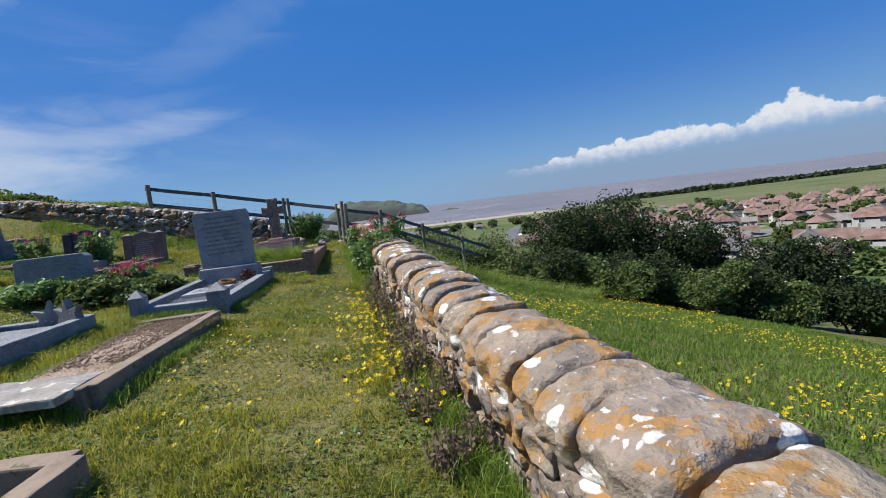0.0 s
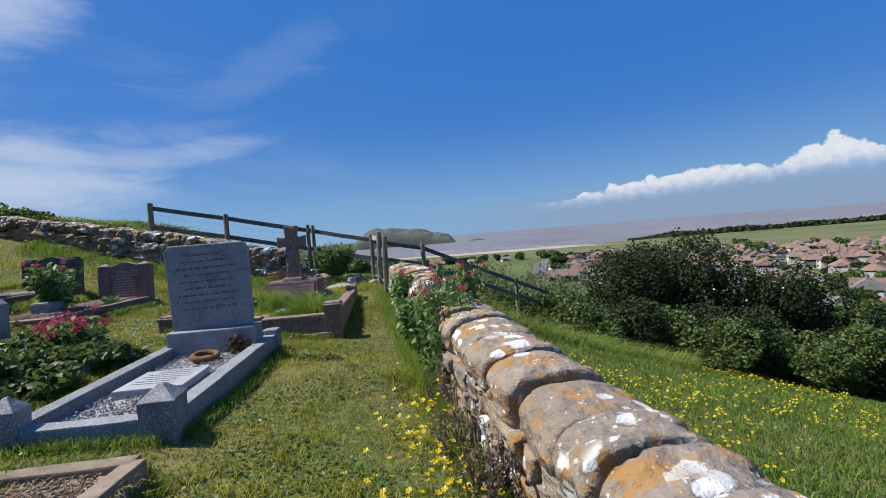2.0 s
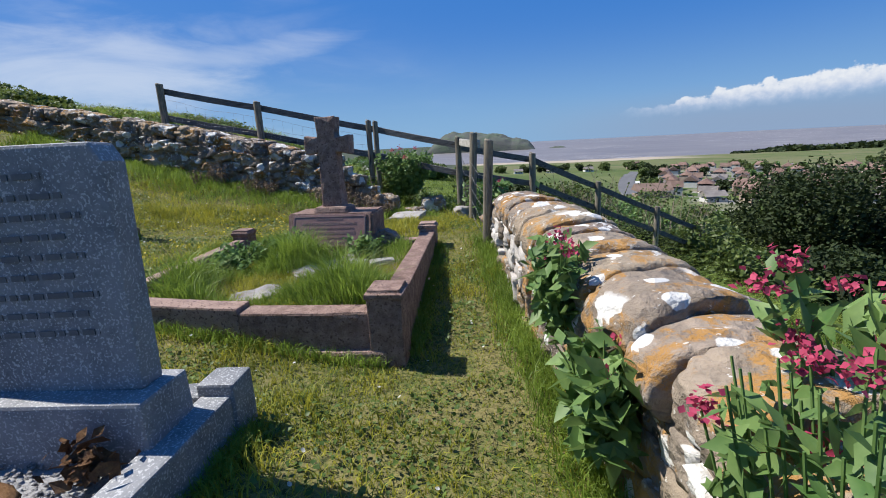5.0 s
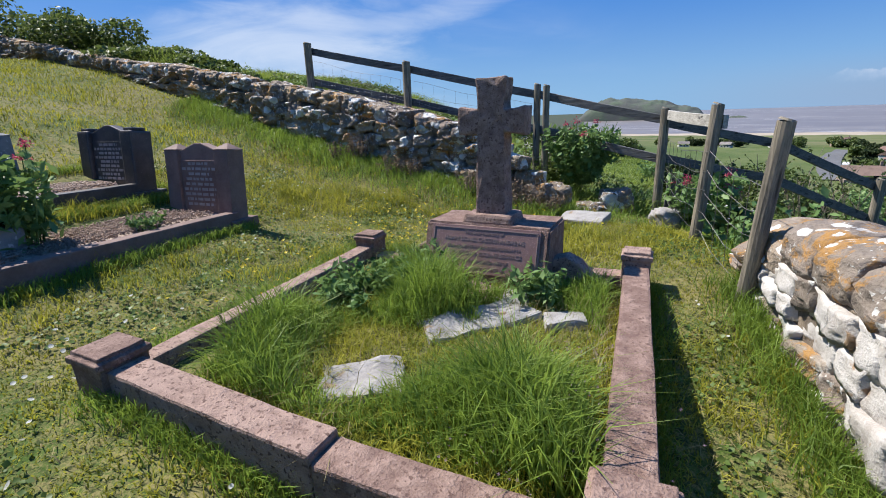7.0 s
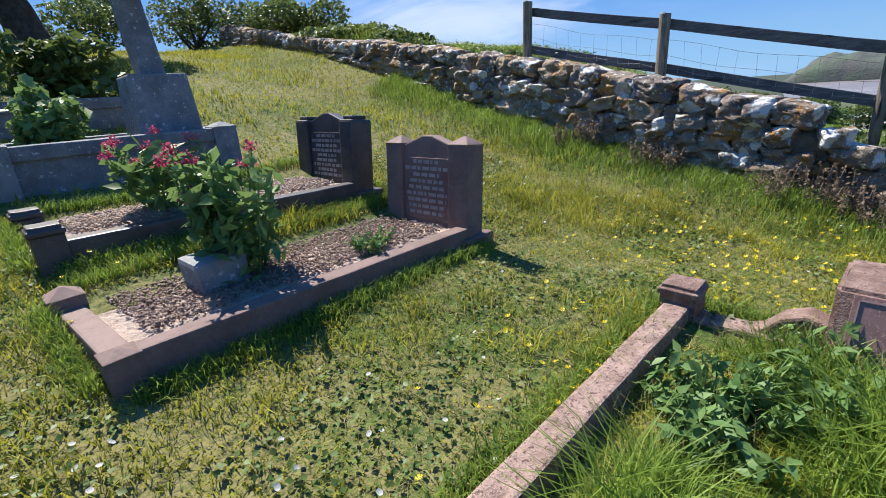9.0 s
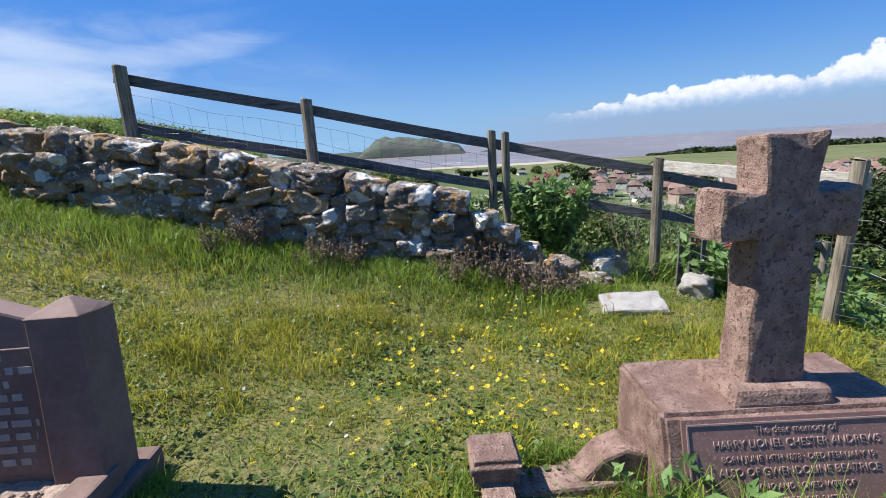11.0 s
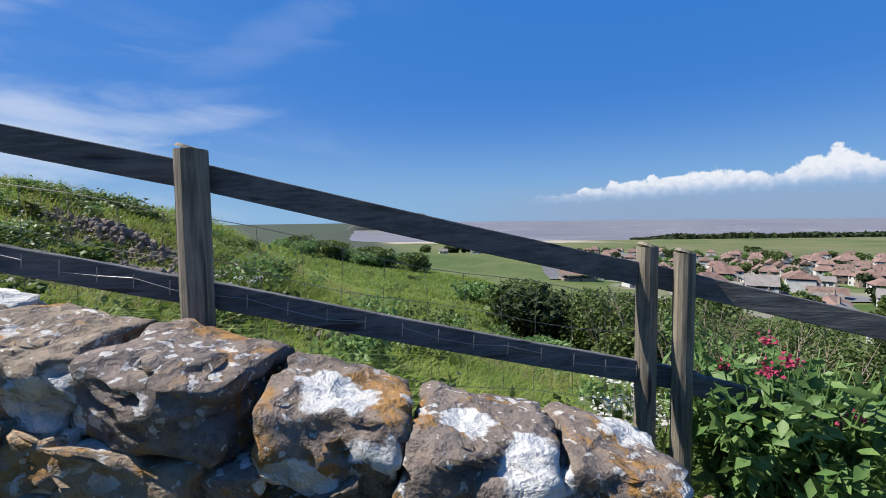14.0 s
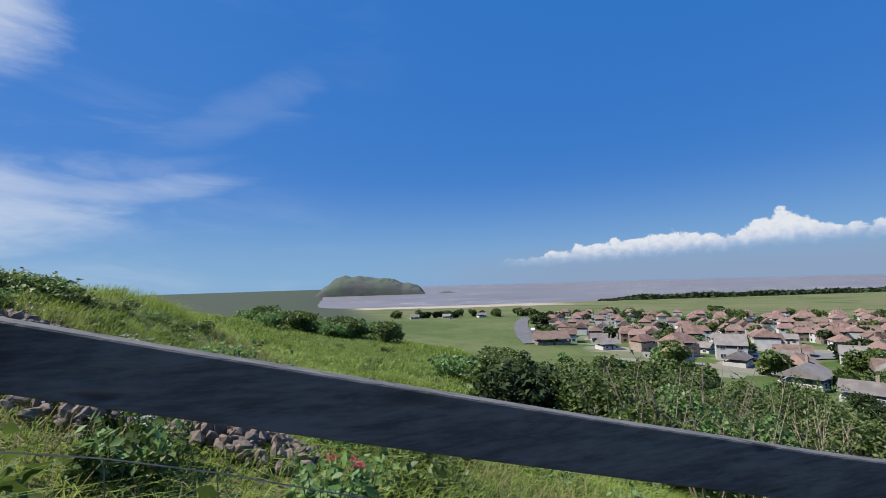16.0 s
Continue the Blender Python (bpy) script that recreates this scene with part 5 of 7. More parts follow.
def headstone_pillars(x, y, z, w, h, rz, mat, label, corners, kerb_top, seed, bed, cap="pyramid", text=M_LETTER_LIGHT, name="grave_pillared"):
    """A low headstone with a gabled top between two side pillars, and its kerb set."""
    g = thing(name, x, y, z, label, "grave", rz)
    k = w / 2
    part("headstone", prism([(-k + 0.1, 0), (k - 0.1, 0), (k - 0.1, h - 0.085), (0.04, h + 0.005), (-0.04, h + 0.005), (-k + 0.1, h - 0.085)], 0.10, -0.05, 0.01), mat, g)
    for s in (-1, 1):
        if cap == "pyramid":
            part("pillar", pyramid_post(s * (k - 0.085), 0, -0.15, h, 0.17, 0.06, 0, seed), mat, g)
        else:
            part("pillar", merged(box(0.17, 0.2, h + 0.1, s * (k - 0.085), 0, -0.15, 0.02, 0.002, 1, seed), box(0.12, 0.14, 0.03, s * (k - 0.085), 0, h - 0.05, 0.012)), mat, g)
    part("plinth", box(w + 0.08, 0.3, 0.16, 0, 0.02, -0.12, 0.015, 0.003, 1, seed), mat, g)
    p = part("tablet", box(w - 0.35, 0.012, h - 0.26, 0, -0.056, 0.11, 0.003), M_PLAQUE if text is M_LETTER else mat, g)
    bars(g, 9, w - 0.38, 0, -0.063, h - 0.19, (h - 0.29) / 9, text, 90, seed, 0.024)
    inv = pose(x, y, 0, 0, 0, rz).inverted()
    l = [tuple((inv @ Vector((*c, 0))).xy) for c in corners]
    for i, (a, b) in enumerate(((0, 1), (1, 2), (3, 0))):
        part("kerb", kerb_edge(l[a], l[b], 0.11, -0.22, kerb_top - z, 0.012, 0.004, seed + i), mat, g)
    part("corner_post", pyramid_post(*l[0], -0.2, kerb_top - z + 0.10, 0.15, 0.05, 0, 1) if cap == "pyramid" else flat_post(*l[0], -0.2, kerb_top - z + 0.10, 0.15), mat, g)
    part("corner_post", pyramid_post(*l[1], -0.2, kerb_top - z + 0.02, 0.13, 0.03, 0, 2) if cap == "pyramid" else flat_post(*l[1], -0.2, kerb_top - z + 0.10, 0.15), mat, g)
    infill("bed", l, kerb_top - z - 0.03, bed, g, "", 0.025, seed)
    pebbles("loose_gravel", [(l[0][0] + .08, l[0][1] + .1), (l[1][0] - .08, l[1][1] + .1), (l[2][0] - .08, l[2][1] - .1), (l[3][0] + .08, l[3][1] - .1)], kerb_top - z - 0.005, 5200, 0.012, bed, g, seed)
    for c in g.children:
        if c.name.split(".")[0] in ("headstone", "pillar", "tablet", "inscription_line"):
            c.matrix_basis = pose(0, 0, 0, -5) @ c.matrix_basis
    return g, l


def box_grave(x0, y0, x1, y1, h, label, seed, mat, cross=None):
    """A raised kerb set, tall sided, with corner caps; cross: the pedestal's place."""
    ox, oy = (x0 + x1) / 2, (y0 + y1) / 2
    oz = land1(ox, oy)
    g = thing("grave_raised", ox, oy, oz, label, "grave", 4)
    hx, hy = (x1 - x0) / 2, (y1 - y0) / 2
    c = [(-hx, -hy), (hx, -hy), (hx, hy), (-hx, hy)]
    for i in range(4):
        part("side", kerb_edge(c[i], c[(i + 1) % 4], 0.12, -0.5, h - 0.10, 0.01, 0.004, seed + i), mat, g)
        part("coping", kerb_edge(c[i], c[(i + 1) % 4], 0.17, h - 0.105, h, 0.014, 0.004, seed + i), mat, g)
        part("corner_block", pyramid_post(*c[i], -0.3, h + 0.05, 0.2, 0.05, 0, i), mat, g)
    infill("earth", c, h - 0.18, M_GROUND, g, "", 0.05, seed)
    if cross:
        px, py = cross
        part("pedestal_step", box(0.62, 0.62, 0.1, px, py, h - 0.12, 0.012, 0.003, 1, 1), mat, g)
        part("pedestal", box(0.50, 0.50, 0.50, px, py, h - 0.03, 0.015, 0.004, 1, 2, 0.12), mat, g)
        out = [(-0.11, 0), (0.11, 0), (0.085, 0.68), (0.30, 0.66), (0.30, 0.84), (0.085, 0.82), (0.08, 1.08), (-0.08, 1.08), (-0.085, 0.82), (-0.30, 0.84), (-0.30, 0.66), (-0.085, 0.68)]
        cr = part("cross", prism(out, 0.19, -0.095, 0.012), mat, g, "tall leaning stone cross")
        cr.matrix_basis = pose(px, py, h + 0.44, 5, 0, 0)
    return g


def slab_stone(name, x, y, w, h, thick, rz, lean, label, mat, seed, text=None, roll=0):
    z = land1(x, y)
    g = thing(name, x, y, z, label, "headstone", rz, rx=lean, ry=roll)
    k = w / 2
    hs = prism([(-k, -0.15), (k, -0.15), (k, h - 0.05), (k - 0.06, h), (-k + 0.06, h), (-k, h - 0.05)], thick, -thick / 2, 0.012)
    ob = part("stone", hs, mat, g)
    if text:
        bars(g, 6, w * 0.7, 0, -thick / 2 - 0.004, h - 0.12, (h - 0.15) / 6, text, 90, seed, 0.022)
    part("plinth", box(w + 0.1, thick + 0.14, 0.14, 0, 0, -0.06, 0.012, 0.004, 1, seed), mat, g)
    return g


def kerb_set(name, corners, z, high, wide, mat, label, bed=None, seed=0, slab=None, skip=()):
    ox = sum(c[0] for c in corners) / 4
    oy = sum(c[1] for c in corners) / 4
    g = thing(name, ox, oy, z, label, "grave")
    l = quad_local(corners, ox, oy)
    for i in range(4):
        if i not in skip:
            part("kerb", kerb_edge(l[i], l[(i + 1) % 4], wide, -0.2, high, 0.012, 0.006, seed + i), mat, g)
    if bed:
        infill("bed", l, high - 0.05, bed, g, "", 0.04, seed)
    return g, l


build_east_wall()
build_back_wall()
loose_rock(-1.92, 12.06, 0.38, 0.32, 0.36, 2, "pale lichened rock at the gap in the wall", M_STONE_B2)
loose_rock(-1.30, 11.40, 0.28, 0.24, 0.24, 4, "pale rounded rock in the grass", M_PALE_STONE, 50)
loose_rock(-2.15, 11.75, 0.32, 0.22, 0.16, 5, "small lichened rock in the grass", M_STONE_B2, -20)
build_fences()
grave_grey()
grave_pink()
headstone_pillars(-4.98, 8.64, 1.55, 0.80, 0.70, 6, M_BROWN, "brown sandstone headstone with gabled top and side pillars, kerbed", [(-5.22, 6.50), (-4.46, 6.62), (-4.62, 8.66), (-5.40, 8.54)], 1.66, 3, M_CHIPS_BROWN)
headstone_pillars(-6.05, 8.45, 1.78, 0.84, 0.65, 5, M_DARK, "dark granite headstone with rounded shoulders and kerbs", [(-6.36, 6.42), (-5.66, 6.50), (-5.68, 8.46), (-6.46, 8.38)], 1.90, 5, M_CHIPS_BROWN, "flat")
box_grave(-7.66, 6.3, -6.90, 7.85, 0.22, "raised grey stone grave with a tall leaning cross", 3, M_GREY_ROUGH, (0.02, 0.42))
box_grave(-9.0, 6.1, -8.2, 7.75, 0.20, "raised grey stone grave overgrown with shrubs", 7, M_GREY_ROUGH)
slab_stone("headstone_low", -4.26, 5.36, 1.02, 0.56, 0.14, 3, -3, "low wide grey headstone with worn lettering", M_GREY, 4, M_LETTER_LIGHT)
slab_stone("headstone_leaning", -5.80, 5.46, 0.8, 0.85, 0.14, 6, -12, "pale grey headstone leaning backwards", M_GREY_ROUGH, 6, M_LETTER)
slab_stone("headstone_small", -10.7, 7.3, 0.5, 0.5, 0.14, 5, 2, "small grey headstone under the tree", M_GREY_ROUGH, 8)
slab_stone("headstone_tall", -12.4, 4.7, 0.5, 0.75, 0.2, 5, 2, "grey headstone on the hill's brow", M_GREY_ROUGH, 9)
slab_stone("headstone_thin", -12.9, 4.35, 0.16, 1.35, 0.16, 5, 2, "thin leaning stone shaft on the hill's brow", M_GREY_ROUGH, 9, None, -14)
kerb_set("grave_low_kerb", [(-3.75, 4.75), (-2.75, 4.82), (-2.85, 5.75), (-3.8, 5.65)], 1.36, 0.09, 0.12, M_GREY_ROUGH, "low grey kerb overgrown with leaves", None, 4, skip=(2,))
fk, fl_ = kerb_set("grave_flat_kerb", [(-1.72, 1.45), (-0.96, 1.48), (-1.14, 3.52), (-1.92, 3.42)], 1.10, 0.17, 0.11, M_CONCRETE, "flat kerbed grave filled with reddish chippings", M_CHIPS_RED, 9, skip=(3,))
part("slate_slab", box(0.80, 0.46, 0.06, 0.02, -0.98, 0.12, 0.012, 0.010, 4, 2, 0, 3), M_SLAB, fk, "worn slate slab at the grave's foot")
pebbles("loose_gravel", [(fl_[0][0] + .08, fl_[0][1] + .5), (fl_[1][0] - .08, fl_[1][1] + .5), (fl_[2][0] - .08, fl_[2][1] - .08), (fl_[3][0] + .08, fl_[3][1] - .08)], 0.135, 2600, 0.013, M_CHIPS_RED, fk, 6)
g2, l2 = kerb_set("grave_broken", [(-3.15, 2.05), (-2.28, 2.15), (-2.32, 3.35), (-3.2, 3.3)], 1.26, 0.16, 0.12, M_GREY, "broken grey kerb grave with fallen spiked pieces", None, 12)
part("ledger", box(0.62, 0.95, 0.06, 0, 0, 0.06, 0.012, 0.004, 1, 3, 0, 2), M_GREY, g2)
for x_, y_, r_ in ((0.12, 0.55, 20), (0.34, 0.50, -12)):
    part("spiked_piece", prism([(-0.14, 0), (0.14, 0), (0.10, 0.12), (0.16, 0.20), (0.03, 0.16), (0, 0.27), (-0.05, 0.15), (-0.15, 0.18), (-0.09, 0.1)], 0.08, -0.04, 0.008), M_GREY_ROUGH, g2, "spiked broken stone").matrix_basis = pose(x_, y_, 0.10, 0, 0, r_)
kerb_set("grave_brick_corner", [(-1.20, 0.0), (-0.44, 0.05), (-0.46, 0.70), (-1.2, 0.68)], 1.06, 0.14, 0.13, M_CONCRETE, "crumbling kerb corner in the turf", None, 15)
ws = new("fallen_slab", bm_mesh("fallen_slab", box(0.48, 0.32, 0.09, 0, 0, 0, 0.02, 0.016, 5, 3), M_PALE_STONE))
ws.matrix_world = pose(-2.05, 10.90, land1(-2.05, 10.90) - 0.005, 8, -3, -6)
tagged(ws, "pale rough stone slab lying in the grass", "stone slab")

# plants by the walls and graves
valerian(-0.08, 6.78, 1.45, 0.46, 0.2, "red valerian with pink flower heads growing from the wall", 1, 5, 800, 0.045, (0.7, 1.2))
valerian(0.40, 5.35, 1.0, 0.92, 0.32, "tall pale green valerian with pink heads at the wall", 2, 11, 3000, 0.038, (0.8, 1.4))
valerian(0.50, 5.02, 1.0, 0.80, 0.26, "leafy pale green valerian at the wall's foot", 33, 6, 2200, 0.034, (0.8, 1.3))
valerian(-4.75, 7.95, 1.64, 0.13, 0.14, "low green weeds on the chippings", 34, 0, 380, 0.022)
valerian(0.03, 6.2, 1.25, 0.40, 0.2, "leafy valerian with pink heads against the wall", 3, 4, 800, 0.055, (0.8, 1.2))
valerian(0.62, 5.75, 1.62, 0.38, 0.30, "pink valerian on top of the wall", 4, 9, 260, 0.05)
valerian(-2.45, 12.35, 1.52, 0.76, 0.48, "leafy green valerian in the gap of the wall", 5, 6, 4200, 0.042)
valerian(-1.0, 11.6, 1.15, 0.65, 0.42, "leafy valerian with pink heads by the fence", 6, 7, 1000, 0.055)
valerian(-4.95, 7.30, 1.62, 0.78, 0.26, "tall valerian with pink heads in a stone vase", 7, 6, 700, 0.052)
valerian(-3.3, 5.6, 1.38, 0.42, 0.32, "pink flowering valerian in the grass", 8, 34, 700, 0.05)
valerian(-6.0, 7.2, 1.86, 0.55, 0.3, "pink flowering valerian on a grave", 9, 8, 320, 0.06)
valerian(-4.75, 14.75, land1(-4.75, 14.75), 0.50, 0.2, "single pink valerian in long grass", 10, 4, 120, 0.05)
vase = new("stone_vase", bm_mesh("stone_vase", box(0.24, 0.24, 0.2, 0, 0, 0, 0.03, 0.004, 1, 1, -0.1), M_GREY_ROUGH))
vase.matrix_world = pose(-4.93, 7.12, 1.62, 0, 0, 8)
tagged(vase, "square grey stone vase on the grave", "vase")
shrub("low_plant", -3.35, 4.75, 0.34, 0.62, 1500, 0.06, M_LEAF_MID, "low leafy plants covering a kerb", "plant", 21, 8, 4)
shrub("low_plant", -3.0, 5.45, 0.30, 0.50, 1200, 0.06, M_LEAF_MID, "low leafy plants beside the headstone", "plant", 22, 7, 4)
shrub("low_plant", -4.0, 4.6, 0.35, 0.55, 1200, 0.06, M_LEAF_BRIGHT, "low leafy plants covering a kerb", "plant", 23, 7, 4)
shrub("low_plant", -3.0, 4.95, 0.36, 0.62, 2600, 0.05, M_LEAF_MID, "dense leafy plants hiding a low kerb", "plant", 28, 9, 4)
shrub("low_plant", -3.6, 5.25, 0.34, 0.6, 2200, 0.05, M_LEAF_MID, "dense leafy plants beside a headstone", "plant", 29, 9, 4)
valerian(-2.88, 8.25, 1.26, 0.30, 0.24, "leafy weeds inside the kerb", 30, 0, 800, 0.030)
valerian(-2.62, 8.62, 1.26, 0.34, 0.24, "leafy weeds before the cross's base", 31, 0, 700, 0.032)
valerian(-1.78, 8.62, 1.26, 0.30, 0.22, "leafy weeds before the cross's base", 32, 0, 600, 0.030)
valerian(-2.80, 8.05, 1.26, 0.26, 0.2, "leafy weeds in the overgrown plot", 26, 0, 420, 0.034)
valerian(-2.55, 8.45, 1.26, 0.30, 0.17, "leafy weeds by the stone cross", 27, 0, 360, 0.034)
shrub("low_plant", -7.35, 6.75, 0.75, 0.35, 800, 0.07, M_LEAF_BRIGHT, "leafy plant growing inside a raised grave", "plant", 24, 6, 4)
shrub("low_plant", -8.7, 6.9, 1.0, 0.62, 1400, 0.08, M_LEAF_MID, "bushy shrub growing inside a raised grave", "plant", 25, 7, 5)
DRY_PLACES = ((-2.95, 11.25, 0.42, 0.30), (-3.35, 11.22, 0.34, 0.28), (-4.5, 11.2, 0.30, 0.25), (-5.4, 11.22, 0.36, 0.2), (0.02, 7.7, 0.32, 0.2), (0.68, 4.0, 0.45, 0.24), (0.9, 3.0, 0.34, 0.22), (0.52, 4.75, 0.42, 0.22), (0.98, 2.5, 0.36, 0.2), (0.80, 3.45, 0.50, 0.24), (1.12, 1.9, 0.34, 0.2), (1.25, 1.35, 0.34, 0.2), (1.38, 0.85, 0.30, 0.18), (-2.6, 11.2, 0.32, 0.22))

# ---- bushes on the slopes ----
def big_bush(x, y, h, r, count, leaf, mat, label, seed, **kw):
    return shrub("bush", x, y, h, r, count, leaf, mat, label, "bush", seed, **kw)


DARK = "large dark hawthorn bush at the field's edge"
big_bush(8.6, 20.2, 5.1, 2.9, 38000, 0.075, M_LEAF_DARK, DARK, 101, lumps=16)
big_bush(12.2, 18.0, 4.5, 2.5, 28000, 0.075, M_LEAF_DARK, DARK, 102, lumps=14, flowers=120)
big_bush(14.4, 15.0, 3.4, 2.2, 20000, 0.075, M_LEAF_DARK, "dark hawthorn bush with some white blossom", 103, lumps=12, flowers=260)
for i in range(11):
    t = i / 10
    x, y = 2.3 + 10.2 * t, 15.6 - 1.6 * t + 0.6 * math.sin(i * 2.1)
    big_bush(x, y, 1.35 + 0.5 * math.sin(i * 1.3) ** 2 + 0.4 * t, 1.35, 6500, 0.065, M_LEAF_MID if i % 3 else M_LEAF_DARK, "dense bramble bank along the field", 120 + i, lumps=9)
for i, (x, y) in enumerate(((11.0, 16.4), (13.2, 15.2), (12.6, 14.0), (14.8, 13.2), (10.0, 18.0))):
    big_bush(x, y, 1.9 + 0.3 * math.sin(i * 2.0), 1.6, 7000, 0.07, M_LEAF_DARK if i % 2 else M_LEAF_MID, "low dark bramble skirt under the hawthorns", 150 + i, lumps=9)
for i in range(7):
    t = i / 6
    big_bush(16.5 + 9 * t, 13.6 - 3.2 * t + 0.8 * math.sin(i * 1.9), 2.0 + 0.5 * math.sin(i), 1.8, 3200, 0.12, M_LEAF_MID, "green hedge bushes below the field", 140 + i, lumps=9)
for i, (r, az, h, w) in enumerate(((22, 11, 2.3, 1.2), (17, 16, 1.5, 1.7), (15, 19, 2.4, 1.6), (20, 24, 2.9, 2.0), (16, 27, 2.2, 1.6), (24, 17, 2.8, 2.2), (22, 33, 3.0, 2.2), (14, 33, 1.9, 1.4), (13, 24, 1.6, 1.3), (27, 40, 3.6, 2.6), (12, 11, 0.6, 1.2), (20, 44, 2.6, 2.0))):
    x, y = -4 + r * math.sin(radians(az)), 11.3 + r * math.cos(radians(az))
    big_bush(x, y, h * 1.3, w * 1.1, 5600, 0.09, (M_LEAF_MID, M_LEAF_BRIGHT, M_LEAF_MID)[i % 3], "green scrub on the slope below the fence", 160 + i, lumps=10)
SCRUB = [big_bush(3.5, 30.0, 1.8, 1.9, 1700, 0.15, M_LEAF_MID, "bramble scrub on the slope", 180, lumps=11, group="slope scrub"),
         big_bush(-2.5, 34.0, 1.4, 1.8, 1600, 0.14, M_LEAF_BRIGHT, "bright green scrub on the slope", 181, lumps=11, group="slope scrub"),
         big_bush(6.5, 34.0, 2.3, 2.0, 1800, 0.16, M_LEAF_DARK, "dark thorn scrub on the slope", 182, lumps=12, group="slope scrub")]
sr = random.Random(8)
for i in range(150):
    r, az = 15 + 60 * sr.random() ** 1.2, sr.uniform(7, 50)
    x, y = -4 + r * math.sin(radians(az)), 11.3 + r * math.cos(radians(az))
    if wall_offset(x, y) < 13 and y < 17:
        continue
    copy_thing(SCRUB[(0, 0, 1, 2)[i % 4]], pose(x, y, land1(x, y) - 0.1, 0, 0, sr.uniform(0, 360)))
for i in range(30):
    r, az = sr.uniform(38, 56), sr.uniform(-24, -4)
    x, y = -4 + r * math.sin(radians(az)), 11.3 + r * math.cos(radians(az))
    copy_thing(SCRUB[i % 2], pose(x, y, land1(x, y) - 0.1, 0, 0, sr.uniform(0, 360)))
for i, (x, y, h, r) in enumerate(((-10.7, 12.9, 0.46, 1.2), (-9.6, 12.9, 0.40, 1.1), (-8.6, 12.8, 0.34, 1.0), (-7.7, 13.0, 0.28, 0.9), (-11.6, 12.9, 0.55, 1.2), (-12.6, 12.8, 0.70, 1.4), (-14.4, 12.6, 1.1, 1.5), (-16.5, 12.2, 1.4, 1.6), (-18.6, 11.0, 1.9, 1.8), (-19.0, 8.6, 1.7, 1.8))):
    big_bush(x, y, h, r, 5200, 0.065, M_LEAF_MID, "ivy and bramble hedge behind the wall", 220 + i, lumps=9)


for i in range(36):
    r, az = sr.uniform(55, 92), sr.uniform(6, 42)
    x, y = -4 + r * math.sin(radians(az)), 11.3 + r * math.cos(radians(az))
    copy_thing(SCRUB[(0, 1, 0, 2)[i % 4]], pose(x, y, land1(x, y) - 0.2, 0, 0, sr.uniform(0, 360)))


def bare_shrub(x, y, h, seed):
    rng = random.Random(seed)
    ob = thing("bare_shrub", x, y, land1(x, y) - 0.05, "thin bare twiggy shrub with few leaves", "bush", group="bare shrubs on the slope")
    tw, tips = [], []
    for i in range(9):
        a = rng.uniform(0, 6.28)
        top = Vector((math.cos(a) * h * 0.4, math.sin(a) * h * 0.4, h * rng.uniform(0.7, 1.0)))
        foot = Vector((math.cos(a) * 0.15, math.sin(a) * 0.15, -0.05))
        tw.append(pole(foot, top, 0.022, 0.007, 5, 3, 0.2, i))
        for k in range(7):
            f = rng.uniform(0.35, 0.95)
            p = foot.lerp(top, f)
            q = p + Vector((rng.uniform(-0.45, 0.45), rng.uniform(-0.45, 0.45), rng.uniform(0.15, 0.6)))
            tw.append(pole(p, q, 0.008, 0.003, 4, 1, 0, k))
            tips += [tuple(p.lerp(q, rng.uniform(0.3, 1.1))) for _ in range(5)]
    tagged(part("twig_spray", merged(*tw), M_TWIG, ob), kind="stuff")
    part("leaves", leaf_mesh("leaves", tips, 0.07, M_LEAF_MID, np.random.default_rng(seed)), M_LEAF_MID, ob)


for i, (r, az, h) in enumerate(((14, 21, 2.8), (13, 26, 2.6), (15, 30, 3.0), (12.5, 34, 2.5), (14.5, 38, 2.6), (12, 41, 2.2), (16, 17, 2.6), (11.5, 30, 2.2))):
    bare_shrub(-4 + r * math.sin(radians(az)), 11.3 + r * math.cos(radians(az)), h * 1.25, 300 + i)


def weed(name, h, r, count, leaf, mat, label, seed, heads=0, group="weeds on the hillside"):
    """A low clump of nettle, dock or bramble: arching stalks set with leaves."""
    g = np.random.default_rng(seed)
    ob = thing(name, 0, 0, 0, label, "weeds", group=group)
    st, pts, tips = [], [], []
    for i in range(16):
        a, q = g.uniform(0, 6.28), r * math.sqrt(g.uniform(0, 1))
        foot = Vector((q * 0.5 * math.cos(a), q * 0.5 * math.sin(a), -0.08))
        tip = Vector((q * math.cos(a), q * math.sin(a), h * g.uniform(0.5, 1.0)))
        st.append(pole(foot, tip, 0.006, 0.003, 4, 2, 0, i))
        pts += [tuple(foot.lerp(tip, g.uniform(0.15, 1.0)) + Vector(g.normal(size=3)) * leaf * 0.9) for _ in range(count // 16)]
        tips.append(tip)
    tagged(part("stem_tuft", merged(*st), M_TWIG if heads or mat is M_LEAF_DULL else M_LEAF_MID, ob), kind="stuff")
    part("leaves", leaf_mesh("leaves", pts, leaf, mat, g, 0.3, 1.8), mat, ob)
    if heads:
        fl = [tuple(t + Vector((g.normal() * 0.035, g.normal() * 0.035, 0.02 + g.normal() * 0.012))) for t in tips[:heads] for _ in range(26)]
        tagged(part("flower_heads", leaf_mesh("flower_heads", fl, 0.02, M_WHITE_FLOWER, g, 1.0, 1.0), M_WHITE_FLOWER, ob, "flat white flower heads"), "flat white flower heads", kind="stuff")
    return ob


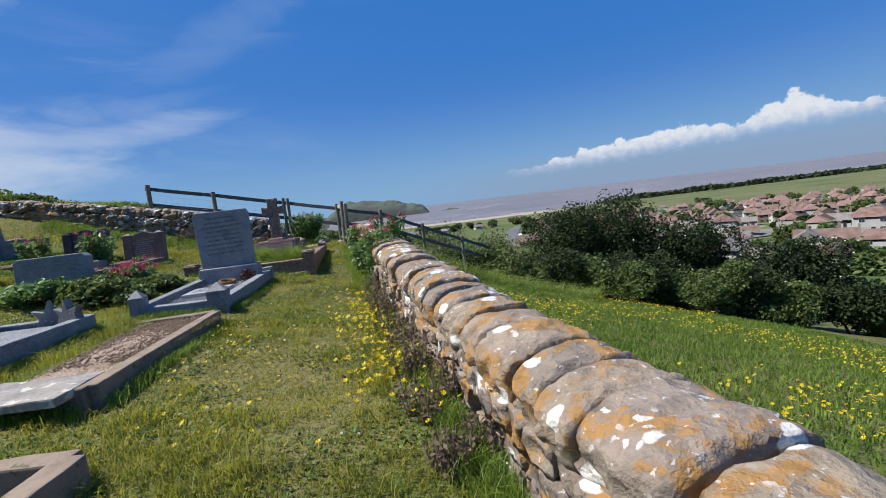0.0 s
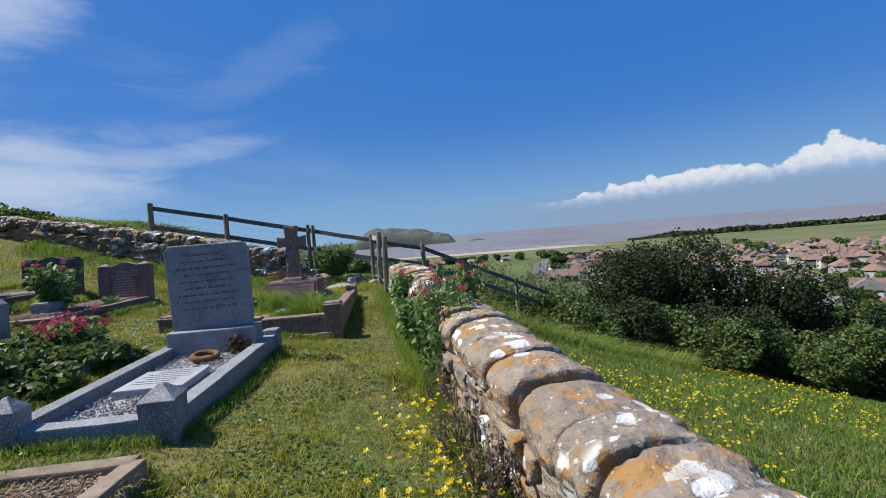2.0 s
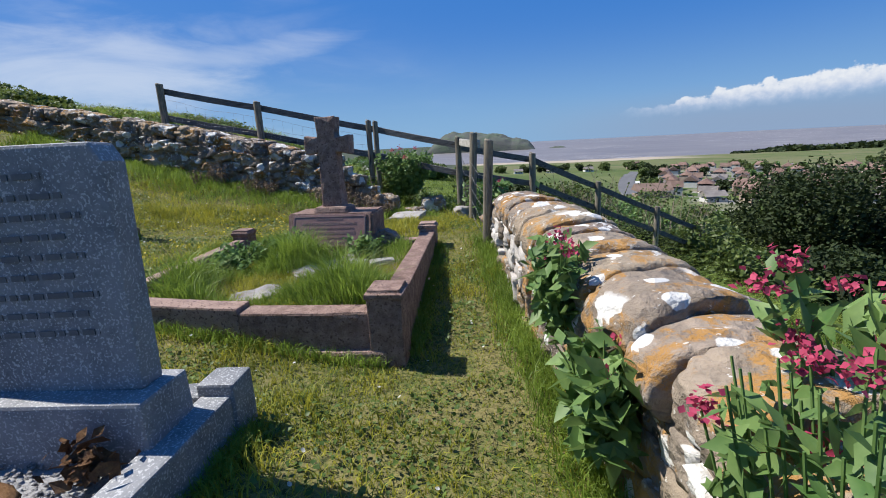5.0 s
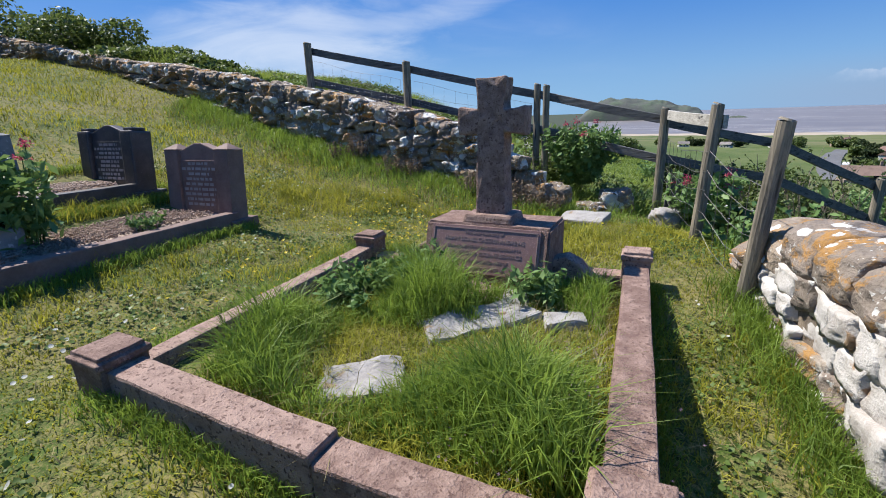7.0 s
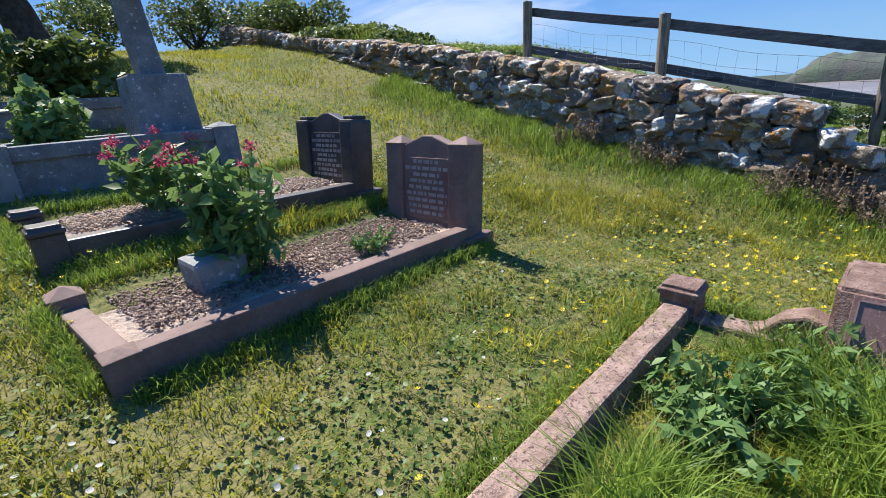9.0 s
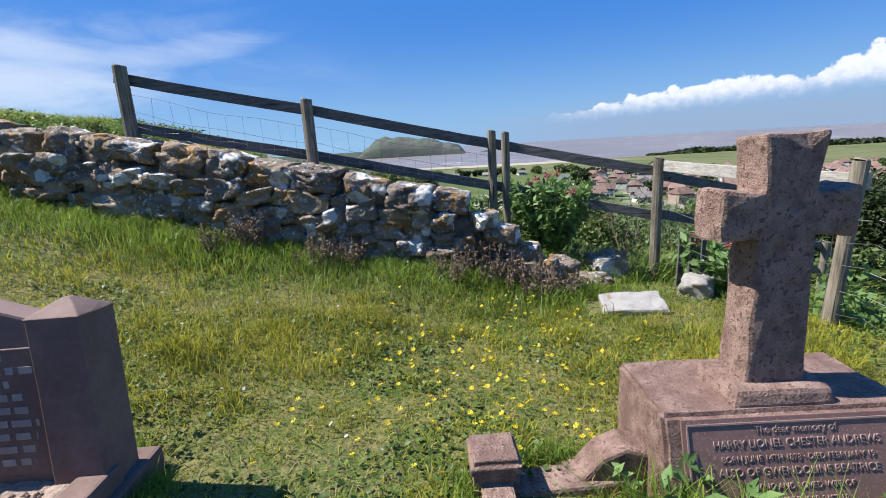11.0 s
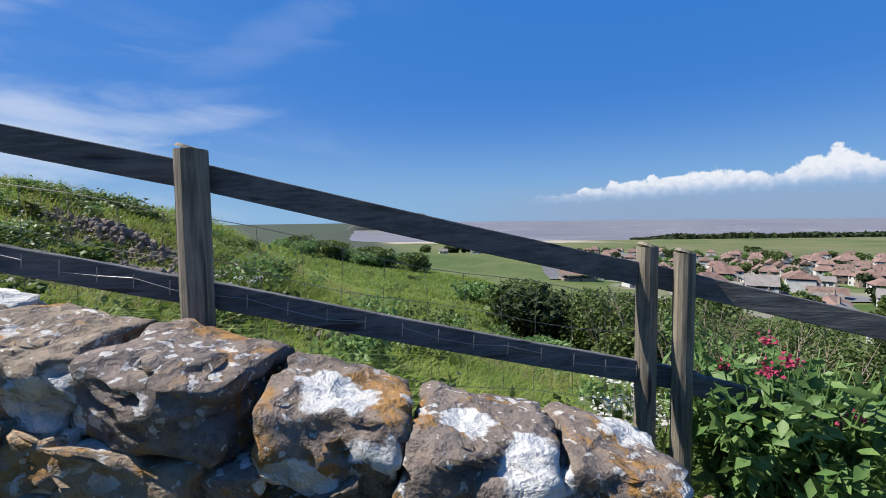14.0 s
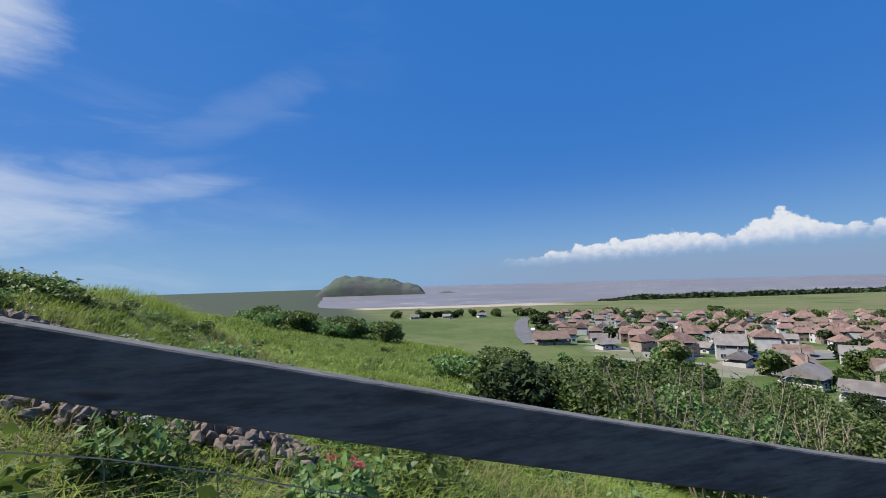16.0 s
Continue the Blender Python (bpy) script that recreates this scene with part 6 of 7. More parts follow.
for i, (x, y, h, r) in enumerate(DRY_PLACES):
    for k in range(3):
        one = weed("dry_weeds", h * (1.0, 0.8, 0.65)[k], r * 0.8, 460, 0.019, M_LEAF_DULL, "dry brown weeds at the wall's foot", 700 + 3 * i + k, 0, "dry weeds along the walls")
        wx, wy = x + 0.16 * math.sin(i * 2.3 + k * 2.1), y + 0.10 * math.cos(i * 1.7 + k * 2.1)
        one.matrix_world = pose(wx, wy, land1(wx, wy), 0, 0, 40 * k)
WEEDS = [weed("nettles", 0.42, 0.36, 460, 0.055, M_LEAF_MID, "dark green nettles in the long grass", 501),
         weed("brambles", 0.30, 0.65, 500, 0.06, M_LEAF_MID, "low green bramble clump in the long grass", 502),
         weed("docks", 0.35, 0.35, 360, 0.08, M_LEAF_CLOVER, "broad-leaved docks in the long grass", 503),
         weed("cow_parsley", 0.75, 0.35, 260, 0.045, M_LEAF_CLOVER, "cow parsley with flat white heads", 504, 12),
         weed("pale_weeds", 0.45, 0.40, 520, 0.05, M_LEAF_BRIGHT, "pale green leafy weeds on the hillside", 505)]
placed = [(-2.98, 12.78, 3), (-2.75, 12.95, 3), (-3.15, 12.62, 3), (-2.0, 12.9, 0), (-0.9, 12.7, 0), (-8.9, 16.5, 3), (-9.6, 16.9, 3), (-8.2, 17.6, 3), (-6.4, 15.2, 3), (-6.1, 15.6, 4)]
wr = random.Random(61)
placed += [(wr.uniform(-8.5, -1.8), wr.uniform(12.55, 13.3), wr.choice((0, 1, 2, 0))) for _ in range(15)]
placed += [(wr.uniform(-0.9, 0.6), wr.uniform(10.2, 12.2), wr.choice((2, 4, 0))) for _ in range(9)]
placed += [(wr.uniform(-12.0, -6.5), wr.uniform(14, 20), wr.choice((1, 1, 2, 4, 4, 2))) for _ in range(46)]
placed += [(wr.uniform(-6.5, 3.5), wr.uniform(13.5, 26), wr.choice((0, 1, 4, 2, 4, 2))) for _ in range(60)]
placed += [(wr.uniform(-14.0, -8.0), wr.uniform(15.0, 21.0), wr.choice((1, 1, 0, 4, 2))) for _ in range(44)]
placed += [(wr.uniform(-13, 2), wr.uniform(22, 46), wr.choice((1, 1, 0, 4))) for _ in range(40)]
first_use = set()
for x, y, k in placed:
    if math.hypot(x + 6.1, y - 16.0) < 0.8 or math.hypot(x + 7.3, y - 15.7) < 0.7 or math.hypot(x + 9.0, y - 17.1) < 0.9:
        continue
    m = pose(x, y, land1(x, y) - 0.02, 0, 0, wr.uniform(0, 360))
    if x < -8.0:
        m = m @ Matrix.Diagonal((0.8, 0.8, 0.55, 1))
    if k in first_use:
        copy_thing(WEEDS[k], m)
    else:
        WEEDS[k].matrix_world = m
        first_use.add(k)


def big_tree(x, y, seed):
    rng = np.random.default_rng(seed)
    ob = thing("tree", x, y, land1(x, y) - 0.1, "dark wind-bent tree with a spreading crown", "tree")
    part("trunk", pole((0, 0, 0), (0.1, -0.25, 1.0), 0.34, 0.24, 10, 5, 0.25, 1), M_BARK, ob)
    limbs = [pole((0.1, -0.25, 0.9), (e[0], e[1], e[2] - 1.5), 0.16, 0.05, 7, 4, 0.3, i) for i, e in enumerate(((0.9, -2.2, 3.2), (-1.2, -1.8, 3.8), (0.6, 0.9, 3.6), (-0.4, -3.6, 3.4), (0.4, -0.6, 4.6), (1.4, -4.0, 3.3)))]
    part("limbs", merged(*limbs), M_BARK, ob)
    blobs = [(0.6, -2.4, 3.7, 1.5, 0.8), (-1.0, -1.4, 4.2, 1.5, 0.9), (0.5, 0.8, 4.0, 1.2, 0.9), (-0.3, -4.2, 3.7, 1.5, 0.8), (0.3, -0.6, 5.0, 1.7, 0.9), (1.3, -4.6, 3.6, 1.3, 0.7), (0.2, -3.0, 4.7, 1.6, 0.8), (0.2, -6.2, 3.7, 1.3, 0.7), (1.0, -7.6, 3.7, 1.2, 0.6)]
    part("crown", leaf_mesh("crown", blob_points(rng, 26000, [(b[0], b[1], b[2] - 1.95, b[3], b[4] * 0.9) for b in blobs]), 0.10, M_LEAF_DARK, rng), M_LEAF_DARK, ob)


big_tree(-13.9, 7.1, 9)


# ---- village ----
def house(kind, w, d, h, ridge, walls, roof, label, panes=True):
    ob = thing("house", 0, 0, 0, label, "house", group="village houses")
    part("wall", box(w, d, h, 0, 0, -2.0, 0.0), walls, ob).scale = (1, 1, (h + 2.0) / h)
    o, e = 0.35, 0.12
    bm = bmesh.new()
    hip = 2.2 if kind == "hip" else 0.0
    pts = [(-w / 2 - o, -d / 2 - o, h - e), (w / 2 + o, -d / 2 - o, h - e), (w / 2 + o, d / 2 + o, h - e), (-w / 2 - o, d / 2 + o, h - e), (-w / 2 - o + hip, 0, h + ridge), (w / 2 + o - hip, 0, h + ridge)]
    v = [bm.verts.new(p) for p in pts]
    for f in ((0, 1, 5, 4), (2, 3, 4, 5), (1, 2, 5), (3, 0, 4), (3, 2, 1, 0)):
        bm.faces.new([v[i] for i in f])
    bmesh.ops.recalc_face_normals(bm, faces=bm.faces[:])
    r = part("roof", bm, roof, ob)
    part("chimney", merged(box(0.7, 0.5, ridge + 1.2, w * 0.22, 0.1, h, 0.02), box(0.24, 0.24, 0.35, w * 0.22 - 0.15, 0.1, h + ridge + 1.15, 0.04), box(0.24, 0.24, 0.35, w * 0.22 + 0.18, 0.1, h + ridge + 1.15, 0.04)), M_RENDER_TAN, r)
    frame_me = bm_mesh("window", box(1.5, 0.10, 1.2, 0, 0, 0, 0.02), M_RENDER_WHITE if panes else M_GLASS_FAR)
    pane_me = bm_mesh("pane", box(0.62, 0.04, 1.0, 0, 0, 0, 0.01), M_GLASS_FAR)
    storeys = (0.9, 3.5) if h > 4 else (0.9,)
    for side in (-1, 1):
        for z in storeys:
            for x in (-w * 0.28, w * 0.28):
                f = new("window", frame_me)
                f.parent = ob
                f.matrix_basis = pose(x, side * d / 2, z)
                for px in (-0.34, 0.34) if panes else ():
                    p = new("pane", pane_me)
                    p.parent = f
                    p.matrix_basis = pose(px, side * 0.045, 0.1)
    part("door", box(0.95, 0.10, 2.05, 0.2, -d / 2, 0, 0.02), M_GLASS_FAR, ob, "dark front door")
    return ob


TYPES = [house("gable", 9.0, 7.5, 3.0, 2.2, M_RENDER_WHITE, M_ROOF_GREY, "white rendered bungalow with grey tiled gable roof"),
         house("hip", 8.5, 8.0, 5.2, 2.6, M_RENDER_WHITE, M_ROOF_RED, "white house with hipped red tiled roof"),
         house("gable", 13.0, 7.5, 2.7, 2.6, M_RENDER_TAN, M_ROOF_BROWN, "long brick bungalow with brown tiled roof"),
         house("hip", 9.0, 8.0, 5.0, 2.7, M_RENDER_TAN, M_ROOF_RED, "brick house with hipped red tiled roof"),
         house("gable", 8.0, 8.0, 4.8, 2.9, M_RENDER_WHITE, M_ROOF_GREY, "white house with grey tiled gable roof")]
SHAPES = [(9.0, 7.5, 3.0, 2.2), (8.5, 8.0, 5.2, 2.6), (13.0, 7.5, 2.7, 2.6), (9.0, 8.0, 5.0, 2.7), (8.0, 8.0, 4.8, 2.9)]
FAR_TYPES = [house("gable", *SHAPES[0], M_RENDER_WHITE, M_ROOF_GREY, "distant white bungalow with grey gable roof", False),
             house("hip", *SHAPES[1], M_RENDER_WHITE, M_ROOF_RED, "distant white house with hipped red roof", False),
             house("gable", *SHAPES[2], M_RENDER_TAN, M_ROOF_BROWN, "distant long brick bungalow with brown roof", False),
             house("hip", *SHAPES[3], M_RENDER_TAN, M_ROOF_RED, "distant brick house with hipped red roof", False),
             house("gable", *SHAPES[4], M_RENDER_WHITE, M_ROOF_BROWN, "distant white house with brown gable roof", False)]
used = set()
HOUSE_SIZE = Matrix.Diagonal((0.76, 0.76, 0.76, 1))


def place_house(t, x, y, rz, far=False):
    m = pose(x, y, land1(x, y) - 0.1, 0, 0, rz) @ HOUSE_SIZE
    kinds_ = FAR_TYPES if far else TYPES
    if (t, far) in used:
        copy_thing(kinds_[t], m)
    else:
        kinds_[t].matrix_world = m
        used.add((t, far))


# the nearest row, then streets behind it
for t, x, y, rz in ((0, 55, 82, 35), (2, 79, 88, -38), (2, 70, 102, 50), (0, 92, 96, -40), (3, 57, 122, 20), (0, 68, 130, -60), (2, 84, 120, -35), (1, 104, 104, -40), (0, 45, 136, 8), (2, 33, 150, 4), (3, 64, 94, 30), (1, 49, 108, -50), (3, 54, 134, 15), (4, 66, 116, -30), (1, 78, 76, -40), (3, 74, 146, -20), (1, 88, 134, 60), (3, 60, 150, -20), (0, 112, 120, -40), (1, 102, 88, 40), (0, 53, 70, -50), (2, 66, 72, 40), (0, 88, 82, -45), (4, 72, 84, 45), (0, 96, 76, 50), (2, 112, 92, -40), (0, 80, 98, 45), (4, 86, 106, -40), (0, 62, 108, 40), (1, 98, 112, 45), (0, 76, 110, -35), (4, 116, 106, 50)):
    place_house(t, x, y, rz, math.hypot(x, y) > 150)
rr = random.Random(5)
ROWS = ((42, 158, 8.4, -2.2, 9, (3, 2, 3, 4)), (44, 171, 8.4, -2.6, 11, (3, 1, 3)), (46, 184, 8.6, -3.0, 13, (3, 1, 3)), (48, 198, 8.8, -3.2, 14, (3, 4, 1)), (52, 213, 9, -3.5, 15, (3, 1, 4, 1)),
        (57, 230, 9.3, -3.6, 16, (3, 1)), (63, 248, 9.6, -4.2, 17, (3, 3, 1)), (72, 268, 10, -5, 17, (3, 1)), (82, 290, 10.5, -5.4, 17, (3, 1)),
        (92, 134, 8.8, -5.4, 9, (0, 1, 4, 0)), (112, 142, 9.2, -6.2, 9, (1, 4, 0, 1)), (122, 156, 9.6, -7, 10, (1, 0, 4)))
for x0, y0, dx, dy, count, kinds in ROWS:
    for i in range(count):
        t = kinds[i % len(kinds)] if rr.random() < 0.5 else rr.choice((0, 0, 1, 3, 4, 4))
        place_house(t, x0 + dx * i + rr.uniform(-1.8, 1.8), y0 + dy * i + rr.uniform(-2.5, 2.5), rr.choice((-20, 70, -25, 65)) + rr.uniform(-8, 8), True)
for x, y, rz in ((-12, 290, 10), (8, 296, -20), (30, 300, 15), (58, 318, 0), (64, 330, 30)):
    place_house(3 if x > 50 else 0, x, y, rz, True)

road = []
for i in range(31):
    t = i / 30
    road.append((28 + 12 * t + 14 * t * t, 150 + 130 * t))
rc, rf = [], []
for i, (x, y) in enumerate(road):
    for s in (-3.2, 3.2):
        rc.append((x + s, y, land1(x + s, y) + 0.3))
rf = [(2 * i, 2 * i + 1, 2 * i + 3, 2 * i + 2) for i in range(30)]
tagged(new("road", mesh_from("road", rc, rf, M_ASPHALT)), "grey asphalt road at the village's edge", "road", kind="structure")
rc = []
for i in range(21):
    t = i / 20
    x, y = 66 + 34 * t, 116 + 10 * math.sin(t * 2) - 12 * t
    for s in (-4, 4):
        rc.append((x + s * 0.4, y + s, land1(x + s * 0.4, y + s) + 0.3))
tagged(new("road_1", mesh_from("road_1", rc, [(2 * i, 2 * i + 1, 2 * i + 3, 2 * i + 2) for i in range(20)], M_ASPHALT)), "grey asphalt street between bungalows", "road", kind="structure")


def car(x, y, rz, paint, label):
    ob = thing("car", x, y, land1(x, y) + 0.3, label, "car", rz, "parked cars")
    body = prism([(-2.1, 0.35), (2.1, 0.35), (2.1, 0.75), (1.3, 0.9), (0.7, 1.42), (-1.2, 1.45), (-1.9, 0.95), (-2.1, 0.9)], 1.7, -0.85, 0.08)
    part("body", body, paint, ob)
    part("side_window", prism([(-1.2, 0.95), (1.0, 0.95), (0.62, 1.34), (-1.1, 1.37)], 1.74, -0.87, 0.02), M_GLASS_FAR, ob)
    for wx in (-1.3, 1.3):
        for wy in (-0.8, 0.8):
            part("wheel", pole((wx, wy - 0.1, 0.33), (wx, wy + 0.1, 0.33), 0.33, 0.33, 14, 1), M_TYRE, ob)


for x, y, rz, w in ((82, 116, 30, 1), (74, 121, 10, 0), (90, 108, -20, 1), (96, 102, 40, 1), (70, 113, 60, 0), (37, 190, 75, 1), (101, 112, 20, 1)):
    car(x, y, rz, M_CAR_WHITE if w else M_CAR_DARK, "white parked car in the village street" if w else "dark parked car in the village street")

VT = [shrub("garden_tree", 60, 95, 5.0, 3.2, 800, 0.58, M_LEAF_MID, "green garden tree among the houses", "tree", 400, 9, 5, group="garden trees"),
      shrub("garden_tree", 88, 110, 4.2, 3.4, 800, 0.58, M_LEAF_DARK, "dark garden tree among the houses", "tree", 401, 9, 5, group="garden trees"),
      shrub("garden_tree", 47, 112, 3.6, 3.0, 800, 0.50, M_LEAF_BRIGHT, "bright green garden bush among the houses", "tree", 402, 8, 5, group="garden trees")]
for i in range(120):
    x = rr.uniform(36, 200)
    y = rr.uniform(90, 300)
    if y < 60 + 0.0 * x or x < 20 + (y - 90) * 0.18:
        continue
    copy_thing(VT[i % 3], pose(x, y, land1(x, y) - 0.2, 0, 0, rr.uniform(0, 360)))
for i in range(26):
    x, y = rr.uniform(-26, 70), rr.uniform(300, 332)
    copy_thing(VT[i % 2], pose(x, y, land1(x, y) - 0.2, 0, 0, rr.uniform(0, 360)))
for i in range(40):
    x, y = 20 + rr.uniform(0, 110), 0
    y = 45 + rr.uniform(0, 34) + max(0, (60 - x)) * 1.1
    copy_thing(VT[2 * (i % 2)], pose(x, y, land1(x, y) - 1.9, 0, 0, rr.uniform(0, 360)))

# far wood along the dunes
rng = np.random.default_rng(77)
k = 16000
t = rng.uniform(0, 1, k)
wx, wy = 230 + 1300 * t, 620 + 150 * t + rng.normal(0, 1, k) * (10 + 12 * t)
wz = land(wx, wy) + rng.uniform(0, 1, k) * (4.5 + 2 * np.sin(t * 40) ** 2 + 2 * t) * smooth(t, 0, 0.06)
tagged(new("far_wood", leaf_mesh("far_wood", np.stack([wx, wy, wz], 1), 4.5, M_LEAF_DARK, rng)), "dark belt of distant pine wood along the dunes", "wood", kind="stuff")


# ---- rubble on the slope, grass and flowers ----
rng = np.random.default_rng(31)
RUB = []
for cx_, cy_, n_, sp in ((-6.1, 16.0, 300, 0.42), (-7.3, 15.7, 160, 0.36), (-9.0, 17.1, 240, 0.6)):
    for i in range(n_):
        x, y = cx_ + rng.normal() * sp * 0.9, cy_ + rng.normal() * sp * 0.55
        RUB.append((x, y))
bm_all = []
for i, (x, y) in enumerate(RUB):
    s = rng.uniform(0.04, 0.11)
    b = bmesh.new()
    bmesh.ops.create_icosphere(b, subdivisions=1, radius=1)
    for v in b.verts:
        v.co += noise.noise_vector(v.co * 2 + Vector((i, 0, 0))) * 0.35
    bmesh.ops.transform(b, matrix=pose(x, y, land1(x, y) + s * 0.3 + 0.22 * math.exp(-min(math.hypot(x - c[0], (y - c[1]) * 1.5) for c in ((-6.1, 16.0), (-7.3, 15.7), (-9.0, 17.1))) ** 2 / 0.35), rng.uniform(0, 90), rng.uniform(0, 90), rng.uniform(0, 360)) @ Matrix.Diagonal((s, s * 0.7, s * 0.5, 1)), verts=b.verts[:])
    bm_all.append(b)
tagged(new("rubble_heap", bm_mesh("rubble_heap", merged(*bm_all), simple("broken_grey_stone", (0.075, 0.053, 0.04), (0.25, 0.195, 0.155), 9, 0.9, 0.6, 0.02))), "heap of broken grey stones in the long grass", "rubble", kind="stuff")

GRAVES = [((-2.12, 3.82), (-1.30, 4.02), (-1.52, 6.18), (-2.40, 5.98)), ((-5.22, 6.50), (-4.46, 6.62), (-4.62, 8.76), (-5.40, 8.64)),
          ((-6.36, 6.42), (-5.66, 6.50), (-5.68, 8.56), (-6.46, 8.48)), ((-1.62, 1.45), (-0.96, 1.48), (-1.14, 3.52), (-1.66, 3.45)),
          ((-3.15, 2.05), (-2.28, 2.15), (-2.32, 3.35), (-3.2, 3.3)), ((-7.7, 6.2), (-6.8, 6.2), (-6.8, 8.1), (-7.7, 8.1)), ((-9.0, 6.1), (-8.2, 6.1), (-8.2, 7.75), (-9.0, 7.75)),
          ((-2.42, 10.8), (-1.9, 10.76), (-1.88, 11.15), (-2.4, 11.18)), ((-2.75, 8.75), (-1.75, 8.8), (-1.78, 9.26), (-2.78, 9.22))]


def inside(x, y, quad):
    keep = np.ones(len(x), bool)
    for (ax, ay), (bx, by) in zip(quad, quad[1:] + quad[:1]):
        keep &= (bx - ax) * (y - ay) - (by - ay) * (x - ax) > 0
    return keep


def clear(x, y):
    ok = np.ones(len(x), bool)
    for q in GRAVES:
        ok &= ~inside(x, y, q)
    d = wall_offset(x, y)
    ok &= ~((d > 0.02) & (d < 0.5) & (y < 9.5))
    ok &= ~((y > 11.42) & (y < 11.8) & (x < -2.7))
    return ok


def scatter(n, x0, x1, y0, y1, keep=None, seed=0):
    g = np.random.default_rng(seed)
    x, y = g.uniform(x0, x1, n), g.uniform(y0, y1, n)
    ok = clear(x, y)
    if keep is not None:
        ok &= keep(x, y)
    return x[ok], y[ok]


def inner(x, y):
    return (wall_offset(x, y) < 0.1) & (y < 11.5)


def patchy(x, y, s=1.0, ph=0.0):
    return 0.5 + 0.25 * np.sin(x * 2.1 * s + ph + 1.3 * np.sin(y * 1.7 * s)) + 0.25 * np.sin(y * 2.6 * s - ph + 1.1 * np.sin(x * 2.3 * s))


PLOT = ((-3.12, 6.90), (-1.06, 7.03), (-1.32, 9.16), (-3.27, 8.87))
def dryness(x, y):
    """Where the turf is worn and straw-coloured: a trodden line and loose patches."""
    trod = np.exp(-((x - 0.72 + 0.17 * y) / 0.36) ** 2) * (y < 8)
    patch = smooth(patchy(x, y, 0.8, 2.0) + 0.3 * (patchy(x, y, 3.1, 1.0) - 0.5), 0.55, 0.85)
    return np.clip(0.6 * trod * (0.3 + patchy(x, y, 2.7, 0.3)) + (0.12 + 0.42 * smooth(y, 4, 7)) * patch + 0.2 * smooth(y, 4, 7) * patchy(x, y, 5.0, 0.6) + 0.04, 0, 0.85)


def clumps(x, y):
    return np.clip(0.6 * patchy(x, y, 1.0) + 0.6 * patchy(x, y, 4.3, 0.4) * patchy(x, y, 6.7, 2.2), 0, 1)


x, y = scatter(430000, -6.6, 2.0, -0.9, 11.5, lambda x, y: inner(x, y) & ~inside(x, y, PLOT), 1)
ok = np.random.default_rng(17).uniform(0, 1, len(x)) > dryness(x, y)
x, y = x[ok], y[ok]
blades("lawn_grass", x, y, land(x, y), 0.026 + 0.15 * clumps(x, y) ** 2.1, 0.006, 1.2, M_BLADE, "short sunlit churchyard grass", "grass")
x, y = scatter(150000, -16, 2.8, -7.0, 11.5, lambda x, y: inner(x, y) & ((x < -6.6) | (y < -0.9)), 2)
blades("hill_lawn", x, y, land(x, y), 0.03 + 0.10 * clumps(x, y), 0.012, 1.0, M_BLADE, "grass on the upper churchyard", "grass")
x, y = scatter(200000, -6.6, 2.0, -0.9, 11.5, lambda x, y: inner(x, y) & ~inside(x, y, PLOT), 3)
ok = np.random.default_rng(18).uniform(0, 1, len(x)) < dryness(x, y) * 0.75
x, y = x[ok], y[ok]
blades("dry_grass", x, y, land(x, y), np.full(len(x), 0.045), 0.0045, 2.4, M_BLADE_DRY, "dry straw-coloured mown grass", "grass")
x, y = scatter(80000, -6.6, 2.0, -0.9, 11.5, lambda x, y: inner(x, y) & ~inside(x, y, PLOT) & (patchy(x, y, 1.9, 4.0) > 0.52), 13)
pts = np.stack([x, y, land(x, y) + np.random.default_rng(19).uniform(0.01, 0.045, len(x))], 1)
tagged(new("clover", leaf_mesh("clover", pts, 0.024, M_LEAF_CLOVER, np.random.default_rng(20), 1.2, 1.1)), "low clover and weeds among the grass", "clover", kind="stuff")
g_ = np.random.default_rng(71)
x, y = g_.uniform(-1.75, -1.0, 2600), g_.uniform(1.9, 3.4, 2600)
blades("grave_dry_grass", x, y, np.full(len(x), 1.22) + 0 * x, np.full(len(x), 0.06), 0.005, 2.2, M_BLADE_DRY, "dry grass over the chippings", "grass")
# long grass in the plot, along walls and kerbs
def off_slabs(x, y):
    ok = np.ones(len(x), bool)
    for sx, sy, r in ((-2.2, 7.43, 0.15), (-2.1, 8.06, 0.11), (-1.92, 8.30, 0.13), (-2.22, 8.54, 0.14), (-1.90, 8.54, 0.10), (-1.58, 8.40, 0.08)):
        ok &= np.hypot(x - sx, y - sy) > r
    return ok


g_ = np.random.default_rng(5)
BED = ((-2.90, 7.10), (-1.20, 7.20), (-1.46, 8.98), (-3.02, 8.72))
x, y = scatter(30000, -3.3, -1.0, 6.9, 9.2, lambda x, y: inside(x, y, PLOT) & off_slabs(x, y), 35)
blades("plot_short_grass", x, y, np.full(len(x), 1.29), 0.05 + 0.07 * clumps(x, y), 0.005, 1.3, M_BLADE, "short grass and moss in the plot", "grass")
x, y = scatter(38000, -3.3, -1.0, 6.9, 9.2, lambda x, y: inside(x, y, BED) & off_slabs(x, y) & (patchy(x, y, 2.1, 0.7) > 0.45), 5)
blades("plot_grass", x, y, np.full(len(x), 1.30) + 0 * x, 0.06 + 0.34 * patchy(x, y, 2.1, 0.7) ** 3, 0.006, 0.9, M_BLADE_LONG, "long green grass overgrowing the plot", "grass")
x, y = scatter(3000, -3.3, -1.0, 6.9, 9.2, lambda x, y: inside(x, y, PLOT) & (patchy(x, y, 1.4, 0.7) < 0.45), 6)
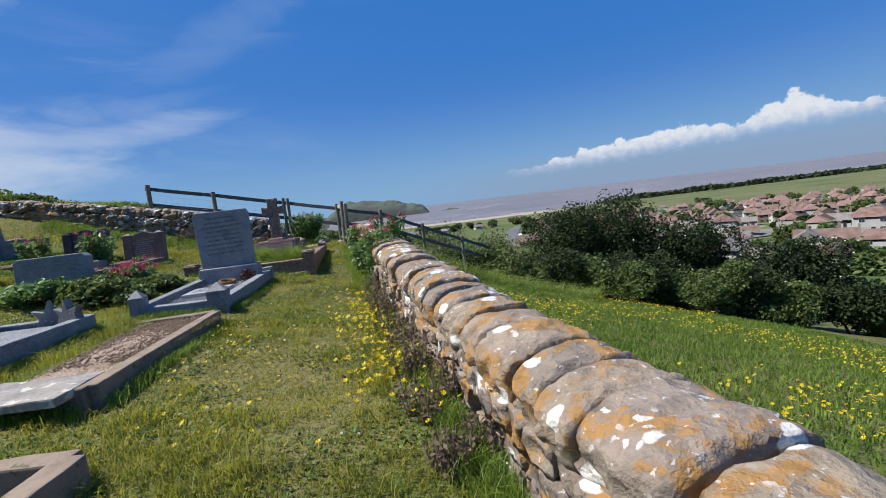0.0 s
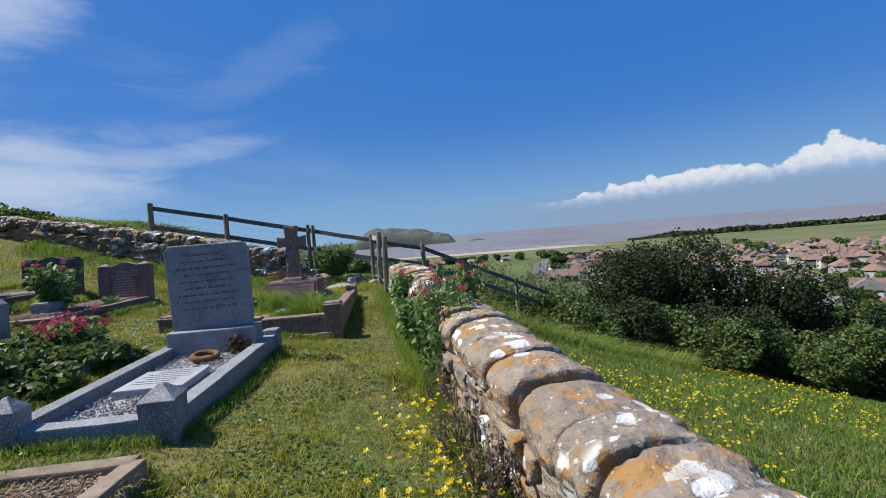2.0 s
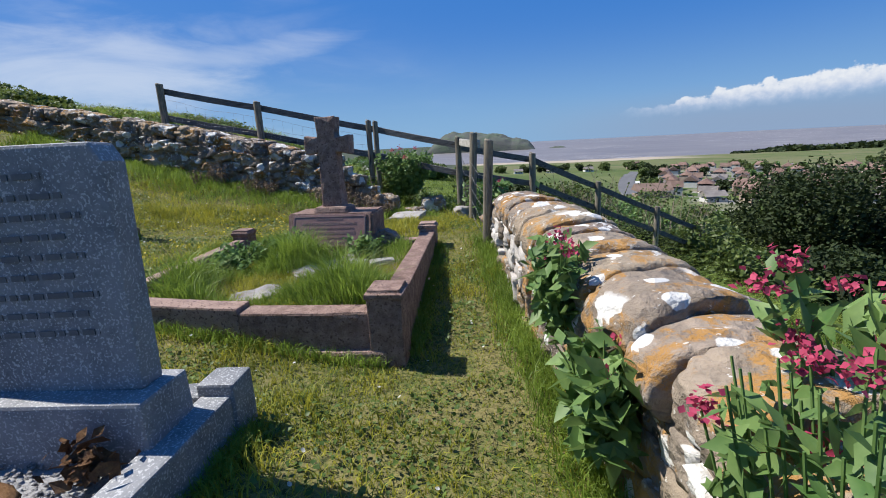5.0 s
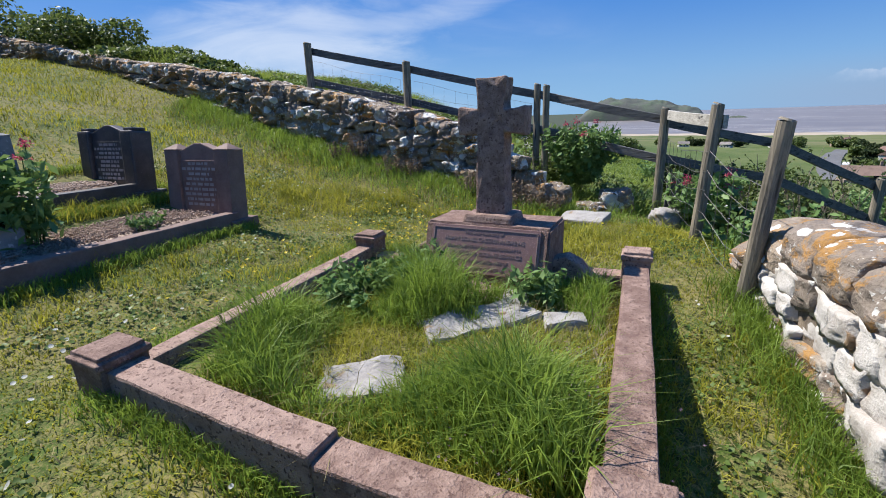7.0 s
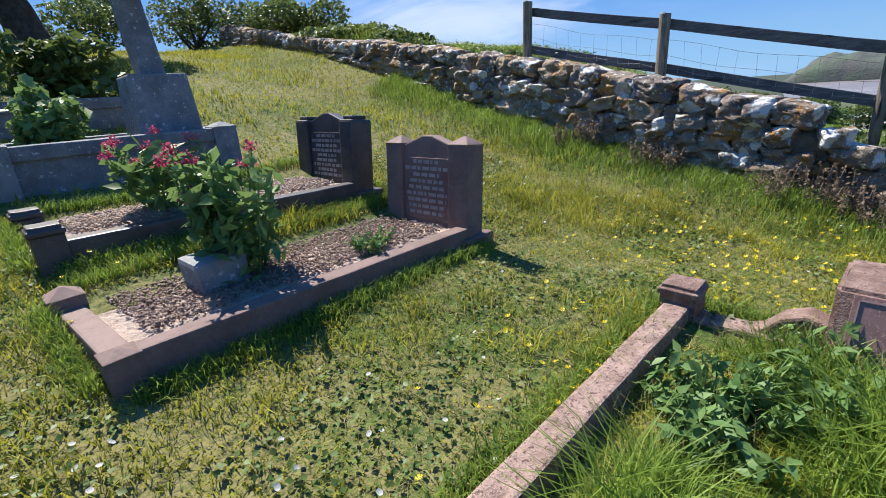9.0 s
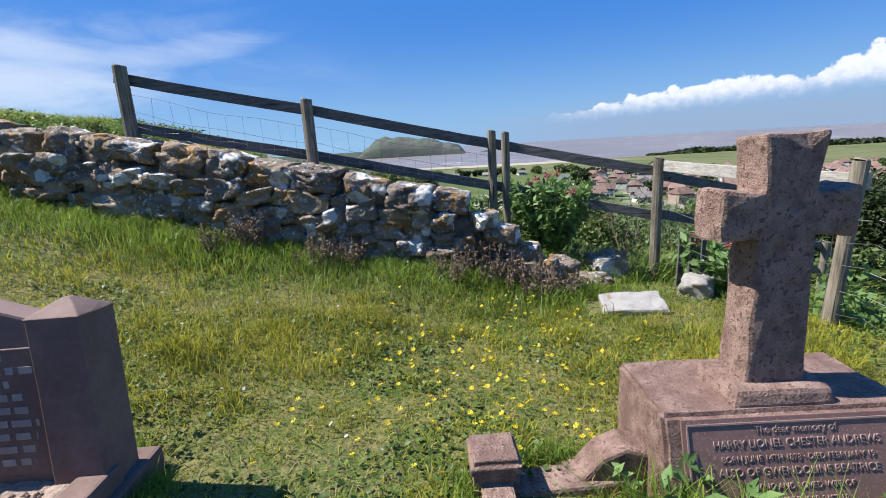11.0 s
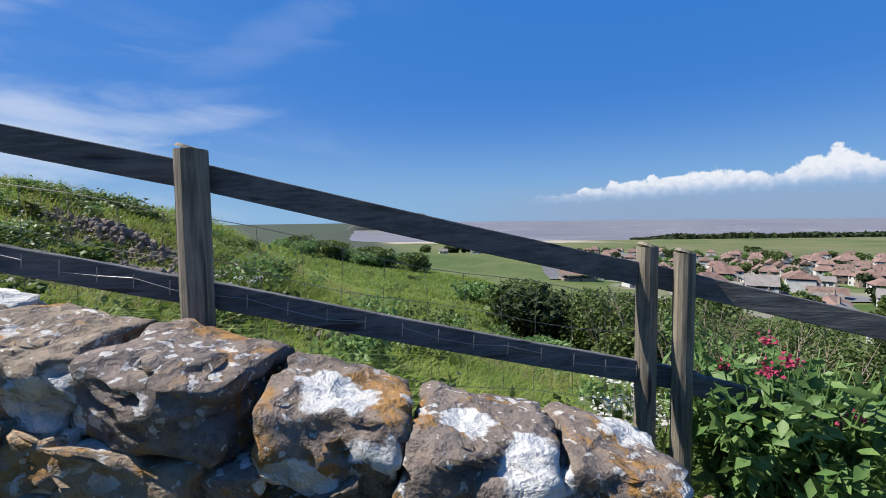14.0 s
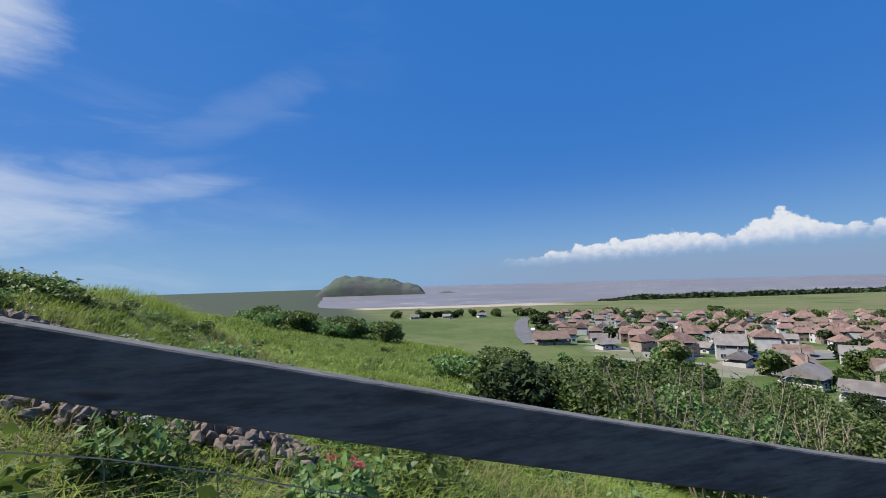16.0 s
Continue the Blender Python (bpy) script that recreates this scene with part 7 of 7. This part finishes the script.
blades("plot_dry_grass", x, y, np.full(len(x), 1.29), np.full(len(x), 0.16), 0.004, 1.2, M_BLADE_DRY, "dry stalks in the plot", "grass")
t_ = g_.uniform(-1, 9.4, 14000)
d_ = -np.abs(g_.normal(0, 0.10, 14000))
x, y = 1.66 - 0.253 * t_ + d_, t_ + 0.25 * d_
blades("wall_foot_grass", x, y, land(x, y), np.full(len(x), 0.16), 0.005, 0.9, M_BLADE_LONG, "longer grass along the wall's foot", "grass")
x, y = g_.uniform(-9, -2.2, 16000), 11.42 - np.abs(g_.normal(0, 0.34, 16000))
ok = clear(x, y)
x, y = x[ok], y[ok]
blades("back_wall_grass", x, y, land(x, y), 0.08 + 0.17 * clumps(x, y), 0.006, 0.9, M_BLADE_LONG, "longer grass along the back wall", "grass")
ex, ey = [], []
for q in GRAVES[:5] + [PLOT]:
    for (ax, ay), (bx, by) in zip(q, q[1:] + q[:1]):
        k = int(900 * math.hypot(bx - ax, by - ay))
        s = g_.uniform(0, 1, k)
        nx, ny = (by - ay), -(bx - ax)
        ln = math.hypot(nx, ny)
        o = 0.08 + np.abs(g_.normal(0, 0.05, k))
        ex.append(ax + (bx - ax) * s + nx / ln * o)
        ey.append(ay + (by - ay) * s + ny / ln * o)
x, y = np.concatenate(ex), np.concatenate(ey)
ok = clear(x, y) & inner(x, y)
x, y = x[ok], y[ok]
blades("kerb_foot_grass", x, y, land(x, y), np.full(len(x), 0.10), 0.005, 0.9, M_BLADE_LONG, "uncut grass tufts against the kerbs", "grass")
x, y = scatter(16000, -2.6, 1.0, 9.3, 12.6, lambda x, y: (wall_offset(x, y) > 0.05) | (y > 11.4), 41)
blades("gap_grass", x, y, land(x, y), 0.06 + 0.14 * clumps(x, y), 0.006, 1.2, M_BLADE_LONG, "uncut grass in the gap of the wall", "grass")
# the field beyond the wall
x, y = scatter(150000, 1.5, 16, -3, 16, lambda x, y: (wall_offset(x, y) > 0.5) & (wall_offset(x, y) < 13), 8)
blades("field_grass", x, y, land(x, y), np.full(len(x), 0.10), 0.012, 0.9, M_BLADE_FIELD, "green meadow grass on the slope", "grass")
# the rough hillside behind the fence
x, y = scatter(150000, -16, 6, 11.8, 30, lambda x, y: (y > 11.85) & ((y < 20) | (x * 7 % 1 < 0.5)), 9)
h = 0.10 + 0.26 * patchy(x, y, 0.45, 1.0) ** 2 + 0.26 * np.exp(-((y - 12.5) / 0.6) ** 2)
blades("hillside_grass", x, y, land(x, y), h * 1.15, 0.011, 1.9, M_BLADE_HILL, "long windswept grass on the hillside", "grass", wind=-0.3)
x, y = scatter(120000, -34, 6, 28, 82, lambda x, y: np.hypot(x + 4, y - 11) < 40 + 30 * ((x * 13.7 + y * 7.3) % 1) ** 2, 14)
blades("far_hill_grass", x, y, land(x, y), (0.16 + 0.3 * patchy(x, y, 0.18, 1.0) ** 2) * (1 - 0.6 * smooth(np.hypot(x + 4, y - 11), 35, 68)), 0.045, 1.6, M_BLADE_HILL, "rough tussock grass on the far slope", "grass")
x, y = scatter(30000, -34, -15, 11.9, 40, None, 15)
blades("brow_grass", x, y, land(x, y), np.full(len(x), 0.32), 0.03, 1.4, M_BLADE_HILL, "long grass along the hill's brow", "grass")
x, y = scatter(26000, -16, 6, 11.8, 26, lambda x, y: (patchy(x, y, 0.5, 3.0) > 0.6), 10)
blades("hillside_dry_grass", x, y, land(x, y), np.full(len(x), 0.34), 0.009, 1.5, M_BLADE_DRY, "pale dry grass on the hillside", "grass")


def flowers(name, x, y, z, stem, size, mat, label, petals=5):
    """Small open flowers: petals round a centre on thin stems, all in one."""
    k = len(x)
    g = np.random.default_rng(len(x))
    c = np.stack([x, y, z + stem * g.uniform(0.6, 1.3, k)], 1)
    co = [c - np.array([0, 0, size * 0.15])]
    tilt = g.normal(0, 0.35, (k, 2))
    for i in range(petals):
        a = 2 * np.pi * i / petals
        for da, rr_ in ((-0.42, 0.9), (0.42, 0.9)):
            px, py = np.cos(a + da) * size * rr_ / 2, np.sin(a + da) * size * rr_ / 2
            co.append(c + np.stack([np.full(k, px), np.full(k, py), px * tilt[:, 0] + py * tilt[:, 1] + size * 0.1], 1))
    n = len(co)
    allc = np.stack(co, 1).reshape(-1, 3)
    o = np.arange(k)[:, None] * n
    tri = np.concatenate([np.concatenate([o, o + 1 + 2 * i, o + 2 + 2 * i], 1) for i in range(petals)], 1)
    return tagged(new(name, big_mesh(name, allc, tri, 3, mat)), label, "wildflowers", kind="stuff")


def clusters(n, centres, spread, seed):
    g = np.random.default_rng(seed)
    c = np.array(centres)[g.integers(0, len(centres), n)]
    return c[:, 0] + g.normal(0, 1, n) * spread, c[:, 1] + g.normal(0, 1, n) * spread * 1.5


x, y = clusters(480, [(0.7, 2.7), (0.55, 3.2), (0.45, 3.7), (0.3, 4.4), (0.9, 2.2), (1.0, 1.7)], 0.20, 1)
ok = clear(x, y) & inner(x, y)
flowers("buttercups", x[ok], y[ok], land(x[ok], y[ok]), 0.11, 0.040, M_YELLOW, "yellow buttercups along the wall")
x, y = clusters(460, [(-3.4, 9.6), (-3.1, 9.3), (-2.7, 10.6), (-2.6, 11.0), (-3.9, 9.9), (-3.3, 8.3), (-5.2, 6.1), (-0.2, 1.6), (-0.4, 2.6)], 0.30, 2)
ok = clear(x, y) & inner(x, y) & ~inside(x, y, PLOT)
flowers("lawn_buttercups", x[ok], y[ok], land(x[ok], y[ok]), 0.07, 0.030, M_YELLOW, "yellow buttercups in the lawn")
g = np.random.default_rng(3)
x, y = scatter(380, -6.5, 1.5, -0.5, 11, lambda x, y: inner(x, y), 33)
flowers("daisies", x, y, land(x, y), 0.045, 0.02, M_WHITE_FLOWER, "small white daisies in the lawn", 7)
x, y = clusters(120, [(-4.2, 5.6), (-3.6, 5.9), (-4.6, 5.0), (-3.4, 6.5)], 0.35, 4)
ok = clear(x, y)
flowers("daisy_patch", x[ok], y[ok], land(x[ok], y[ok]), 0.05, 0.024, M_WHITE_FLOWER, "patch of white daisies", 7)
x, y = scatter(9500, 2.0, 16, -3, 15, lambda x, y: (wall_offset(x, y) > 0.8) & (wall_offset(x, y) < 11) & (patchy(x, y, 0.4, 0.5) + 0.25 * np.sin(x * 9) * np.sin(y * 8) > 0.5), 12)
flowers("meadow_buttercups", x, y, land(x, y), 0.12, 0.042, M_YELLOW, "yellow buttercups over the meadow")
x, y = clusters(500, [(-1.25, 7.5), (-1.5, 7.4), (-1.35, 7.9)], 0.11, 6)
flowers("purple_flowers", x, y, np.full(len(x), 1.32), 0.05, 0.012, M_PURPLE, "tiny purple flowers in the plot", 4)
x, y = clusters(160, [(-8.5, 16.2), (-9.5, 17.0), (-7.2, 16.0), (-0.6, 11.2), (-0.3, 11.9)], 0.45, 7)
flowers("white_umbels", x, y, land(x, y), 0.35, 0.03, M_WHITE_FLOWER, "white flower heads in the rough grass")
